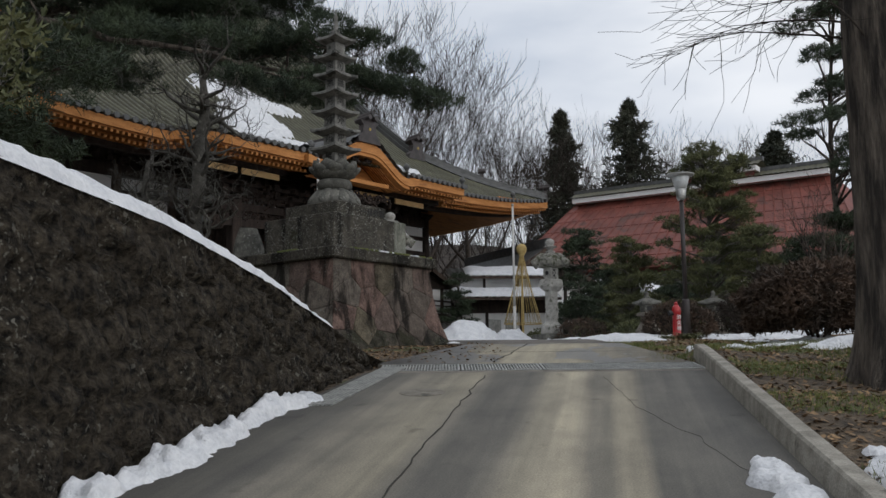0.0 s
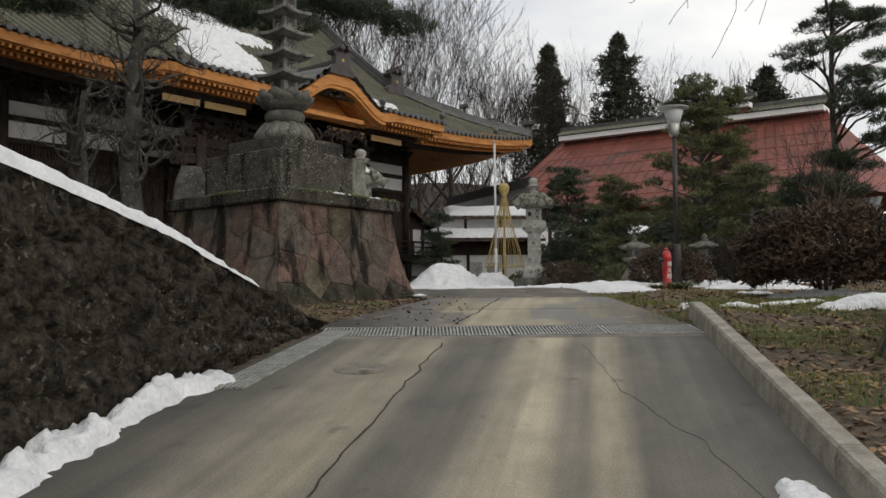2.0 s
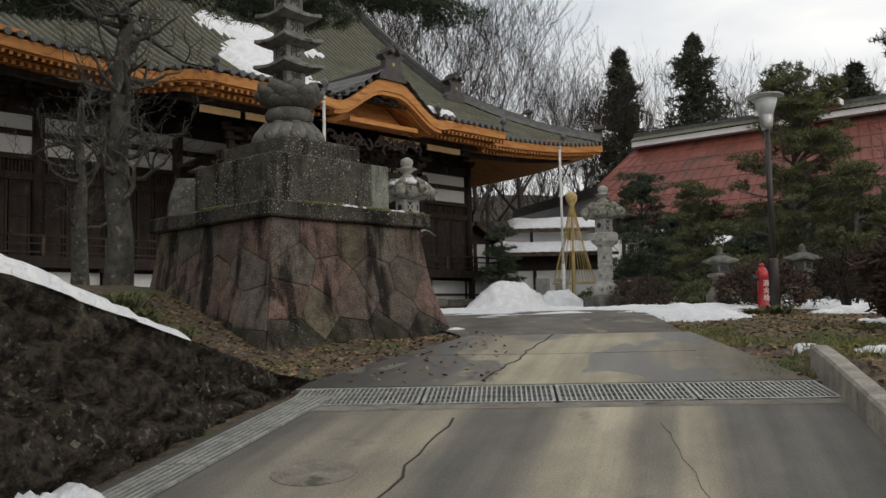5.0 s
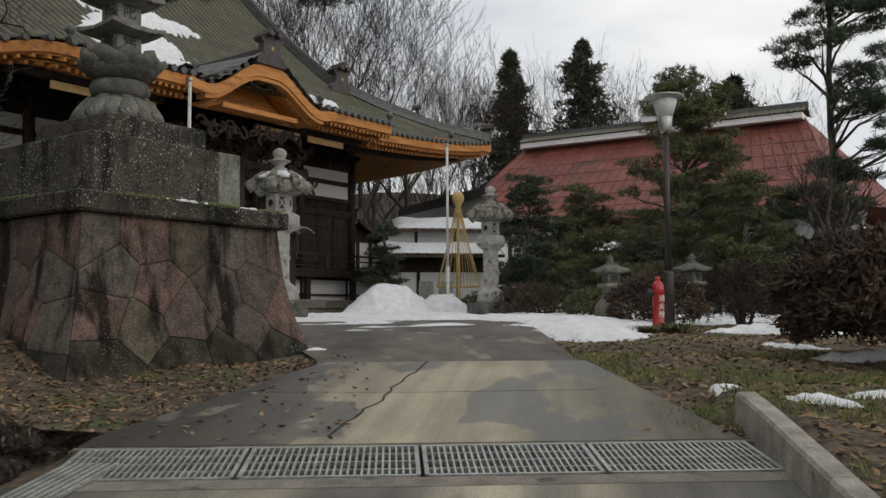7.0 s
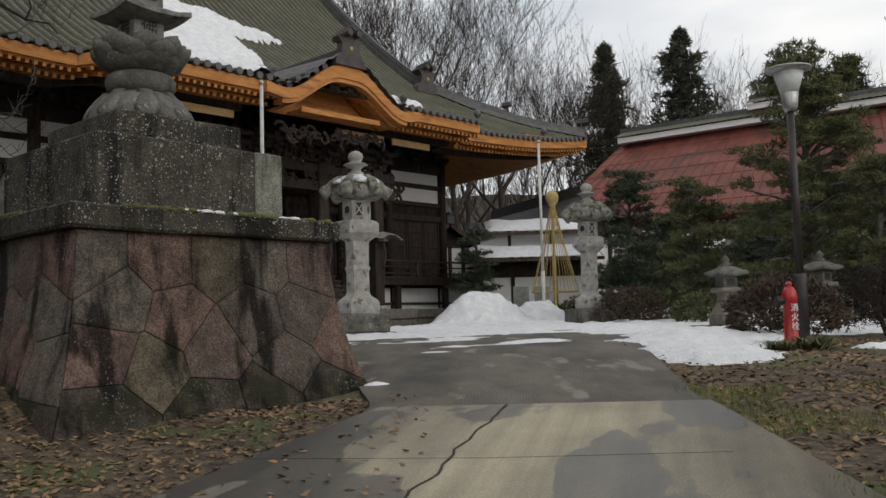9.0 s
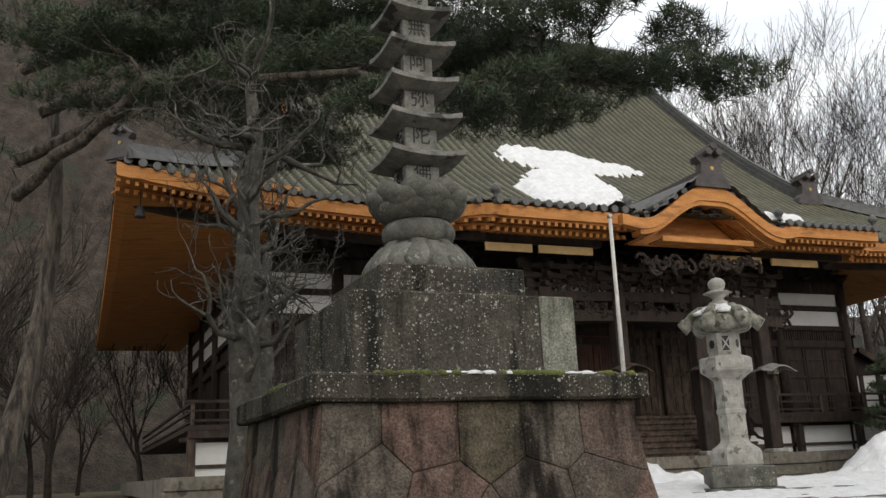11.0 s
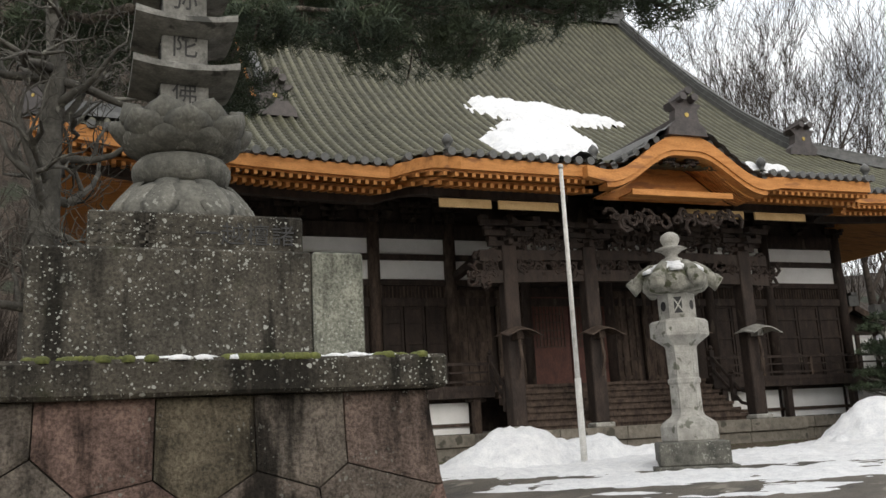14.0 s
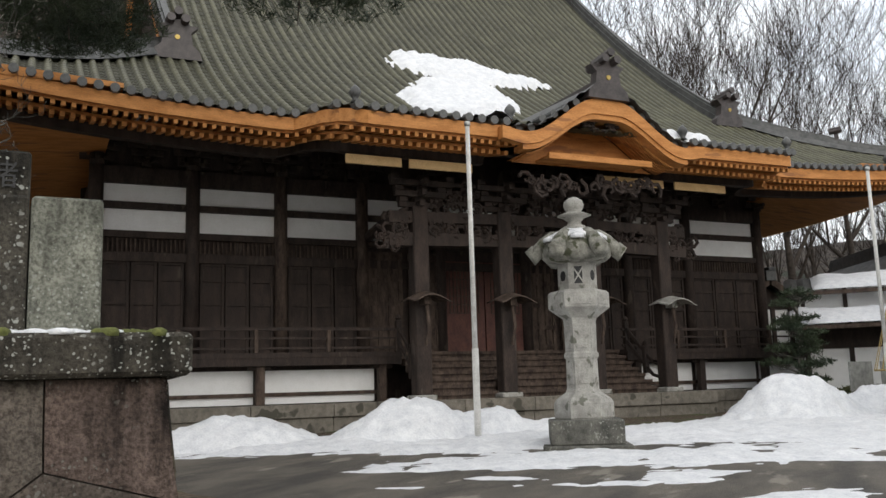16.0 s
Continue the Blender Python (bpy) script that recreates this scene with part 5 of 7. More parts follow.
def big_lantern(name, m, label):
    """Six-sided votive lantern, 3.7 m: plinth, foot, panelled shaft, platform, fire box, curled roof, jewel."""
    ob = thing(name, m, label, "stone lantern", "pair of tall stone lanterns")
    part("plinth", boxes((-0.72, 0.72, -0.72, 0.72, -0.15, 0.04), (-0.6, 0.6, -0.6, 0.6, 0.04, 0.4), bevel=0.02), M_STONE, ob, "dark stone plinth")
    bm = bmesh.new()
    hexa(bm, ((0.48, 0.4), (0.5, 0.43), (0.5, 0.64), (0.46, 0.7), (0.3, 0.8), (0.28, 0.84)))
    part("foot", bm, M_STONELT, ob)
    bm = bmesh.new()
    hexa(bm, ((0.285, 0.82), (0.27, 0.86), (0.265, 1.3), (0.29, 1.33), (0.29, 1.38), (0.265, 1.41), (0.275, 1.88), (0.29, 1.92)))
    shaft = part("shaft", bm, M_STONELT, ob)
    for i in range(6):
        a = math.pi / 6 + i * math.pi / 3
        for z0, z1 in ((0.92, 1.25), (1.46, 1.82)):
            part("panel", boxes((-0.09, 0.09, -0.004, 0.012, z0, z1, pose(0.232 * math.cos(a), 0.232 * math.sin(a), 0, 0, 0, math.degrees(a) - 90)), bevel=0.004), M_STONELT, shaft)
    bm = bmesh.new()
    hexa(bm, ((0.29, 1.92), (0.5, 2.06), (0.52, 2.08), (0.52, 2.3), (0.47, 2.34), (0.32, 2.36)))
    table = part("platform", bm, M_STONELT, ob)
    for i in range(6):
        a = math.pi / 6 + i * math.pi / 3
        part("panel", boxes((-0.19, 0.19, -0.004, 0.012, 2.11, 2.26, pose(0.45 * math.cos(a), 0.45 * math.sin(a), 0, 0, 0, math.degrees(a) - 90)), bevel=0.004), M_STONELT, table)
    bm = bmesh.new()
    hexa(bm, ((0.33, 2.35), (0.33, 2.78), (0.3, 2.8)))
    fire = part("fire_box", bm, M_STONELT, ob)
    for i in range(6):
        a = math.pi / 6 + i * math.pi / 3
        mm = pose(0.288 * math.cos(a), 0.288 * math.sin(a), 2.57, 0, 0, math.degrees(a) - 90)
        bm = bmesh.new()
        if i % 2:
            rings(bm, [[mm @ Vector((0.08 * math.cos(b) + 0.0, yy, 0.08 * math.sin(b))) for b in np.linspace(0, 6.28, 14, endpoint=False)] for yy in (-0.002, 0.004)])
            part("round_window", bm, M_BLACK, fire, "dark round opening")
        else:
            box(bm, -0.07, 0.07, -0.002, 0.004, -0.13, 0.13, mm)
            part("lattice_window", bm, M_BLACK, fire, "dark lattice opening")
            bm = bmesh.new()
            for r_ in (35, -35):
                box(bm, -0.012, 0.012, 0.003, 0.012, -0.13, 0.13, mm @ pose(0, 0, 0, 0, r_, 0))
            part("lattice_bar", bm, M_STONELT, fire)
    bm = bmesh.new()
    lathe(bm, ((0.3, 2.76), (0.52, 2.8), (0.6, 2.87), (0.6, 2.98), (0.5, 3.14), (0.36, 3.24), (0.2, 3.28)), 18)
    roof_ = part("roof", bm, M_LANROOF, ob, "mossy curled lantern roof", True)
    bm = bmesh.new()
    tube(bm, [(r, 0, z) for r, z in ((0.2, 3.25), (0.4, 3.22), (0.54, 3.12), (0.64, 3.0), (0.73, 2.9), (0.78, 2.98), (0.72, 3.05))], (0.05, 0.08, 0.1, 0.12, 0.13, 0.1, 0.05), 9)
    c0 = part("curl", bm, M_LANROOF, roof_, "", True)
    for i in range(1, 6):
        share(c0, "curl", roof_, pose(0, 0, 0, 0, 0, 60 * i) @ Matrix.Diagonal((1.0, 1.2, 1, 1)))
    bm = bmesh.new()
    lathe(bm, ((0.19, 3.26), (0.19, 3.36), (0.13, 3.38), (0.11, 3.43), (0.2, 3.5), (0.3, 3.53), (0.22, 3.56), (0.12, 3.58), (0.16, 3.64), (0.18, 3.7), (0.16, 3.76), (0.09, 3.81), (0.02, 3.83)), 16)
    part("jewel", bm, M_STONELT, ob, "lotus jewel finial", True)
    return ob


lan = big_lantern("stone_lantern", pose(-1.55, 26.0, 2.2, 0, 0, 20), "tall pale stone lantern with snow on its roof")
lan.scale = (0.9, 0.9, 1.0)
copy_thing(lan, pose(3.86, 32.0, 2.22, 0, 0, 20))
bm = bmesh.new()
for i in range(90):
    a, r = srng.uniform(0, 6.28), srng.uniform(0.12, 0.44)
    lathe(bm, ((0.12, -0.03), (0.1, 0.03), (0.04, 0.05)), 7, (r * math.cos(a), r * math.sin(a), 3.27 - 0.55 * max(0, r - 0.15) ** 1.1))
sn = tagged(part("snow_cap", bm, M_SNOW, None, smooth=True), "old snow lying on the lantern roof", "snow", kind="stuff")
sn.matrix_world = pose(-1.55, 26.0, 2.2)


def flag_pole(x, y, z, h, lean):
    ob = thing("flag_pole", pose(x, y, z, 0, lean, 0), "slender white painted flag pole standing in snow", "flag pole", "flag poles before the hall")
    bm = bmesh.new()
    tube(bm, [(0, 0, -0.2), (0, 0, 1.65)], (0.062, 0.06), 10)
    part("lower_tube", bm, M_WHITEPOLE, ob, "", True)
    bm = bmesh.new()
    tube(bm, [(0, 0, 1.6), (0, 0, h)], (0.048, 0.04), 10)
    part("upper_tube", bm, M_WHITEPOLE, ob, "", True)
    bm = bmesh.new()
    lathe(bm, ((0.045, h - 0.04), (0.06, h), (0.05, h + 0.05), (0.01, h + 0.07)), 10)
    part("cap", bm, M_METAL, ob, "", True)


flag_pole(-3.85, 27.25, 2.15, 5.75, 0)
flag_pole(2.8, 35.4, 2.2, 5.7, 0)

lamp = thing("street_lamp", pose(5.38, 19.9, 2.05), "brown steel park lamp with frosted cone shade", "street lamp")
bm = bmesh.new()
lathe(bm, ((0.085, -0.2), (0.085, 0.85), (0.07, 0.9)), 14)
part("sleeve", bm, M_POSTBR, lamp, "", True)
bm = bmesh.new()
lathe(bm, ((0.052, 0.85), (0.048, 3.2)), 14)
part("pole", bm, M_POSTBR, lamp, "", True)
bm = bmesh.new()
lathe(bm, ((0.07, 3.12), (0.1, 3.18), (0.12, 3.38), (0.1, 3.4)), 16)
part("collar", bm, M_METAL, lamp, "grey metal collar", True)
bm = bmesh.new()
lathe(bm, ((0.12, 3.38), (0.2, 3.66), (0.185, 3.67)), 20)
part("globe", bm, M_GLASS, lamp, "frosted conical glass", True)
bm = bmesh.new()
lathe(bm, ((0.2, 3.66), (0.31, 3.7), (0.31, 3.72), (0.12, 3.75), (0.02, 3.76)), 24)
part("cap", bm, M_METAL, lamp, "flat grey metal cap", True)

hyd = thing("fire_hydrant", pose(4.9, 18.9, 2.03), "red enamelled fire hydrant with white lettering", "fire hydrant")
bm = bmesh.new()
lathe(bm, ((0.11, -0.1), (0.11, 0.06), (0.085, 0.08), (0.08, 0.52), (0.095, 0.54), (0.095, 0.6), (0.085, 0.66), (0.05, 0.72)), 16)
part("barrel", bm, M_HYD, hyd, "", True)
bm = bmesh.new()
lathe(bm, ((0.035, 0.7), (0.035, 0.75), (0.045, 0.76), (0.02, 0.79)), 8)
part("spindle", bm, M_HYD, hyd)
bm = bmesh.new()
tube(bm, [(0, 0, 0.55), (-0.14, -0.03, 0.55)], (0.045, 0.045), 10)
tube(bm, [(-0.13, -0.03, 0.55), (-0.17, -0.035, 0.55)], (0.06, 0.06), 10)
part("outlet", bm, M_BLACK, hyd, "dark hose outlet")
for i, ch in enumerate("消火栓"):
    glyph(ch, 0.105, pose(0.03, -0.084, 0.46 - i * 0.115, 90, 0, 12), M_WHITEP, hyd)


def small_lantern(x, y, z, s, turn, label):
    ob = thing("garden_lantern", pose(x, y, z, 0, 0, turn), label, "stone lantern", "small garden lanterns")
    part("plinth", boxes((-0.42 * s, 0.42 * s, -0.42 * s, 0.42 * s, -0.1, 0.1 * s), bevel=0.02), M_STONE, ob)
    bm = boxes((-0.29 * s, 0.29 * s, -0.29 * s, 0.29 * s, 0.1 * s, 0.35 * s), bevel=0.02)
    part("foot", bm, M_CONC, ob)
    bm = bmesh.new()
    rings(bm, [[(sx * r * s, sy * r * s, z_ * s) for sx, sy in ((-1, -1), (1, -1), (1, 1), (-1, 1))] for r, z_ in ((0.26, 0.35), (0.17, 0.55), (0.14, 0.7), (0.16, 0.78))])
    part("shaft", bm, M_CONC, ob)
    part("platform", boxes((-0.25 * s, 0.25 * s, -0.25 * s, 0.25 * s, 0.78 * s, 0.88 * s), bevel=0.02), M_CONC, ob)
    bm = boxes((-0.16 * s, 0.16 * s, -0.16 * s, 0.16 * s, 0.88 * s, 1.1 * s), bevel=0.01)
    fb = part("fire_box", bm, M_STONE, ob)
    part("window", boxes((-0.09 * s, 0.09 * s, -0.163 * s, -0.158 * s, 0.92 * s, 1.06 * s)), M_BLACK, fb, "dark opening")
    bm = bmesh.new()
    loops = []
    for r, z_, l_ in ((0.15, 1.09, 0), (0.33, 1.11, 0.05), (0.33, 1.15, 0.06), (0.2, 1.26, 0.0), (0.1, 1.32, 0)):
        loops.append([(sx * r * s, sy * r * s, (z_ + l_ * c) * s) for sx, sy, c in ((-1, -1, 1), (0, -1, 0), (1, -1, 1), (1, 0, 0), (1, 1, 1), (0, 1, 0), (-1, 1, 1), (-1, 0, 0))])
    rings(bm, loops)
    part("roof", bm, M_STONE, ob)
    bm = bmesh.new()
    lathe(bm, ((0.09 * s, 1.3 * s), (0.11 * s, 1.36 * s), (0.05 * s, 1.4 * s), (0.09 * s, 1.46 * s), (0.01, 1.55 * s)), 10)
    part("jewel", bm, M_STONE, ob, "", True)


small_lantern(5.4, 23.8, 2.13, 0.86, 15, "weathered grey garden lantern on a square plinth")
small_lantern(7.8, 25.9, 2.16, 0.95, 35, "grey garden lantern with a broad flared roof")

# straw-rope cone guarding a young tree
cone = thing("straw_snow_guard", pose(3.3, 37.4, 2.2), "golden straw rope cone tied over a young tree", "snow guard")
bm = bmesh.new()
tube(bm, [(0, 0, 0), (0, 0, 4.1)], (0.05, 0.04), 8)
part("pole", bm, M_STRAW, cone)
bm = bmesh.new()
lathe(bm, ((0.07, 3.5), (0.1, 3.7), (0.09, 3.9), (0.2, 4.08), (0.22, 4.25), (0.14, 4.38), (0.03, 4.42)), 14)
part("straw_head", bm, M_STRAW, cone, "bundled straw top", True)
for i in range(18):
    a = i * 2 * math.pi / 18
    bm = bmesh.new()
    tube(bm, [(0.06 * math.cos(a), 0.06 * math.sin(a), 3.95), (0.36 * math.cos(a), 0.36 * math.sin(a), 2.6), (0.78 * math.cos(a), 0.78 * math.sin(a), 1.05)], (0.012, 0.011, 0.01), 4)
    part("rope", bm, M_STRAW, cone)
bm = bmesh.new()
tube(bm, [(0.78 * math.cos(a), 0.78 * math.sin(a), 1.05) for a in np.linspace(0, 6.283, 25)], [0.02] * 25, 4)
part("hoop", bm, M_STRAW, cone)

# signboards by the hall steps
for x, y, h in ((2.2, 38.6, 0.75), (2.95, 39.2, 0.75)):
    sb = thing("notice_board", pose(x, y, 2.3, 0, 0, 50), "small grey metal notice board on two legs", "sign", "notice boards")
    part("board", boxes((-0.42, 0.42, -0.02, 0.02, 0.45, 1.2), bevel=0.006), M_GRATE, sb)
    for u in (-0.36, 0.36):
        part("leg", boxes((u - 0.02, u + 0.02, -0.02, 0.02, -0.1, 0.45)), M_GRATE, sb)
# manhole on the drive
bm = bmesh.new()
lathe(bm, ((0.23, -0.02), (0.23, 0.004), (0.2, 0.006), (0.02, 0.006)), 20)
mh = tagged(part("manhole_cover", bm, M_CONC, None), "small dark round cover in the drive", "manhole cover")
mh.scale = (0.5, 0.5, 1)
mh.matrix_world = pose(-0.22, 9.0, road_z(9.0) + 0.012, 7.85, 0, 0)

# ---- the priests' house with red sheet roof ----
RA, RB = Vector((10.0, 62.3, 0)), Vector((23.0, 53.4, 0))
rdir = (RB - RA).normalized()
RL = (RB - RA).length
RED = Matrix.Translation((RA.x, RA.y, 0)) @ pose(0, 0, 0, 0, 0, math.degrees(math.atan2(rdir.y, rdir.x)))
redhouse = thing("priests_house", RED, "big farmhouse with steep red sheet-metal roof", "house")
R_Z, R_RUN, R_E = 12.85, 6.4, 7.3
FL, FR = -0.5, RL + 0.6
# roof plates in courses, each course a lapped strip with standing seams
for c in range(7):
    t0, t1 = c / 7, (c + 1) / 7
    bm = bmesh.new()
    ex0, ex1 = 2.6 * t0, 2.6 * t1
    n_p = 34
    loops_a, loops_b = [], []
    for i in range(n_p + 1):
        q = i / n_p
        a = (FL - ex0 + (FR - FL + 2 * ex0) * q, -R_RUN * t0, R_Z - (R_Z - R_E) * t0 + 0.02)
        b = (FL - ex1 + (FR - FL + 2 * ex1) * q, -R_RUN * t1, R_Z - (R_Z - R_E) * t1 + 0.07)
        loops_a.append(a)
        loops_b.append(b)
    va, vb = [bm.verts.new(p) for p in loops_a], [bm.verts.new(p) for p in loops_b]
    vc = [bm.verts.new((p[0], p[1], p[2] - 0.09)) for p in loops_b]
    for i in range(n_p):
        bm.faces.new((va[i], vb[i], vb[i + 1], va[i + 1]))
        bm.faces.new((vb[i], vc[i], vc[i + 1], vb[i + 1]))
    part("roof_course", bm, M_RED, redhouse, "lapped course of faded red sheets")
for i in range(35):
    q = i / 34
    bm = bmesh.new()
    tube(bm, [(FL + (FR - FL) * q, 0, R_Z + 0.06), (FL - 2.6 + (FR - FL + 5.2) * q, -R_RUN, R_E + 0.11)], (0.045, 0.045), 4)
    part("standing_seam", bm, M_RED, redhouse)
for sg, x in ((-1, FL), (1, FR)):
    bm = bmesh.new()
    v = [bm.verts.new(p) for p in ((x, 0, R_Z), (x + sg * 2.6, -R_RUN, R_E), (x + sg * 5.0, -R_RUN * 0.4, R_E), (x + sg * 5.0, R_RUN * 0.4, R_E), (x + sg * 2.6, R_RUN, R_E))]
    for k in range(1, 4):
        bm.faces.new((v[0], v[k], v[k + 1]))
    part("hip_end", bm, M_RED, redhouse)
bm = bmesh.new()
v = [bm.verts.new(p) for p in ((FL, 0, R_Z), (FR, 0, R_Z), (FR + 2.6, R_RUN, R_E), (FL - 2.6, R_RUN, R_E))]
bm.faces.new(v)
part("back_slope", bm, M_RED, redhouse)


def tile_ridge(x0, x1, z, y_w, name):
    part(name + "_board", boxes((x0, x1, -y_w - 0.35, y_w + 0.35, z - 0.1, z + 0.22)), M_PLASTER, redhouse, "white ridge board")
    bm = bmesh.new()
    k = int((x1 - x0) / 0.32)
    rings(bm, [[(x0 - 0.15 + i * (x1 - x0 + 0.3) / (2 * k), s * (y_w + 0.5), z + 0.24 + (0.05 if i % 2 else 0)) for i in range(2 * k + 1)] if s else [(x0 - 0.15 + i * (x1 - x0 + 0.3) / (2 * k), 0, z + 0.72 + (0.04 if i % 2 else 0)) for i in range(2 * k + 1)] for s in (-1, 0, 1)], close=False, cap=False)
    part(name + "_tiles", bm, M_TILE, redhouse, "grey-green ridge tiles")
    bm = boxes((x0 - 0.2, x1 + 0.2, -0.16, 0.16, z + 0.66, z + 0.92))
    part(name + "_cap", bm, M_TILEDK, redhouse)


bm = bmesh.new()
k = int((FR - FL + 7) / 0.17)
rings(bm, [[(FL - 3.5 + i * (FR - FL + 7) / k, -5.6 - 4.2 * t, 7.0 - 1.9 * t + (0.05 if i % 2 else 0)) for i in range(k + 1)] for t in np.linspace(0, 1, 6)], close=False, cap=False)
part("skirt_roof", bm, M_TILEDK, redhouse, "grey tiled lower roof")
tile_ridge(FL, FR, R_Z, 0.55, "ridge")
part("vent_house", boxes((7.7, 12.0, -0.8, 0.8, R_Z, R_Z + 0.7)), M_RED, redhouse, "raised red ridge vent")
tile_ridge(7.5, 12.2, R_Z + 0.72, 0.75, "vent_ridge")
part("house_wall", boxes((FL, FR, -8.2, R_RUN - 2, 2.0, 5.6)), M_PLASTER, redhouse, "white plaster wall")
for i in range(9):
    x = FL + 0.2 + i * (FR - FL - 0.4) / 8
    part("wall_post", boxes((x - 0.1, x + 0.1, -8.27, -8.2, 2.0, 5.4)), M_DARKWOOD, redhouse)
for i in range(8):
    x = FL + 0.5 + i * (FR - FL - 0.4) / 8
    w_ = part("window", boxes((x, x + 1.4, -8.25, -8.2, 3.2, 4.6)), M_BLACK, redhouse, "dark window")
    part("window_frame", boxes((x - 0.06, x + 1.46, -8.3, -8.24, 3.12, 3.2), (x - 0.06, x + 1.46, -8.3, -8.24, 4.6, 4.68)), M_MIDWOOD, w_)

# ---- the white-walled residence with snow-covered eaves ----


def tiled_gable(name, m, L, W, z_e, z_r, label, snow=True, wall_z=0.0):
    """A house with a gable to the front: walls, posts, two tiled slopes, bargeboards, and snow on the slopes."""
    ob = thing(name, m, label, "house")
    part("wall", boxes((-W + 0.7, W - 0.7, 0.6, L - 0.6, wall_z, z_e + 0.2)), M_PLASTER, ob, "white plaster wall")
    bm = bmesh.new()
    rings(bm, [[(-W + 0.6, y, z_e + 0.1), (0, y, z_r - 0.25), (W - 0.6, y, z_e + 0.1)] for y in (0.5, 0.7)], cap=True)
    part("gable", bm, M_DARKWOOD, ob, "dark timber gable")
    for q in np.linspace(-W + 0.7, W - 0.7, 6):
        part("post", boxes((q - 0.08, q + 0.08, 0.52, 0.62, wall_z, z_e + 0.2)), M_DARKWOOD, ob)
    for q in np.linspace(0.8, L - 0.8, 6):
        for sg in (-1, 1):
            part("post", boxes((sg * (W - 0.68) - 0.05, sg * (W - 0.68) + 0.05, q - 0.08, q + 0.08, wall_z, z_e + 0.2)), M_DARKWOOD, ob)
    for sg in (-1, 1):
        bm = bmesh.new()
        n_t = int(L / 0.15)
        loops = []
        for t in np.linspace(0, 1, 7):
            x, z = sg * (0.05 + (W - 0.05) * t), z_r + (z_e - z_r) * (t ** 0.85)
            loops.append([(x, i * L / n_t, z + (0.04 if i % 2 else 0)) for i in range(n_t + 1)])
        rings(bm, loops, close=False, cap=False)
        part("tile_slope", bm, M_TILEDK, ob, "dark tiled slope")
        loops = [[(sg * (0.05 + (W - 0.05) * t), y, z_r + (z_e - z_r) * (t ** 0.85) - dz) for y, dz in ((-0.02, 0.0), (-0.02, 0.25), (0.1, 0.25), (0.1, 0.0))] for t in np.linspace(0, 1, 7)]
        part("bargeboard", rings(bmesh.new(), loops), M_MIDWOOD, ob)
    bm = boxes((-0.2, 0.2, -0.1, L + 0.1, z_r - 0.1, z_r + 0.28), (-0.12, 0.12, -0.16, L + 0.16, z_r + 0.28, z_r + 0.4))
    part("ridge", bm, M_TILEDK, ob)
    return ob


def slope_snow(m, x0, x1, p0, p1, seed, label):
    """Lumpy snow lying on a slope from p0 = (y, z) at the eave up to p1."""
    v_, f_ = [], []
    nx_, ns = int((x1 - x0) / 0.12), 10
    for j in range(ns + 1):
        for i in range(nx_ + 1):
            t = j / ns
            x = x0 + (x1 - x0) * i / nx_
            k = min(1, 6 * t, 6 * (1 - t), i / 2, (nx_ - i) / 2)
            e = 0.12 * noise.noise((x * 1.3, t * 3, seed)) + 0.05 * noise.noise((x * 5, t * 9, seed))
            v_.append((x, p0[0] + (p1[0] - p0[0]) * t - (0.05 + e * 0.5 if j == 0 else 0), p0[1] + (p1[1] - p0[1]) * t + 0.04 + (0.15 + e * 0.6) * k))
    for j in range(ns):
        for i in range(nx_):
            q = j * (nx_ + 1) + i
            f_.append((q, q + 1, q + nx_ + 2, q + nx_ + 1))
    ob = tagged(raw("roof_snow", v_, f_, M_SNOW, smooth=True), label, "snow", kind="stuff")
    ob.matrix_world = m


slope_snow(RED, FL - 2, FL + 4.5, (-9.4, 5.3), (-6.2, 6.75), 4, "snow lying on the lower tiled roof")
slope_snow(RED, FL + 6.0, FL + 9.0, (-9.2, 5.4), (-7.2, 6.3), 5, "snow lying on the lower tiled roof")
KUR = pose(5.3, 45.2, 2.2, 0, 0, 25)
kuri = tiled_gable("residence", KUR, 9.0, 3.0, 3.6, 5.35, "white-walled residence with dark gable and snowy roof")
leanto = thing("entrance_roof", pose(0.7, 41.4, 2.2, 0, 0, 4), "low white-walled wing under snow-covered tiled eaves", "house wing")
for z_e, z_r, y0, y1 in ((2.4, 2.95, -1.1, 0.9), (3.5, 4.1, 0.3, 2.6)):
    bm = bmesh.new()
    n_t = 26
    rings(bm, [[(-0.4 + i * 5.0 / n_t, y0 + (y1 - y0) * t, z_e + (z_r - z_e) * t + (0.05 if i % 2 else 0)) for i in range(n_t + 1)] for t in np.linspace(0, 1, 5)], close=False, cap=False)
    part("tile_slope", bm, M_TILEDK, leanto, "dark tiled slope")
    part("fascia", boxes((-0.4, 4.6, y0, y0 + 0.08, z_e - 0.12, z_e)), M_MIDWOOD, leanto)
part("wall", boxes((0, 4.3, 0.0, 0.2, 0, 2.55), (0, 4.3, 0.9, 1.1, 2.55, 3.6)), M_PLASTER, leanto, "white plaster wall")
part("dark_band", boxes((0, 4.3, -0.05, 0.0, 1.75, 2.45)), M_DARKWOOD, leanto, "dark timber band under the eaves")
for q in (0.1, 1.3, 2.9, 4.2):
    part("post", boxes((q - 0.07, q + 0.07, -0.06, 0.0, 0, 2.5)), M_DARKWOOD, leanto)
    part("post", boxes((q - 0.06, q + 0.06, 0.84, 0.9, 2.5, 3.6)), M_DARKWOOD, leanto)
LM = pose(0.7, 41.4, 2.2, 0, 0, 4)
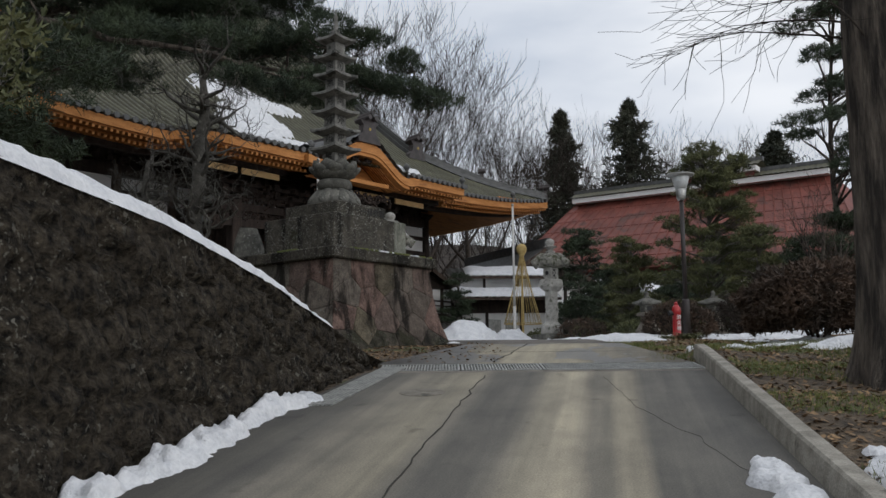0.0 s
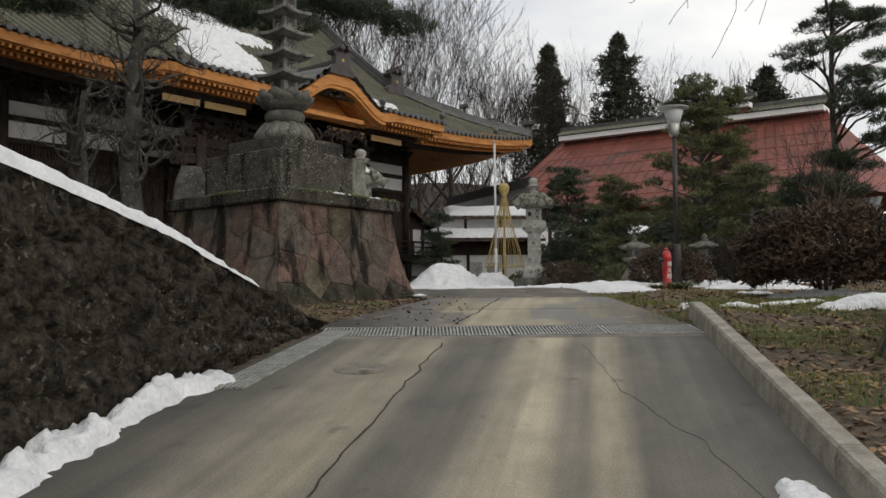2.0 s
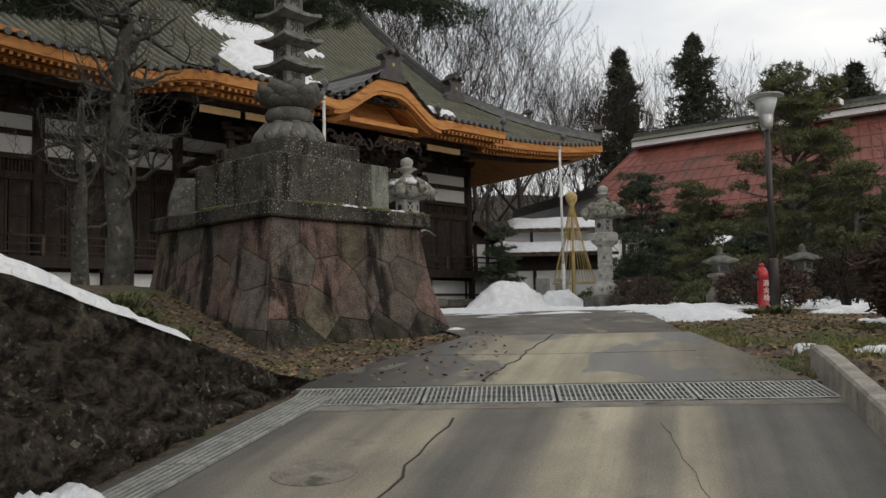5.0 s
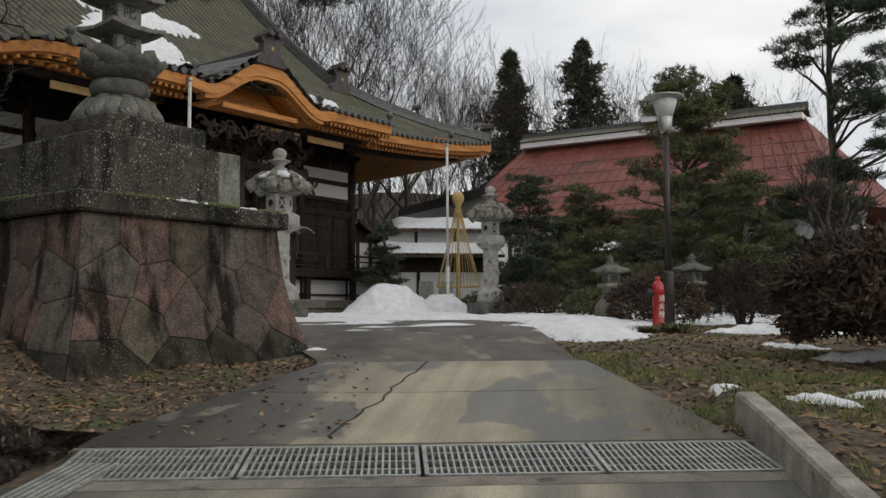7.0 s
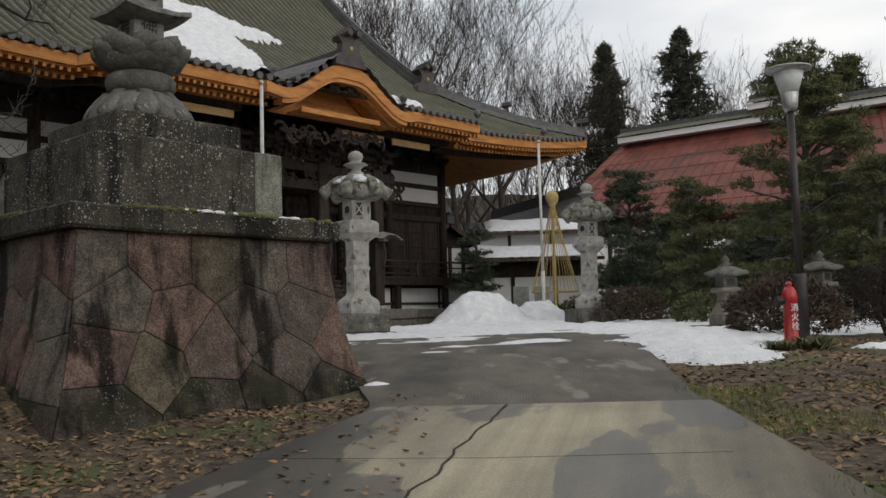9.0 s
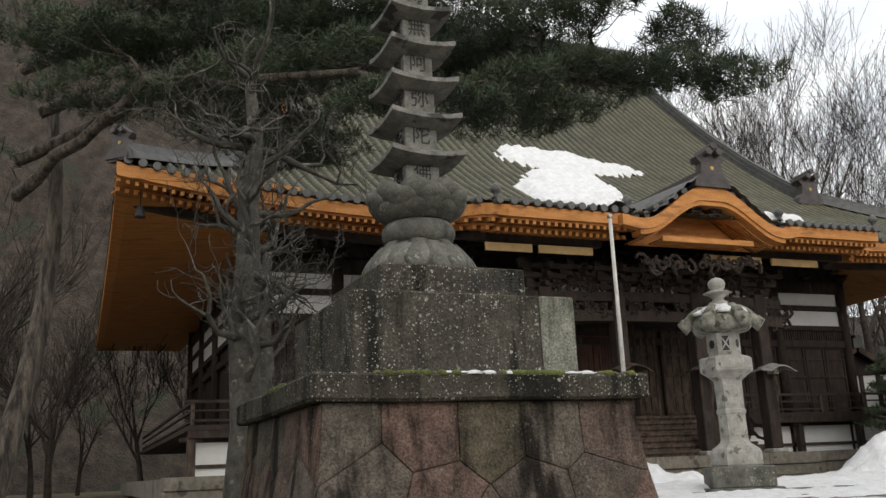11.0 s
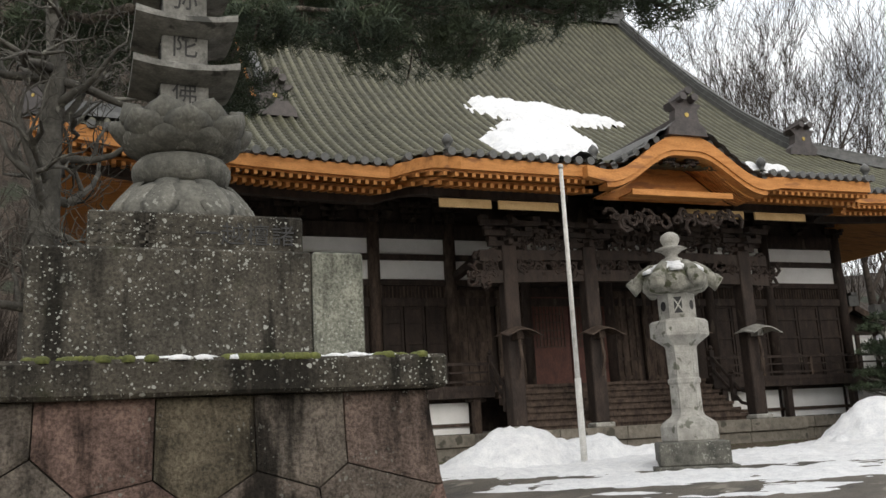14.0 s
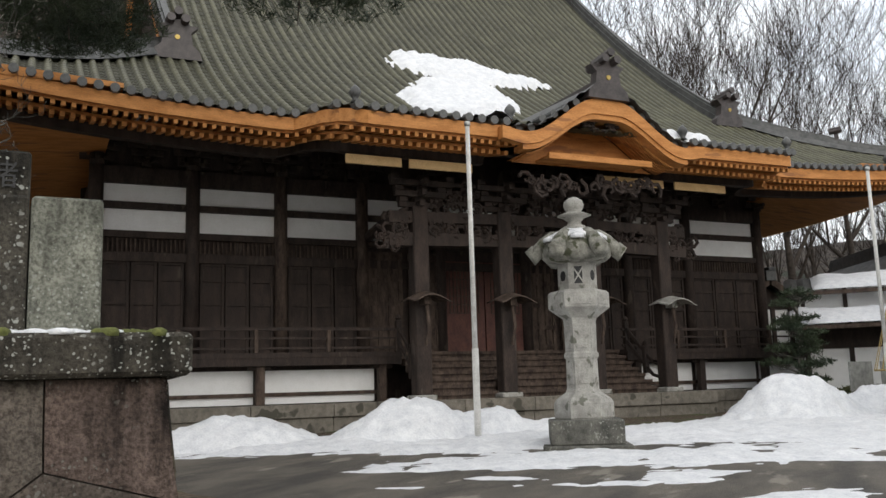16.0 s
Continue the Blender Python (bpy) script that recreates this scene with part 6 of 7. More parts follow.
slope_snow(LM, -0.3, 4.5, (-1.1, 2.4), (0.75, 2.93), 1, "snow lying on the lower eaves")
slope_snow(LM, 0.4, 4.5, (0.3, 3.5), (2.4, 4.08), 2, "snow lying on the upper eaves")
back2 = tiled_gable("storehouse", pose(-0.6, 47.5, 2.3, 0, 0, 40), 7.0, 2.6, 3.3, 4.5, "grey-roofed storehouse with white gable edge behind the hall")

# ---- trees and shrubs ----


class Wood:
    """Gathers tapered branches as one mesh."""

    def __init__(self, seed, thin=0.004):
        self.v, self.f, self.rng, self.tips, self.thin = [], [], random.Random(seed), [], thin
        self.fb, self.thick = [], 1e9

    def limb(self, pts, radii, seg):
        base = len(self.v)
        f_ = self.fb if radii[0] > self.thick else self.f
        side = None
        for i, p in enumerate(pts):
            ax = (pts[min(i + 1, len(pts) - 1)] - pts[max(i - 1, 0)]).normalized()
            if side is None:
                side = ax.cross(Vector((0, 0, 1)) if abs(ax.z) < 0.9 else Vector((1, 0, 0))).normalized()
            else:
                side = (side - ax * side.dot(ax)).normalized()
            up = ax.cross(side)
            for k in range(seg):
                a = 2 * math.pi * k / seg
                self.v.append(p + side * (radii[i] * math.cos(a)) + up * (radii[i] * math.sin(a)))
        for i in range(len(pts) - 1):
            for k in range(seg):
                a, b = base + i * seg + k, base + i * seg + (k + 1) % seg
                f_.append((a, b, b + seg, a + seg))

    def grow(self, p, d, length, r, level, spread=0.6, up=0.25, kids=4, bend=0.25, ratio=0.62, seg0=8):
        rng = self.rng
        n = 5 if level > 1 else 4
        pts, radii = [p.copy()], [r]
        d = d.normalized()
        for i in range(n):
            d = (d + Vector((rng.uniform(-1, 1), rng.uniform(-1, 1), rng.uniform(-0.6, 1) * 1.0)) * bend * 0.5 + Vector((0, 0, up * 0.2))).normalized()
            p = p + d * (length / n)
            pts.append(p.copy())
            radii.append(max(self.thin, r * (1 - 0.75 * (i + 1) / n)))
        self.limb(pts, radii, max(3, seg0 if level >= 3 else (5 if level == 2 else 3)))
        if level == 0:
            self.tips.append((pts[-1], d))
            return
        for k in range(kids):
            t = rng.uniform(0.3, 1.0) if k else 1.0
            i = min(n, max(1, int(t * n)))
            nd = (d + Vector((rng.uniform(-1, 1), rng.uniform(-1, 1), rng.uniform(-0.5, 1))).normalized() * spread * 1.6).normalized()
            self.grow(pts[i], nd, length * ratio * rng.uniform(0.75, 1.2), max(self.thin, radii[i] * 0.72), level - 1, spread, up, kids, bend, ratio)

    def build(self, name, m, parent, label=""):
        if self.fb:
            used = sorted({i for q in self.fb for i in q})
            at = {k: i for i, k in enumerate(used)}
            raw("trunk", [self.v[k] for k in used], [tuple(at[i] for i in q) for q in self.fb], m, parent, "", True)
            used = sorted({i for q in self.f for i in q})
            at = {k: i for i, k in enumerate(used)}
            return raw(name, [self.v[k] for k in used], [tuple(at[i] for i in q) for q in self.f], m, parent, label, True)
        return raw(name, self.v, self.f, m, parent, label, True)


def bare_tree(seed, h, r, levels=4, spread=0.45, kids=4, up=0.5, m=None, thin=0.012):
    t = thing("bare_tree", Matrix(), "leafless winter tree with fine grey twigs", "tree", "bare woodland trees")
    w = Wood(seed, thin)
    w.thick = r * 0.5
    w.grow(Vector((0, 0, -0.3)), Vector((0, 0, 1)), h * 0.36, r, levels, spread, up, kids, 0.16, 0.68)
    w.build("crown", m or M_TWIG, t)
    return t


def needles(cl, rng, per, size, width=0.012):
    """Tufts of needles at many points: thin blades fanned round each point."""
    v, f = [], []
    for c, d in cl:
        for k in range(per):
            a = Vector((rng.gauss(0, 1), rng.gauss(0, 1), rng.gauss(0.25, 0.8))).normalized()
            a = (a + d * 0.6).normalized()
            o = c + Vector((rng.uniform(-1, 1), rng.uniform(-1, 1), rng.uniform(-1, 1))) * size * 0.35
            e = o + a * size * rng.uniform(0.7, 1.2)
            s = a.cross(Vector((rng.gauss(0, 1), rng.gauss(0, 1), rng.gauss(0, 1)))).normalized() * width
            b = len(v)
            v += [o - s, o + s, e + s * 0.4, e - s * 0.4]
            f.append((b, b + 1, b + 2, b + 3))
    return v, f


def pad(rng, c, rx, ry, rz, n):
    """Points in a flat cloud of foliage, with ragged edge and gaps."""
    out = []
    ph = rng.uniform(0, 6)
    for i in range(n):
        a, r = rng.uniform(0, 6.283), math.sqrt(rng.random())
        r *= 1 + 0.22 * math.sin(3 * a + ph) + 0.12 * math.sin(7 * a + 2 * ph)
        out.append((Vector((c[0] + rx * r * math.cos(a), c[1] + ry * r * math.sin(a), c[2] + rz * rng.uniform(-0.5, 1) * max(0.15, 1 - r * r))), Vector((0.4 * math.cos(a), 0.4 * math.sin(a), 0.6))))
    return out


def pine(name, m, h, lean, pads, seed, label, group="", per=9, size=0.3, width=0.02, mt=None, r=0.16, density=1.0, bark=None, boughs=()):
    """A pine: bent trunk, limbs to each cloud of needles."""
    t = thing(name, m, label, "tree", group)
    w = Wood(seed)
    rng = w.rng
    pts = [Vector((lean * math.sin(q * 2.2) * h * 0.25 + lean * q * h * 0.3, 0.1 * h * math.sin(q * 3), h * q)) for q in np.linspace(-0.04, 1, 9)]
    w.limb(pts, [r * (1 - 0.75 * q) for q in np.linspace(0, 1, 9)], 9)
    cl = []
    nodes = []
    for bough in boughs:
        bp = [Vector(p) for p in bough]
        fine_ = []
        for p, q in zip(bp, bp[1:]):
            for k in range(6):
                fine_.append(p.lerp(q, k / 6) + Vector((rng.uniform(-0.1, 0.1), rng.uniform(-0.1, 0.1), rng.uniform(-0.1, 0.1))))
        w.limb(fine_, [max(0.02, r * 0.55 * (1 - k / len(fine_))) for k in range(len(fine_))], 6)
        nodes += fine_
    for (x, y, z, rx, ry, rz, n) in pads:
        q = min(0.98, max(0.12, z / h - 0.06))
        k = q * 8
        p0 = pts[int(k)].lerp(pts[min(8, int(k) + 1)], k - int(k))
        c = Vector((x, y, z))
        if nodes:
            p0 = min(nodes, key=lambda o: (o - c).length)
        mid = p0.lerp(c, 0.5) + Vector((rng.uniform(-0.2, 0.2), rng.uniform(-0.2, 0.2), rng.uniform(-0.1, 0.25)))
        w.limb([p0, mid, c - Vector((0, 0, rz * 0.5))], [r * 0.18, r * 0.12, r * 0.06] if nodes else [r * 0.35, r * 0.24, r * 0.1], 5)
        for _ in range(5):
            e = c + Vector((rng.uniform(-rx, rx) * 0.8, rng.uniform(-ry, ry) * 0.8, rng.uniform(-0.3, 0.3) * rz))
            w.limb([mid, mid.lerp(e, 0.5) + Vector((0, 0, -0.1)), e], [r * 0.07, r * 0.05, 0.006], 4)
        cl += pad(rng, c, rx, ry, rz, int(n * density))
    w.build("trunk", bark or M_BARK, t)
    v, f = needles(cl, rng, per, size, width)
    raw("needles", v, f, mt or M_PINE, t, "dense dark needles" if mt is None else "")
    return t


def cedar(name, m, h, w_, seed, mt, label, group):
    t = thing(name, m, label, "tree", group)
    w = Wood(seed)
    rng = w.rng
    w.limb([Vector((0, 0, -0.5)), Vector((0, 0, h * 0.6)), Vector((0, 0, h))], [h * 0.018, h * 0.01, 0.03], 7)
    cl = []
    lay = int(h * 1.5)
    for i in range(lay):
        q = 0.12 + 0.87 * i / lay
        rad = w_ * 1.75 * (1.0 - q) * rng.uniform(0.5, 1.15) + 0.06
        for k in range(6):
            a = rng.uniform(0, 6.283)
            rr = rad * rng.uniform(0.6, 1.1)
            tip = Vector((rr * math.cos(a), rr * math.sin(a), h * q - 0.18 * rr))
            w.limb([Vector((0, 0, h * q)), tip * 0.5 + Vector((0, 0, h * q * 0.5 + 0.1)), tip], [0.06, 0.04, 0.015], 3)
            for s in np.linspace(0.25, 1.0, 6):
                c = Vector((0, 0, h * q)).lerp(tip, s)
                for _ in range(3):
                    j = min(0.28, 0.04 + 0.2 * rad)
                    cl.append((c + Vector((rng.gauss(0, j), rng.gauss(0, j), rng.gauss(-0.1, j))), Vector((0.4 * math.cos(a), 0.4 * math.sin(a), -0.2))))
    w.build("trunk", M_BARK, t)
    v, f = needles(cl, rng, 5, 0.55, 0.07)
    raw("foliage", v, f, mt, t)
    return t


def shrub(name, x, y, z, rx, ry, h, seed, mt, label, n=900, per=3, size=0.09, width=0.018, stems=9, group="", dome=1.0):
    t = thing(name, pose(x, y, z), label, "shrub", group)
    w = Wood(seed)
    rng = w.rng
    cl = []
    for i in range(stems):
        a = rng.uniform(0, 6.283)
        e = Vector((rx * 0.7 * math.cos(a), ry * 0.7 * math.sin(a), h * rng.uniform(0.55, 0.9)))
        w.limb([Vector((0.08 * math.cos(a), 0.08 * math.sin(a), -0.1)), e * 0.5 + Vector((0, 0, -0.05 * h)), e], [0.03, 0.02, 0.008], 4)
        for _ in range(10):
            q = e + Vector((rng.uniform(-0.5, 0.5) * rx, rng.uniform(-0.5, 0.5) * ry, rng.uniform(-0.2, 0.15) * h))
            w.limb([e * rng.uniform(0.5, 0.9), (e + q) * 0.5, q], [0.01, 0.007, 0.003], 3)
    for i in range(n):
        a, ph = rng.uniform(0, 6.283), math.acos(rng.uniform(-0.6, 1))
        r = (0.82 + 0.18 * rng.random()) * (1 + 0.08 * math.sin(4 * a + seed) + 0.06 * math.sin(9 * ph + 3 * a))
        d_ = Vector((math.sin(ph) * math.cos(a), math.sin(ph) * math.sin(a), math.cos(ph)))
        cl.append((Vector((rx * r * d_.x, ry * r * d_.y, h * (0.42 + 0.58 * r * d_.z * dome))), d_))
    w.build("woody_base", M_TWIG, t)
    v, f = needles(cl, rng, per, size, width)
    raw("foliage", v, f, mt, t)
    return t


# the great trunk beside the kerb, with low drooping twigs
big = thing("roadside_tree", pose(4.3, 8.35, 1.25), "massive furrowed bare tree growing beside the kerb", "tree")
vs, fs = [], []
for k in range(46):
    z = -0.3 + 11.3 * (k / 45) ** 1.25
    rr = 0.37 + 0.17 * math.exp(-max(z, 0) * 2.4) - 0.012 * z
    for i in range(96):
        a = 2 * math.pi * i / 96
        fur = abs(noise.noise((math.cos(a) * 6.5, math.sin(a) * 6.5, z * 0.7)))
        q = rr * (1 + 0.16 * math.exp(-max(z, 0) * 2.6) * math.sin(5 * a + 1)) + 0.08 * min(0.45, fur) - 0.018
        vs.append((q * math.cos(a) - 0.015 * z, q * math.sin(a), z))
for k in range(45):
    for i in range(96):
        j = (i + 1) % 96
        fs.append((k * 96 + i, k * 96 + j, (k + 1) * 96 + j, (k + 1) * 96 + i))
raw("trunk", vs, fs, M_BARK, big, "deeply furrowed dark bark", True)
w = Wood(21, 0.0028)
for i in range(24):
    a = math.radians(w.rng.uniform(130, 235))
    z = w.rng.uniform(3.3, 5.8)
    pts = [Vector((0.32 * math.cos(a), 0.32 * math.sin(a), z))]
    d_ = Vector((math.cos(a), math.sin(a), w.rng.uniform(0.2, 0.6)))
    L_ = w.rng.uniform(0.8, 1.8)
    for k in range(7):
        d_ = (d_ + Vector((w.rng.gauss(0, 0.08), w.rng.gauss(0, 0.08), -0.05 + w.rng.gauss(0, 0.07)))).normalized()
        pts.append(pts[-1] + d_ * L_ / 7)
    w.limb(pts, [0.013, 0.011, 0.0095, 0.008, 0.0065, 0.005, 0.004, 0.003], 4)
    for k in range(2, 8):
        for _ in range(2):
            nd = (d_ + Vector((w.rng.gauss(0, 0.5), w.rng.gauss(0, 0.5), w.rng.gauss(-0.1, 0.5)))).normalized()
            w.grow(pts[k], nd, w.rng.uniform(0.25, 0.7), 0.005, 1, 0.4, -0.1, 2, 0.3, 0.6)
for a0, z in ((20, 6.5), (300, 7.0), (80, 7.5)):
    a = math.radians(a0)
    w.grow(Vector((0, 0, z)), Vector((math.cos(a), math.sin(a), 0.9)), 2.6, 0.1, 3, 0.5, 0.1, 3, 0.3, 0.66)
w.build("twig_spray", M_TWIG, big, "drooping bare twigs")

# pruned bare tree behind the retaining wall
pr = thing("pruned_tree", pose(-4.55, 16.3, 2.55), "pale grey pruned ornamental tree with crooked bare branches", "tree")
w = Wood(9)
w.thick = 0.1
tr = [Vector(p) for p in ((0, 0, -0.3), (0.05, 0, 0.7), (-0.06, 0.05, 1.6), (0.04, 0.0, 2.4), (0.0, 0.05, 3.1), (0.12, 0.02, 3.8), (0.02, 0, 4.6))]
w.limb(tr, [0.23, 0.175, 0.155, 0.135, 0.115, 0.09, 0.05], 9)
for i in range(26):
    q = w.rng.uniform(1.4, 6.0)
    p = tr[int(q)].lerp(tr[min(6, int(q) + 1)], q - int(q))
    a = w.rng.uniform(0, 6.283)
    w.grow(p, Vector((math.cos(a), math.sin(a), w.rng.uniform(-0.15, 0.35))), w.rng.uniform(0.7, 1.3), 0.05, 3, 0.85, 0.02, 3, 1.1, 0.6, 6)
w.build("crown", M_BARKMID, pr)
pr2 = copy_thing(pr, pose(-6.3, 18.8, 2.5, 0, 0, 130))
pr2.scale = (0.8, 0.8, 0.75)

# overhanging pine in front of the hall
rp = random.Random(31)
PX, PY_ = -12.6, 19.2
BOUGHS = [[(0.3, 0, 6.2), (3.5, 1.0, 7.6), (7.0, 2.2, 6.8), (10.5, 2.8, 6.2), (12.4, 2.9, 5.9)], [(0.3, 0.2, 7.2), (3.2, 3.0, 8.2), (6.5, 4.2, 8.6)], [(0.2, 0, 5.6), (4.0, -0.6, 6.6), (8.2, 0.2, 5.9), (9.6, 0.8, 5.6)], [(0.2, 0, 8.0), (4.5, 1.6, 9.0), (9.0, 2.0, 8.6)]]
pads = []
for i in range(46):
    x, y, z = rp.uniform(-10.5, -2.2), rp.uniform(18.2, 24.0), rp.uniform(8.7, 12.5)
    pads.append((x - PX, y - PY_, z - 2.4, rp.uniform(0.7, 1.3), rp.uniform(0.7, 1.3), rp.uniform(0.25, 0.45), 190))
for x, y, z in ((-2.4, 21.6, 8.7), (-1.6, 22.0, 8.6), (-0.9, 21.8, 8.4), (-0.2, 22.1, 8.2), (-1.9, 21.0, 9.4), (-1.0, 22.4, 9.3), (-3.0, 20.4, 8.2), (-3.6, 20.0, 7.8), (-4.6, 19.2, 7.9), (-2.8, 21.4, 8.0)):
    pads.append((x - PX, y - PY_, z - 2.4, rp.uniform(0.5, 0.85), rp.uniform(0.5, 0.85), 0.28, 150))
for i in range(26):
    pads.append((rp.uniform(-7.6, -3.4) - PX, rp.uniform(20, 23) - PY_, rp.uniform(9.4, 12.2) - 2.4, rp.uniform(0.6, 1.1), rp.uniform(0.6, 1.1), rp.uniform(0.25, 0.4), 170))
pine("old_pine", pose(PX, PY_, 2.4), 10.4, -0.02, pads, 31, "tall old pine with spreading dark needle clouds", "", 10, 0.17, 0.008, r=0.24, density=1.25, boughs=BOUGHS)
pads = []
for i in range(40):
    x, y, z = rp.uniform(-10.5, -5.4), rp.uniform(9.5, 13.4), rp.uniform(4.6, 9.2)
    pads.append((x + 9.6, y - 13.6, z - 2.8, rp.uniform(0.6, 1.2), rp.uniform(0.6, 1.2), rp.uniform(0.25, 0.45), 170))
pine("slope_pine", pose(-9.6, 13.6, 2.8), 8.8, 0.05, pads, 33, "dark pine rising behind the retaining wall", "", 10, 0.17, 0.008, r=0.2)
# broad-leaved evergreen at the wall top
ev = thing("evergreen_tree", pose(-5.3, 8.6, 3.0), "leafy evergreen with pale crooked stems above the wall", "tree")
w = Wood(15)
for i in range(6):
    a = w.rng.uniform(0, 6.283)
    w.grow(Vector((0, 0, -0.2)), Vector((0.6 * math.cos(a), 0.6 * math.sin(a), 1)), 1.3, 0.05, 3, 0.5, 0.3, 3, 0.5, 0.66)
w.build("stem", M_BARKLT, ev)
cl = [(p + Vector((w.rng.gauss(0, 0.1), w.rng.gauss(0, 0.1), w.rng.gauss(0, 0.1))), d_) for p, d_ in w.tips for _ in range(7)]
v, f = needles(cl, w.rng, 4, 0.09, 0.022)
raw("foliage", v, f, M_CLIP, ev)

# garden pines and clipped trees in front of the red roof
rg = random.Random(77)


def clipped_tree(x, y, z, h, w_, seed, label, mt):
    r_ = random.Random(seed)
    pads_ = []
    for i in range(int(h * w_ * 10.5)):
        q = r_.uniform(0.18, 1.0)
        a = r_.uniform(0, 6.283)
        rr = w_ * (1.0 - 0.55 * q) * r_.uniform(0.3, 1.0)
        pads_.append((rr * math.cos(a), rr * math.sin(a), h * q, r_.uniform(0.22, 0.5), r_.uniform(0.22, 0.5), r_.uniform(0.12, 0.22), 42))
    return pine("clipped_pine", pose(x, y, z), h, 0.05, pads_, seed, label, "garden pines", 7, 0.11, 0.013, mt, 0.11, bark=M_BARKLT)


clipped_tree(8.7, 28.8, 2.2, 6.3, 2.1, 41, "tall clipped evergreen with tiered foliage behind the lamp", M_CLIP)
clipped_tree(10.2, 29.8, 2.2, 3.4, 1.5, 42, "clipped evergreen with dense tiered foliage", M_CLIP)
clipped_tree(6.6, 31.5, 2.2, 3.7, 1.25, 43, "low tiered garden pine beside the lanterns", M_CLIP)
clipped_tree(9.5, 26.8, 2.2, 3.4, 1.3, 44, "rounded clipped garden evergreen", M_CLIP)
clipped_tree(6.1, 39.5, 2.2, 5.2, 1.5, 45, "dark garden pine behind the lantern", M_PINE)
clipped_tree(8.2, 42.5, 2.2, 4.0, 2.0, 46, "dark garden pine with snow behind it", M_PINE)
clipped_tree(7.6, 37.2, 2.2, 2.6, 1.3, 47, "small tiered garden pine among shrubs", M_CLIP)
clipped_tree(13.2, 34.0, 2.2, 3.6, 1.9, 48, "dark evergreen at the garden's edge", M_PINE)
clipped_tree(0.6, 40.0, 2.2, 3.4, 0.8, 49, "slim tiered pine beside the hall", M_PINE)
clipped_tree(11.0, 33.0, 2.2, 2.6, 1.7, 50, "low wide garden evergreen", M_CLIP)
clipped_tree(10.5, 39.0, 2.2, 3.8, 2.2, 55, "dark garden evergreen before the house", M_CLIP)
clipped_tree(13.0, 40.0, 2.2, 5.0, 2.2, 56, "tall garden evergreen before the house", M_PINE)
clipped_tree(5.2, 34.6, 2.2, 2.4, 1.3, 57, "low dark pine behind the lantern", M_PINE)
clipped_tree(9.0, 34.5, 2.2, 2.4, 1.9, 54, "low dark garden evergreen", M_PINE)
pine("roadside_pine", pose(14.0, 30.2, 2.3), 11.5, -0.02, [(rg.uniform(-1.5, 1.5), rg.uniform(-1.5, 1.5), rg.uniform(2.4, 11.4), rg.uniform(0.45, 0.85), rg.uniform(0.45, 0.85), 0.25, 110) for _ in range(42)], 60, "dark tall pine beside the garden", "", 8, 0.18, 0.012)
w = Wood(70)
cut = thing("bare_garden_tree", pose(11.3, 26.5, 2.2), "bare dark garden tree with crooked limbs", "tree")
for a in (0.4, 1.6, 2.9, 4.2, 5.3):
    w.grow(Vector((0, 0, 1.5)), Vector((0.8 * math.cos(a), 0.8 * math.sin(a), 1)), 1.7, 0.075, 3, 0.6, 0.25, 4, 0.6, 0.62)
w.limb([Vector((0, 0, -0.2)), Vector((0, 0, 1.7))], [0.14, 0.1], 9)
w.build("trunk", M_BARK, cut)

# shrubs
shrub("round_shrub", 6.9, 20.7, 2.12, 0.62, 0.62, 1.0, 3, M_TWIG, "round clipped leafless shrub", 1500, 3, 0.1, 0.006)
shrub("spreading_shrub", 5.95, 14.3, 1.95, 1.15, 1.1, 1.15, 4, M_RUST, "broad bronze-leaved shrub on the bank", 6500, 3, 0.09, 0.016)
shrub("spreading_shrub", 5.4, 20.7, 2.08, 0.85, 0.7, 0.85, 5, M_RUST, "rust-brown shrub held by a bamboo rail", 1500, 3, 0.08, 0.014)
for i, (x, y, r) in enumerate(((4.8, 31.5, 0.9), (6.2, 29.0, 0.7), (5.6, 33.6, 1.0), (9.0, 24.6, 0.7), (7.3, 32.0, 0.9), (1.9, 41.2, 0.6), (3.2, 40.4, 0.7), (4.4, 38.6, 0.9), (10.8, 25.0, 0.9), (12.6, 24.0, 1.1), (11.0, 18.5, 1.2), (13.5, 19.5, 1.4))):
    shrub("clipped_shrub", x, y, 2.18, r, r, r * 1.05, 90 + i, M_RUST if i % 3 == 0 else M_CLIP, "low clipped garden shrub", 700, 3, 0.09, 0.02, 5, "clipped garden shrubs")
# strappy plant at the hydrant's foot
for x, y, s in ((5.0, 18.45, 1.0), (4.65, 18.5, 0.7), (-3.4, 12.6, 1.0), (-2.9, 12.9, 1.2), (-2.45, 12.75, 0.9), (-3.2, 13.3, 1.2)):
    v, f = [], []
    for i in range(150):
        a, l_ = rg.uniform(0, 6.283), rg.uniform(0.25, 0.5) * s
        o = Vector((rg.gauss(0, 0.09), rg.gauss(0, 0.09), 0))
        prev = None
        for t in (0, 0.35, 0.7, 1.0):
            p = o + Vector((l_ * t * math.cos(a), l_ * t * math.sin(a), l_ * (1.1 * t - 0.95 * t * t)))
            s_ = Vector((-math.sin(a), math.cos(a), 0)) * 0.011 * (1.05 - t)
            b = len(v)
            v += [p - s_, p + s_]
            if prev is not None:
                f.append((prev, prev + 1, b + 1, b))
            prev = b
    tagged(raw("strap_leaf_plant", v, f, M_CLIP), "low tuft of dark strap-shaped leaves", "plant").matrix_world = pose(x, y, ground_z(x, y) - 0.02)

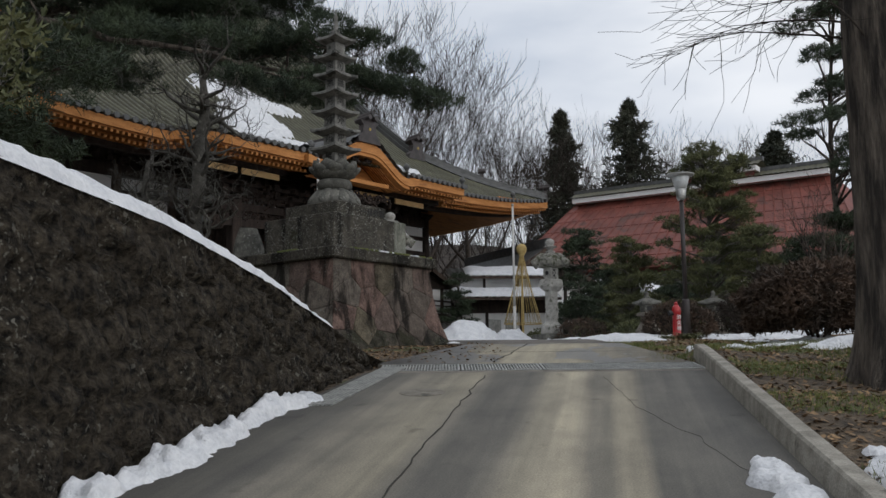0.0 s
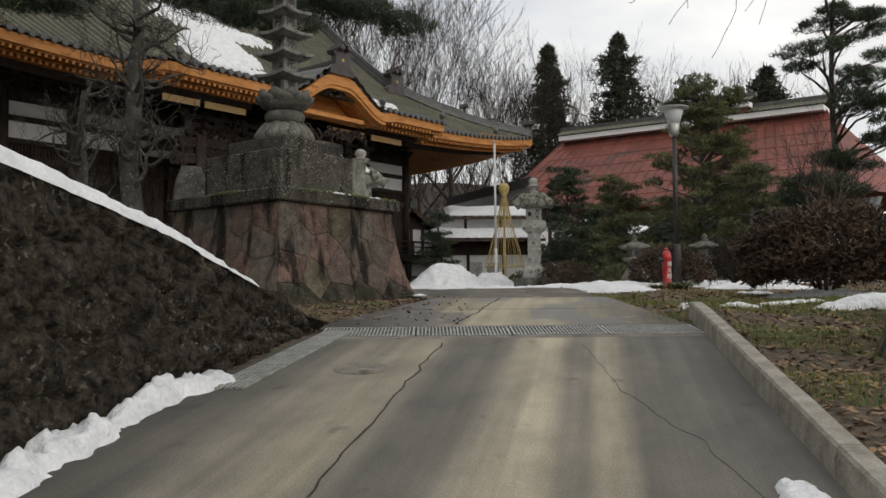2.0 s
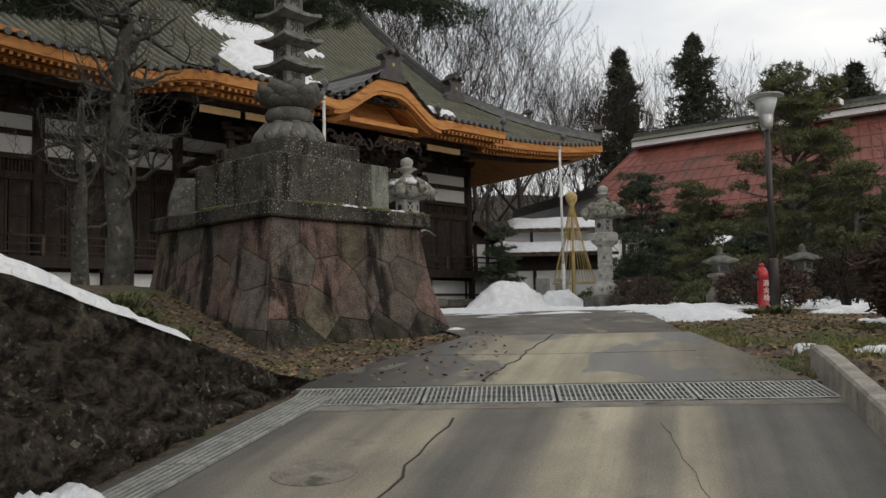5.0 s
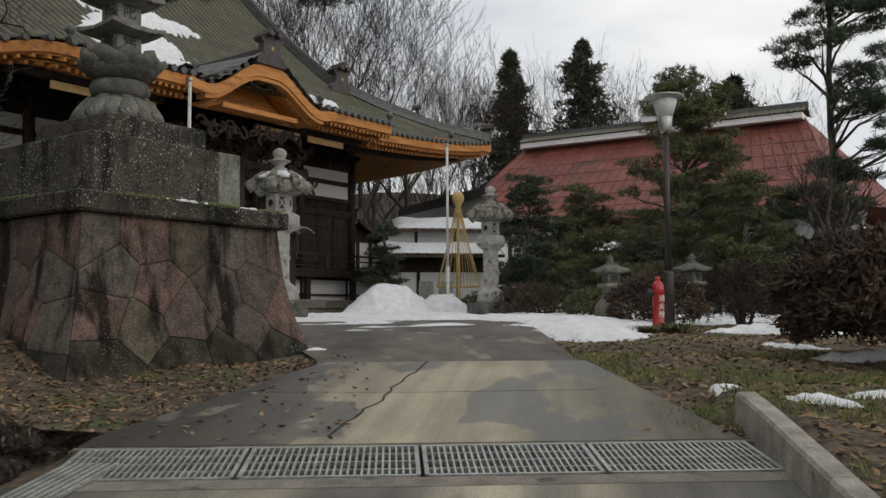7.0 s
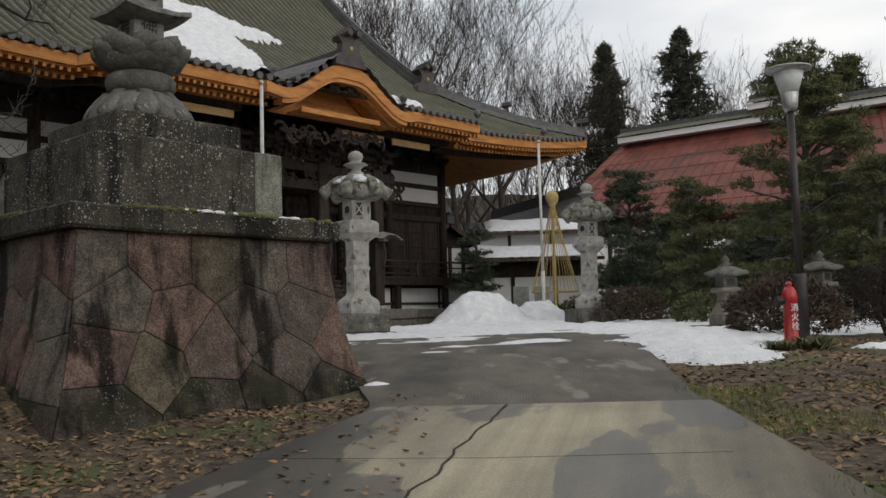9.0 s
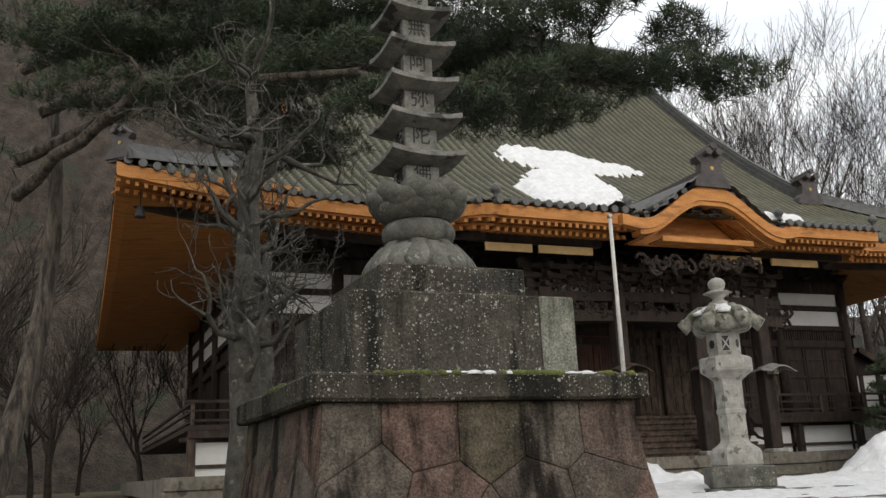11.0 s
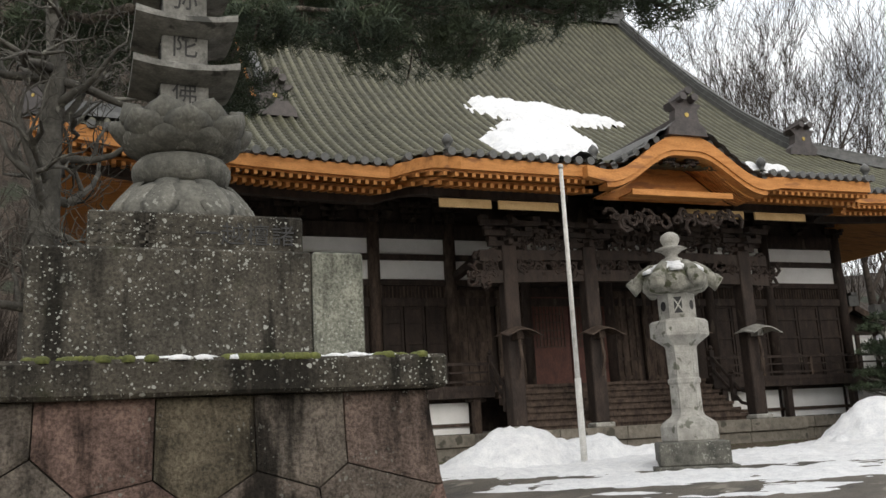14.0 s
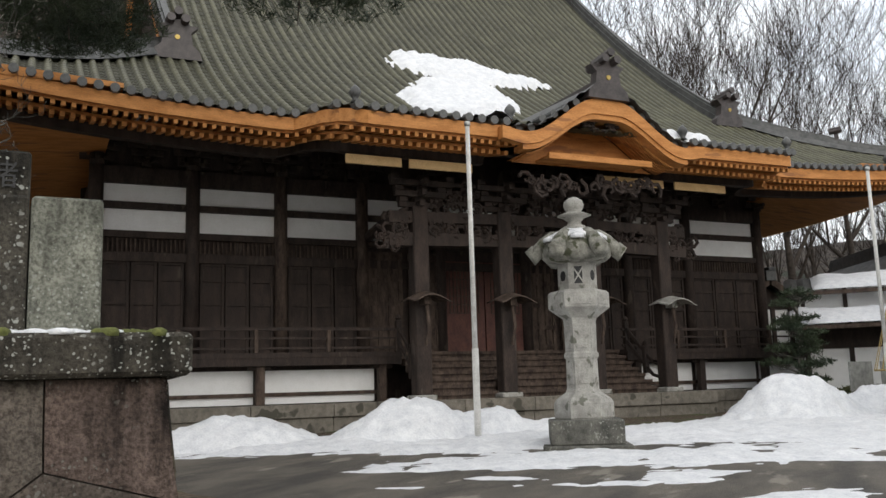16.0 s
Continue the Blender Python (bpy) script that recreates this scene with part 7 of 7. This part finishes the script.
# far trees: cedars, bare woodland, wooded hill
cedar("cedar", pose(13.6, 100.0, 3.0), 28.0, 7.2, 51, M_CEDAR, "tall narrow dark cedar above the roofs", "cedars")
cedar("cedar", pose(21.0, 98.0, 3.0), 28.6, 10.4, 52, M_CEDAR, "tall broad dark cedar above the roofs", "cedars")
cedar("cedar", pose(34.6, 91.0, 3.0), 23.0, 9.0, 53, M_CEDAR, "dark pine-like conifer above the roofs", "cedars")
b0 = bare_tree(101, 25, 0.4, 5, 0.5, 4, 0.35, thin=0.009)
b0.matrix_world = pose(-3.2, 62.0, 6.0)
b1 = bare_tree(102, 22, 0.34, 5, 0.48, 4, 0.38, thin=0.009)
b1.matrix_world = pose(2.2, 74.0, 7.0, 0, 0, 80)
spots = [(-6.5, 65, 1.2), (-10, 70, 1.3), (-1.0, 68, 1.15), (-14, 64, 1.2), (6.5, 82, 0.85), (10, 92, 0.85), (16.5, 92, 0.9), (18, 105, 0.95), (25, 95, 0.9), (28, 99, 0.9), (4.5, 95, 1.0), (-4.0, 78, 1.3), (31, 92, 0.8), (38, 94, 0.85), (-18, 72, 1.2), (-24, 66, 1.2), (-0.5, 86, 1.2), (-8, 60, 1.05), (9.0, 100, 0.95), (14.5, 104, 0.9), (23, 102, 0.9), (34, 100, 0.85), (-12, 58, 1.1), (-16, 60, 1.2), (-5, 70, 1.25), (12, 108, 1.0), (27, 108, 0.9), (40, 104, 0.8)]
for i, (x, y, s) in enumerate(spots):
    c = copy_thing(b0 if i % 2 else b1, pose(x, y, ground_z(x, y) + (2.0 if x < 4 else 0.0), 0, 0, 47 * i))
    s *= 1.33 if x > 3 else 1.0
    c.scale = (s, s, s)
bn = bare_tree(103, 10, 0.13, 4, 0.5, 4, 0.3)
bn.matrix_world = pose(-30.5, 27.0, 2.6)
dk = cedar("conifer", pose(-40.0, 29.0, 3.0), 15.0, 4.0, 57, M_PINE, "dark conifer on the slope beyond the hall", "slope conifers")
for x, y, s_ in ((-52, 30, 1.4), (-48, 26, 1.5)):
    c = copy_thing(dk, pose(x, y, ground_z(x, y), 0, 0, x * 7))
    c.scale = (s_, s_, s_)
rw = random.Random(61)
for i, (x, y, s) in enumerate([(14.5, 26, 0.7), (16, 22, 0.8), (13.5, 17.5, 0.6)] + [(rw.uniform(-46, -29), rw.uniform(18, 58), rw.uniform(1.0, 1.7)) for _ in range(34)]):
    c = copy_thing(bn, pose(x, y, ground_z(x, y), 0, 0, 61 * i))
    c.scale = (s, s, s)
hv, hf = [], []
HN, HM = 90, 14
for j in range(HM + 1):
    for i in range(HN + 1):
        a = math.radians(-32 + 175 * i / HN + 50)
        r = 62 + 9.0 * j
        x, y = 0 + r * math.cos(a), 14 + r * math.sin(a)
        left = smoothstep(80, 118, math.degrees(a))
        h = (8 + 9.0 * smoothstep(72, 88, math.degrees(a)) + 78 * smoothstep(112, 142, math.degrees(a))) * smoothstep(0.0, 6.0, j)
        hv.append((x, y, (2.0 if j else -4.0) + h + 1.5 * noise.noise((x * 0.06, y * 0.06, 2)) * j / 6))
for j in range(HM):
    for i in range(HN):
        q = j * (HN + 1) + i
        hf.append((q, q + 1, q + HN + 2, q + HN + 1))
tagged(raw("wooded_hill", hv, hf, M_HILL, smooth=True), "brown winter hillside behind the temple", "hill", kind="structure")
v, f = [], []
rh = random.Random(8)
for i in range(3200):
    k = rh.randrange(len(hv))
    p = Vector(hv[k]) + Vector((rh.uniform(-4, 4), rh.uniform(-4, 4), -0.5))
    hgt = rh.uniform(2.5, 7)
    for _ in range(7):
        a = Vector((rh.gauss(0, 0.35), rh.gauss(0, 0.35), 1)).normalized()
        s = Vector((rh.gauss(0, 1), rh.gauss(0, 1), 0)).normalized() * 0.045
        o = p + Vector((0, 0, hgt * rh.uniform(0, 0.4)))
        e = o + a * hgt * rh.uniform(0.4, 1)
        b = len(v)
        v += [o - s, o + s, e]
        f.append((b, b + 1, b + 2))
tagged(raw("hill_wood", v, f, M_TWIG), "thicket of bare trees on the hillside", "woodland", kind="stuff")

# ---- snow, leaves and grass ----


def snow(name, cells, step, base, label, seed=0, rough=0.05, m=None, edge=0.12, cone=0.0, ragged=0.55):
    """A snow sheet: ellipses (x, y, rx, ry, height, turn) summed into a height field with a ragged edge."""
    xs = [c[0] - max(c[2], c[3]) * 1.35 for c in cells] + [c[0] + max(c[2], c[3]) * 1.35 for c in cells]
    ys_ = [c[1] - max(c[2], c[3]) * 1.35 for c in cells] + [c[1] + max(c[2], c[3]) * 1.35 for c in cells]
    nx_, ny_ = int((max(xs) - min(xs)) / step) + 2, int((max(ys_) - min(ys_)) / step) + 2
    idx, v, f = {}, [], []
    for j in range(ny_):
        for i in range(nx_):
            x, y = min(xs) + i * step, min(ys_) + j * step
            h, inside = 0.0, -1.0
            n1 = noise.noise((x * 1.1, y * 1.1, seed)) * 0.35 + noise.noise((x * 3.3, y * 3.3, seed + 5)) * 0.22 + noise.noise((x * 8, y * 8, seed + 9)) * 0.1
            for cx, cy, rx, ry, hh, tn in cells:
                c_, s_ = math.cos(tn), math.sin(tn)
                dx, dy = (x - cx) * c_ + (y - cy) * s_, -(x - cx) * s_ + (y - cy) * c_
                q = 1 - math.sqrt((dx / rx) ** 2 + (dy / ry) ** 2) + n1 * ragged
                inside = max(inside, q)
                if q > 0:
                    h = max(h, hh * ((1 - cone) * (1 - (1 - min(1, q)) ** 2.2) + cone * smoothstep(-0.25, 1.0, q) * min(1.0, 0.25 + q)))
            if inside > -0.16:
                z = base(x, y)
                clod = 0.6 * max(0.0, 0.35 - noise.voronoi((x * 7, y * 7, seed))[0][0])
                lump = rough * (clod + noise.noise((x * 2.2, y * 2.2, seed + 3)) + 0.6 * noise.noise((x * 6, y * 6, seed + 4)) + 0.45 * noise.noise((x * 13, y * 13, seed + 6)) + 0.25 * noise.noise((x * 27, y * 27, seed + 7)))
                k = smoothstep(-0.02, edge, inside)
                idx[(i, j)] = len(v)
                v.append((x, y, z - 0.03 - 0.5 * max(0.0, -0.02 - inside) + (h * 1.0 + 0.03 + lump) * k))
    for (i, j), a in idx.items():
        b, c, d_ = idx.get((i + 1, j)), idx.get((i + 1, j + 1)), idx.get((i, j + 1))
        if b is not None and c is not None and d_ is not None:
            f.append((a, b, c, d_))
    return tagged(raw(name, v, f, m or M_SNOW, smooth=True), label, "snow", kind="stuff")


def flat(x, y):
    return ground_top(x, y) + (paved_drop(x, y) if y < 27.5 else 0)


# forecourt: broad trodden sheet, heaps before the hall, patches round the garden
snow("forecourt_snow", [(-6.6, 26.4, 3.6, 2.2, 0.14, 0.8), (-2.4, 27.6, 4.4, 2.6, 0.14, 0.7), (1.4, 32.0, 5.4, 3.6, 0.14, 0.87), (-0.6, 24.3, 3.8, 1.8, 0.08, 0.35), (3.4, 27.4, 3.8, 2.3, 0.08, 0.4), (7.0, 31.5, 4.6, 2.2, 0.12, 0.1), (-9.6, 23.6, 2.8, 1.6, 0.12, 0.87)], 0.13, flat, "broad sheet of trodden old snow before the hall", 1, 0.05)
snow("slush_patch", [(-3.2, 23.2, 2.6, 0.25, 0.03, 0.1), (-0.2, 21.6, 2.4, 0.3, 0.03, 0.25), (0.2, 18.9, 1.0, 0.22, 0.03, 0.2), (1.6, 20.6, 2.4, 0.28, 0.03, 0.55), (0.5, 18.1, 0.7, 0.14, 0.02, -0.1), (2.4, 23.0, 2.2, 0.3, 0.03, 0.7), (-6.0, 23.9, 1.6, 0.25, 0.03, -0.1), (1.5, 22.3, 1.9, 0.55, 0.03, 0.45), (3.1, 24.4, 2.0, 0.8, 0.03, 0.4), (0.6, 22.7, 2.8, 0.75, 0.03, 0.35), (2.2, 21.4, 1.9, 0.5, 0.03, 0.5), (-2.2, 21.9, 1.6, 0.3, 0.03, 0.1), (-1.6, 24.4, 2.6, 0.5, 0.04, 0.25), (-3.6, 22.4, 1.8, 0.22, 0.03, 0.05)], 0.07, flat, "thin streaks of slush on the forecourt", 21, 0.012, ragged=0.9)
snow("snow_heap", [(-5.3, 27.5, 2.2, 1.4, 0.78, 0.87), (-4.2, 28.6, 1.6, 1.1, 0.55, 0.8), (-3.4, 29.2, 1.2, 0.9, 0.3, 0.8)], 0.09, flat, "heap of shovelled snow before the steps", 2, 0.09, edge=0.5, cone=0.8, ragged=0.3)
snow("snow_heap", [(-7.8, 25.6, 2.2, 1.3, 0.6, 0.87)], 0.1, flat, "low heap of shovelled snow", 3, 0.07, edge=0.5, cone=0.8, ragged=0.3)
snow("snow_heap", [(0.9, 33.2, 2.2, 1.7, 1.0, 0.7), (2.5, 34.8, 1.8, 1.3, 0.7, 0.6)], 0.09, flat, "tall heap of shovelled snow by the hall", 4, 0.09, edge=0.5, cone=0.9, ragged=0.3)
snow("garden_snow", [(3.75, 18.2, 0.75, 1.5, 0.1, 0.1), (4.2, 20.8, 1.4, 1.8, 0.14, 0.2), (6.4, 22.6, 2.6, 1.1, 0.14, 0.1), (9.0, 21.4, 1.8, 0.7, 0.16, -0.3), (3.9, 23.8, 1.4, 1.6, 0.1, 0.4)], 0.09, flat, "patch of old snow among the garden lanterns", 5)
snow("bank_snow", [(6.4, 18.0, 1.1, 0.3, 0.12, -0.35), (5.6, 15.9, 0.5, 0.16, 0.06, -1.1), (5.9, 14.3, 0.9, 0.28, 0.1, -0.5)], 0.05, flat, "strips of snow on the bank", 6)
snow("verge_snow", [(3.75, 11.5, 0.28, 0.1, 0.05, -0.9), (3.45, 12.4, 0.16, 0.09, 0.04, 0.2), (4.4, 11.7, 0.45, 0.1, 0.05, 0.1), (5.1, 10.7, 0.8, 0.28, 0.13, -0.35)], 0.035, flat, "small snow patches on the grass verge", 7, 0.03)
snow("kerb_snow", [(2.62, 5.15, 0.2, 0.55, 0.09, -0.15), (2.75, 5.75, 0.16, 0.14, 0.05, -0.2), (2.75, 4.1, 0.4, 0.7, 0.1, 0.1)], 0.03, flat, "lumpy snow lying along the kerb", 8, 0.05, ragged=0.8)
snow("kerb_snow", [(2.12, 6.05, 0.12, 0.16, 0.07, -0.2), (2.06, 5.8, 0.17, 0.17, 0.1, 0.1), (2.04, 5.5, 0.15, 0.2, 0.09, -0.2), (1.93, 5.55, 0.12, 0.14, 0.07, 0.3), (1.98, 5.15, 0.2, 0.24, 0.12, -0.2), (1.9, 4.75, 0.2, 0.22, 0.11, 0.2), (1.85, 4.3, 0.24, 0.4, 0.13, -0.15)], 0.022, lambda x, y: road_z(y), "lumpy snow at the kerb foot", 9, 0.05, edge=0.3, ragged=0.8)
snow("snow_patch", [(-12.0, 20.2, 1.3, 0.7, 0.28, 0.5), (-10.6, 18.6, 0.9, 0.6, 0.07, 0.4)], 0.12, lambda x, y: ground_z(x, y), "old snow lying on the terrace beside the hall", 31, 0.06, edge=0.4, ragged=0.5)
snow("drain_snow", [(0.15, 15.6, 0.2, 0.14, 0.05, 0.3)], 0.03, flat, "scrap of snow at the corner of the base", 10, 0.02)
# along the foot of the retaining wall
cells = [(foot_x(y) + 0.03 + 0.05 * math.sin(y * 2.3), y, 0.19 + 0.05 * math.sin(y * 3.1), 0.3, 0.11 + 0.04 * math.sin(y * 5), -0.2) for y in np.arange(-3, 8.6, 0.25)]
snow("wall_foot_snow", cells, 0.028, lambda x, y: road_z(y), "lumpy ridge of snow along the wall's foot", 12, 0.12, edge=0.35, ragged=1.0)
# on top of the retaining wall
v, f = [], []
ys_ = list(np.arange(-14, 9.95, 0.09))
for y in ys_:
    zt = interp(y, WALL_Y, WALL_Z)
    x0 = foot_x(y) - 0.1 - 0.2 * (zt - road_z(y)) + 0.02
    wid = interp(y, (-14, 4, 7, 9, 9.9), (0.75, 0.6, 0.42, 0.26, 0.05))
    hh = interp(y, (-14, 4, 7, 9, 9.9), (0.2, 0.19, 0.15, 0.1, 0.02))
    for k in range(9):
        t = k / 8
        e = 0.03 * noise.noise((y * 3, k, 2)) + 0.02 * noise.noise((y * 9, k, 5))
        v.append((x0 + e * (1 - t) - wid * t, y, zt - 0.02 + (hh + e) * math.sin(min(1, t * 2.6) * 1.57) + 0.25 * wid * t * 0.6))
for j in range(len(ys_) - 1):
    for k in range(8):
        a = j * 9 + k
        f.append((a, a + 1, a + 10, a + 9))
tagged(raw("wall_top_snow", v, f, M_SNOW, smooth=True), "band of snow along the top of the retaining wall", "snow", kind="stuff")


# on the temple roof
def on_roof(cells, step, seed, label):
    idx, v_, f_ = {}, [], []
    u0, u1 = min(c[0] - c[2] for c in cells) - 0.4, max(c[0] + c[2] for c in cells) + 0.4
    y0, y1 = min(c[1] - c[3] for c in cells) - 0.4, max(c[1] + c[3] for c in cells) + 0.4
    for j in range(int((y1 - y0) / step)):
        for i in range(int((u1 - u0) / step)):
            u, y = u0 + i * step, y0 + j * step
            if y < front_y(u) - 0.15:
                continue
            n1 = 0.3 * noise.noise((u * 0.9, y * 0.9, seed)) + 0.2 * noise.noise((u * 2.6, y * 2.6, seed)) + 0.1 * noise.noise((u * 7, y * 7, seed))
            q = max(1 - math.sqrt((((u - c[0]) * math.cos(c[4]) + (y - c[1]) * math.sin(c[4])) / c[2]) ** 2 + ((-(u - c[0]) * math.sin(c[4]) + (y - c[1]) * math.cos(c[4])) / c[3]) ** 2) for c in cells) + n1 * 0.5
            if q > -0.03:
                lump = 0.1 * noise.noise((u * 2, y * 2, seed + 2)) + 0.09 * noise.noise((u * 5, y * 5, seed + 2)) + 0.04 * noise.noise((u * 11, y * 11, seed + 2))
                idx[(i, j)] = len(v_)
                v_.append((u, y, roof_z(u, max(y, front_y(u))) + 0.02 + (0.26 + lump) * smoothstep(-0.02, 0.22, q)))
    for (i, j), a in idx.items():
        b, c, d_ = idx.get((i + 1, j)), idx.get((i + 1, j + 1)), idx.get((i, j + 1))
        if b is not None and c is not None and d_ is not None:
            f_.append((a, b, c, d_))
    ob = tagged(raw("roof_snow", v_, f_, M_SNOW, smooth=True), label, "snow", kind="stuff")
    ob.matrix_world = TEMPLE
    return ob


on_roof([(-0.4, 0.9, 2.3, 1.0, -0.12), (0.9, 0.6, 2.3, 0.5, 0.0), (-1.0, -1.4, 1.7, 1.6, 0.3), (-2.4, -3.4, 1.2, 2.2, 0.2), (-3.3, -5.4, 1.0, 1.7, 0.1)], 0.09, 4, "thick snow patch sliding on the tiled roof")
on_roof([(3.1, -6.0, 1.1, 0.75, 0.2)], 0.07, 6, "small snow patch at the porch eave")

# fallen leaves and grass on the verges
rl = random.Random(14)


def litter(name, area, n, size, mt, label, upright=False):
    n = float(n)
    v_, f_ = [], []
    while n > 0:
        x, y = rl.uniform(area[0], area[1]), rl.uniform(area[2], area[3])
        if upright and noise.noise((x * 0.9, y * 0.9, 3)) < -0.05:
            n -= 0.5
            continue
        if foot_x(y) - 0.4 < x < kerb_x(y) + 0.2 and y < 11.2:
            n -= 0.3
            continue
        n -= 1
        z = ground_top(x, y)
        if paved_drop(x, y) > 0.03:
            if upright or rl.random() > 0.12:
                n -= 0.2
                continue
            z = road_z(y) + 0.01
        a, s = rl.uniform(0, 6.283), size * rl.uniform(0.6, 1.3)
        b = len(v_)
        if upright:
            h = s * rl.uniform(0.7, 1.6)
            v_ += [(x - 0.004 * math.cos(a), y - 0.004 * math.sin(a), z), (x + 0.004 * math.cos(a), y + 0.004 * math.sin(a), z), (x + rl.gauss(0, 0.4) * h, y + rl.gauss(0, 0.4) * h, z + h)]
            f_.append((b, b + 1, b + 2))
        else:
            t1, t2 = rl.uniform(-0.5, 0.5), rl.uniform(-0.5, 0.5)
            for px, py in ((-1, 0), (-0.2, -0.5), (1, 0), (-0.2, 0.5)):
                qx, qy = px * math.cos(a) - py * math.sin(a), px * math.sin(a) + py * math.cos(a)
                v_.append((x + s * qx, y + s * qy, z + 0.012 + s * (t1 * px + t2 * py)))
            f_.append((b, b + 1, b + 2, b + 3))
    return tagged(raw(name, v_, f_, mt), label, "ground cover", kind="stuff")


litter("leaf_litter", (-3.2, 0.8, 11.2, 14.8), 5200, 0.028, M_LEAF, "brown fallen leaves below the base")
litter("leaf_litter", (2.9, 8.6, 11.4, 20.0), 9000, 0.032, M_LEAF, "brown fallen leaves on the garden bank")
litter("leaf_litter", (2.4, 7.5, 3.0, 11.4), 9500, 0.032, M_LEAF, "brown fallen leaves under the tree")
litter("grass", (2.4, 8.0, 3.0, 15.0), 48000, 0.05, M_GRASS, "thin winter grass on the verge", True)
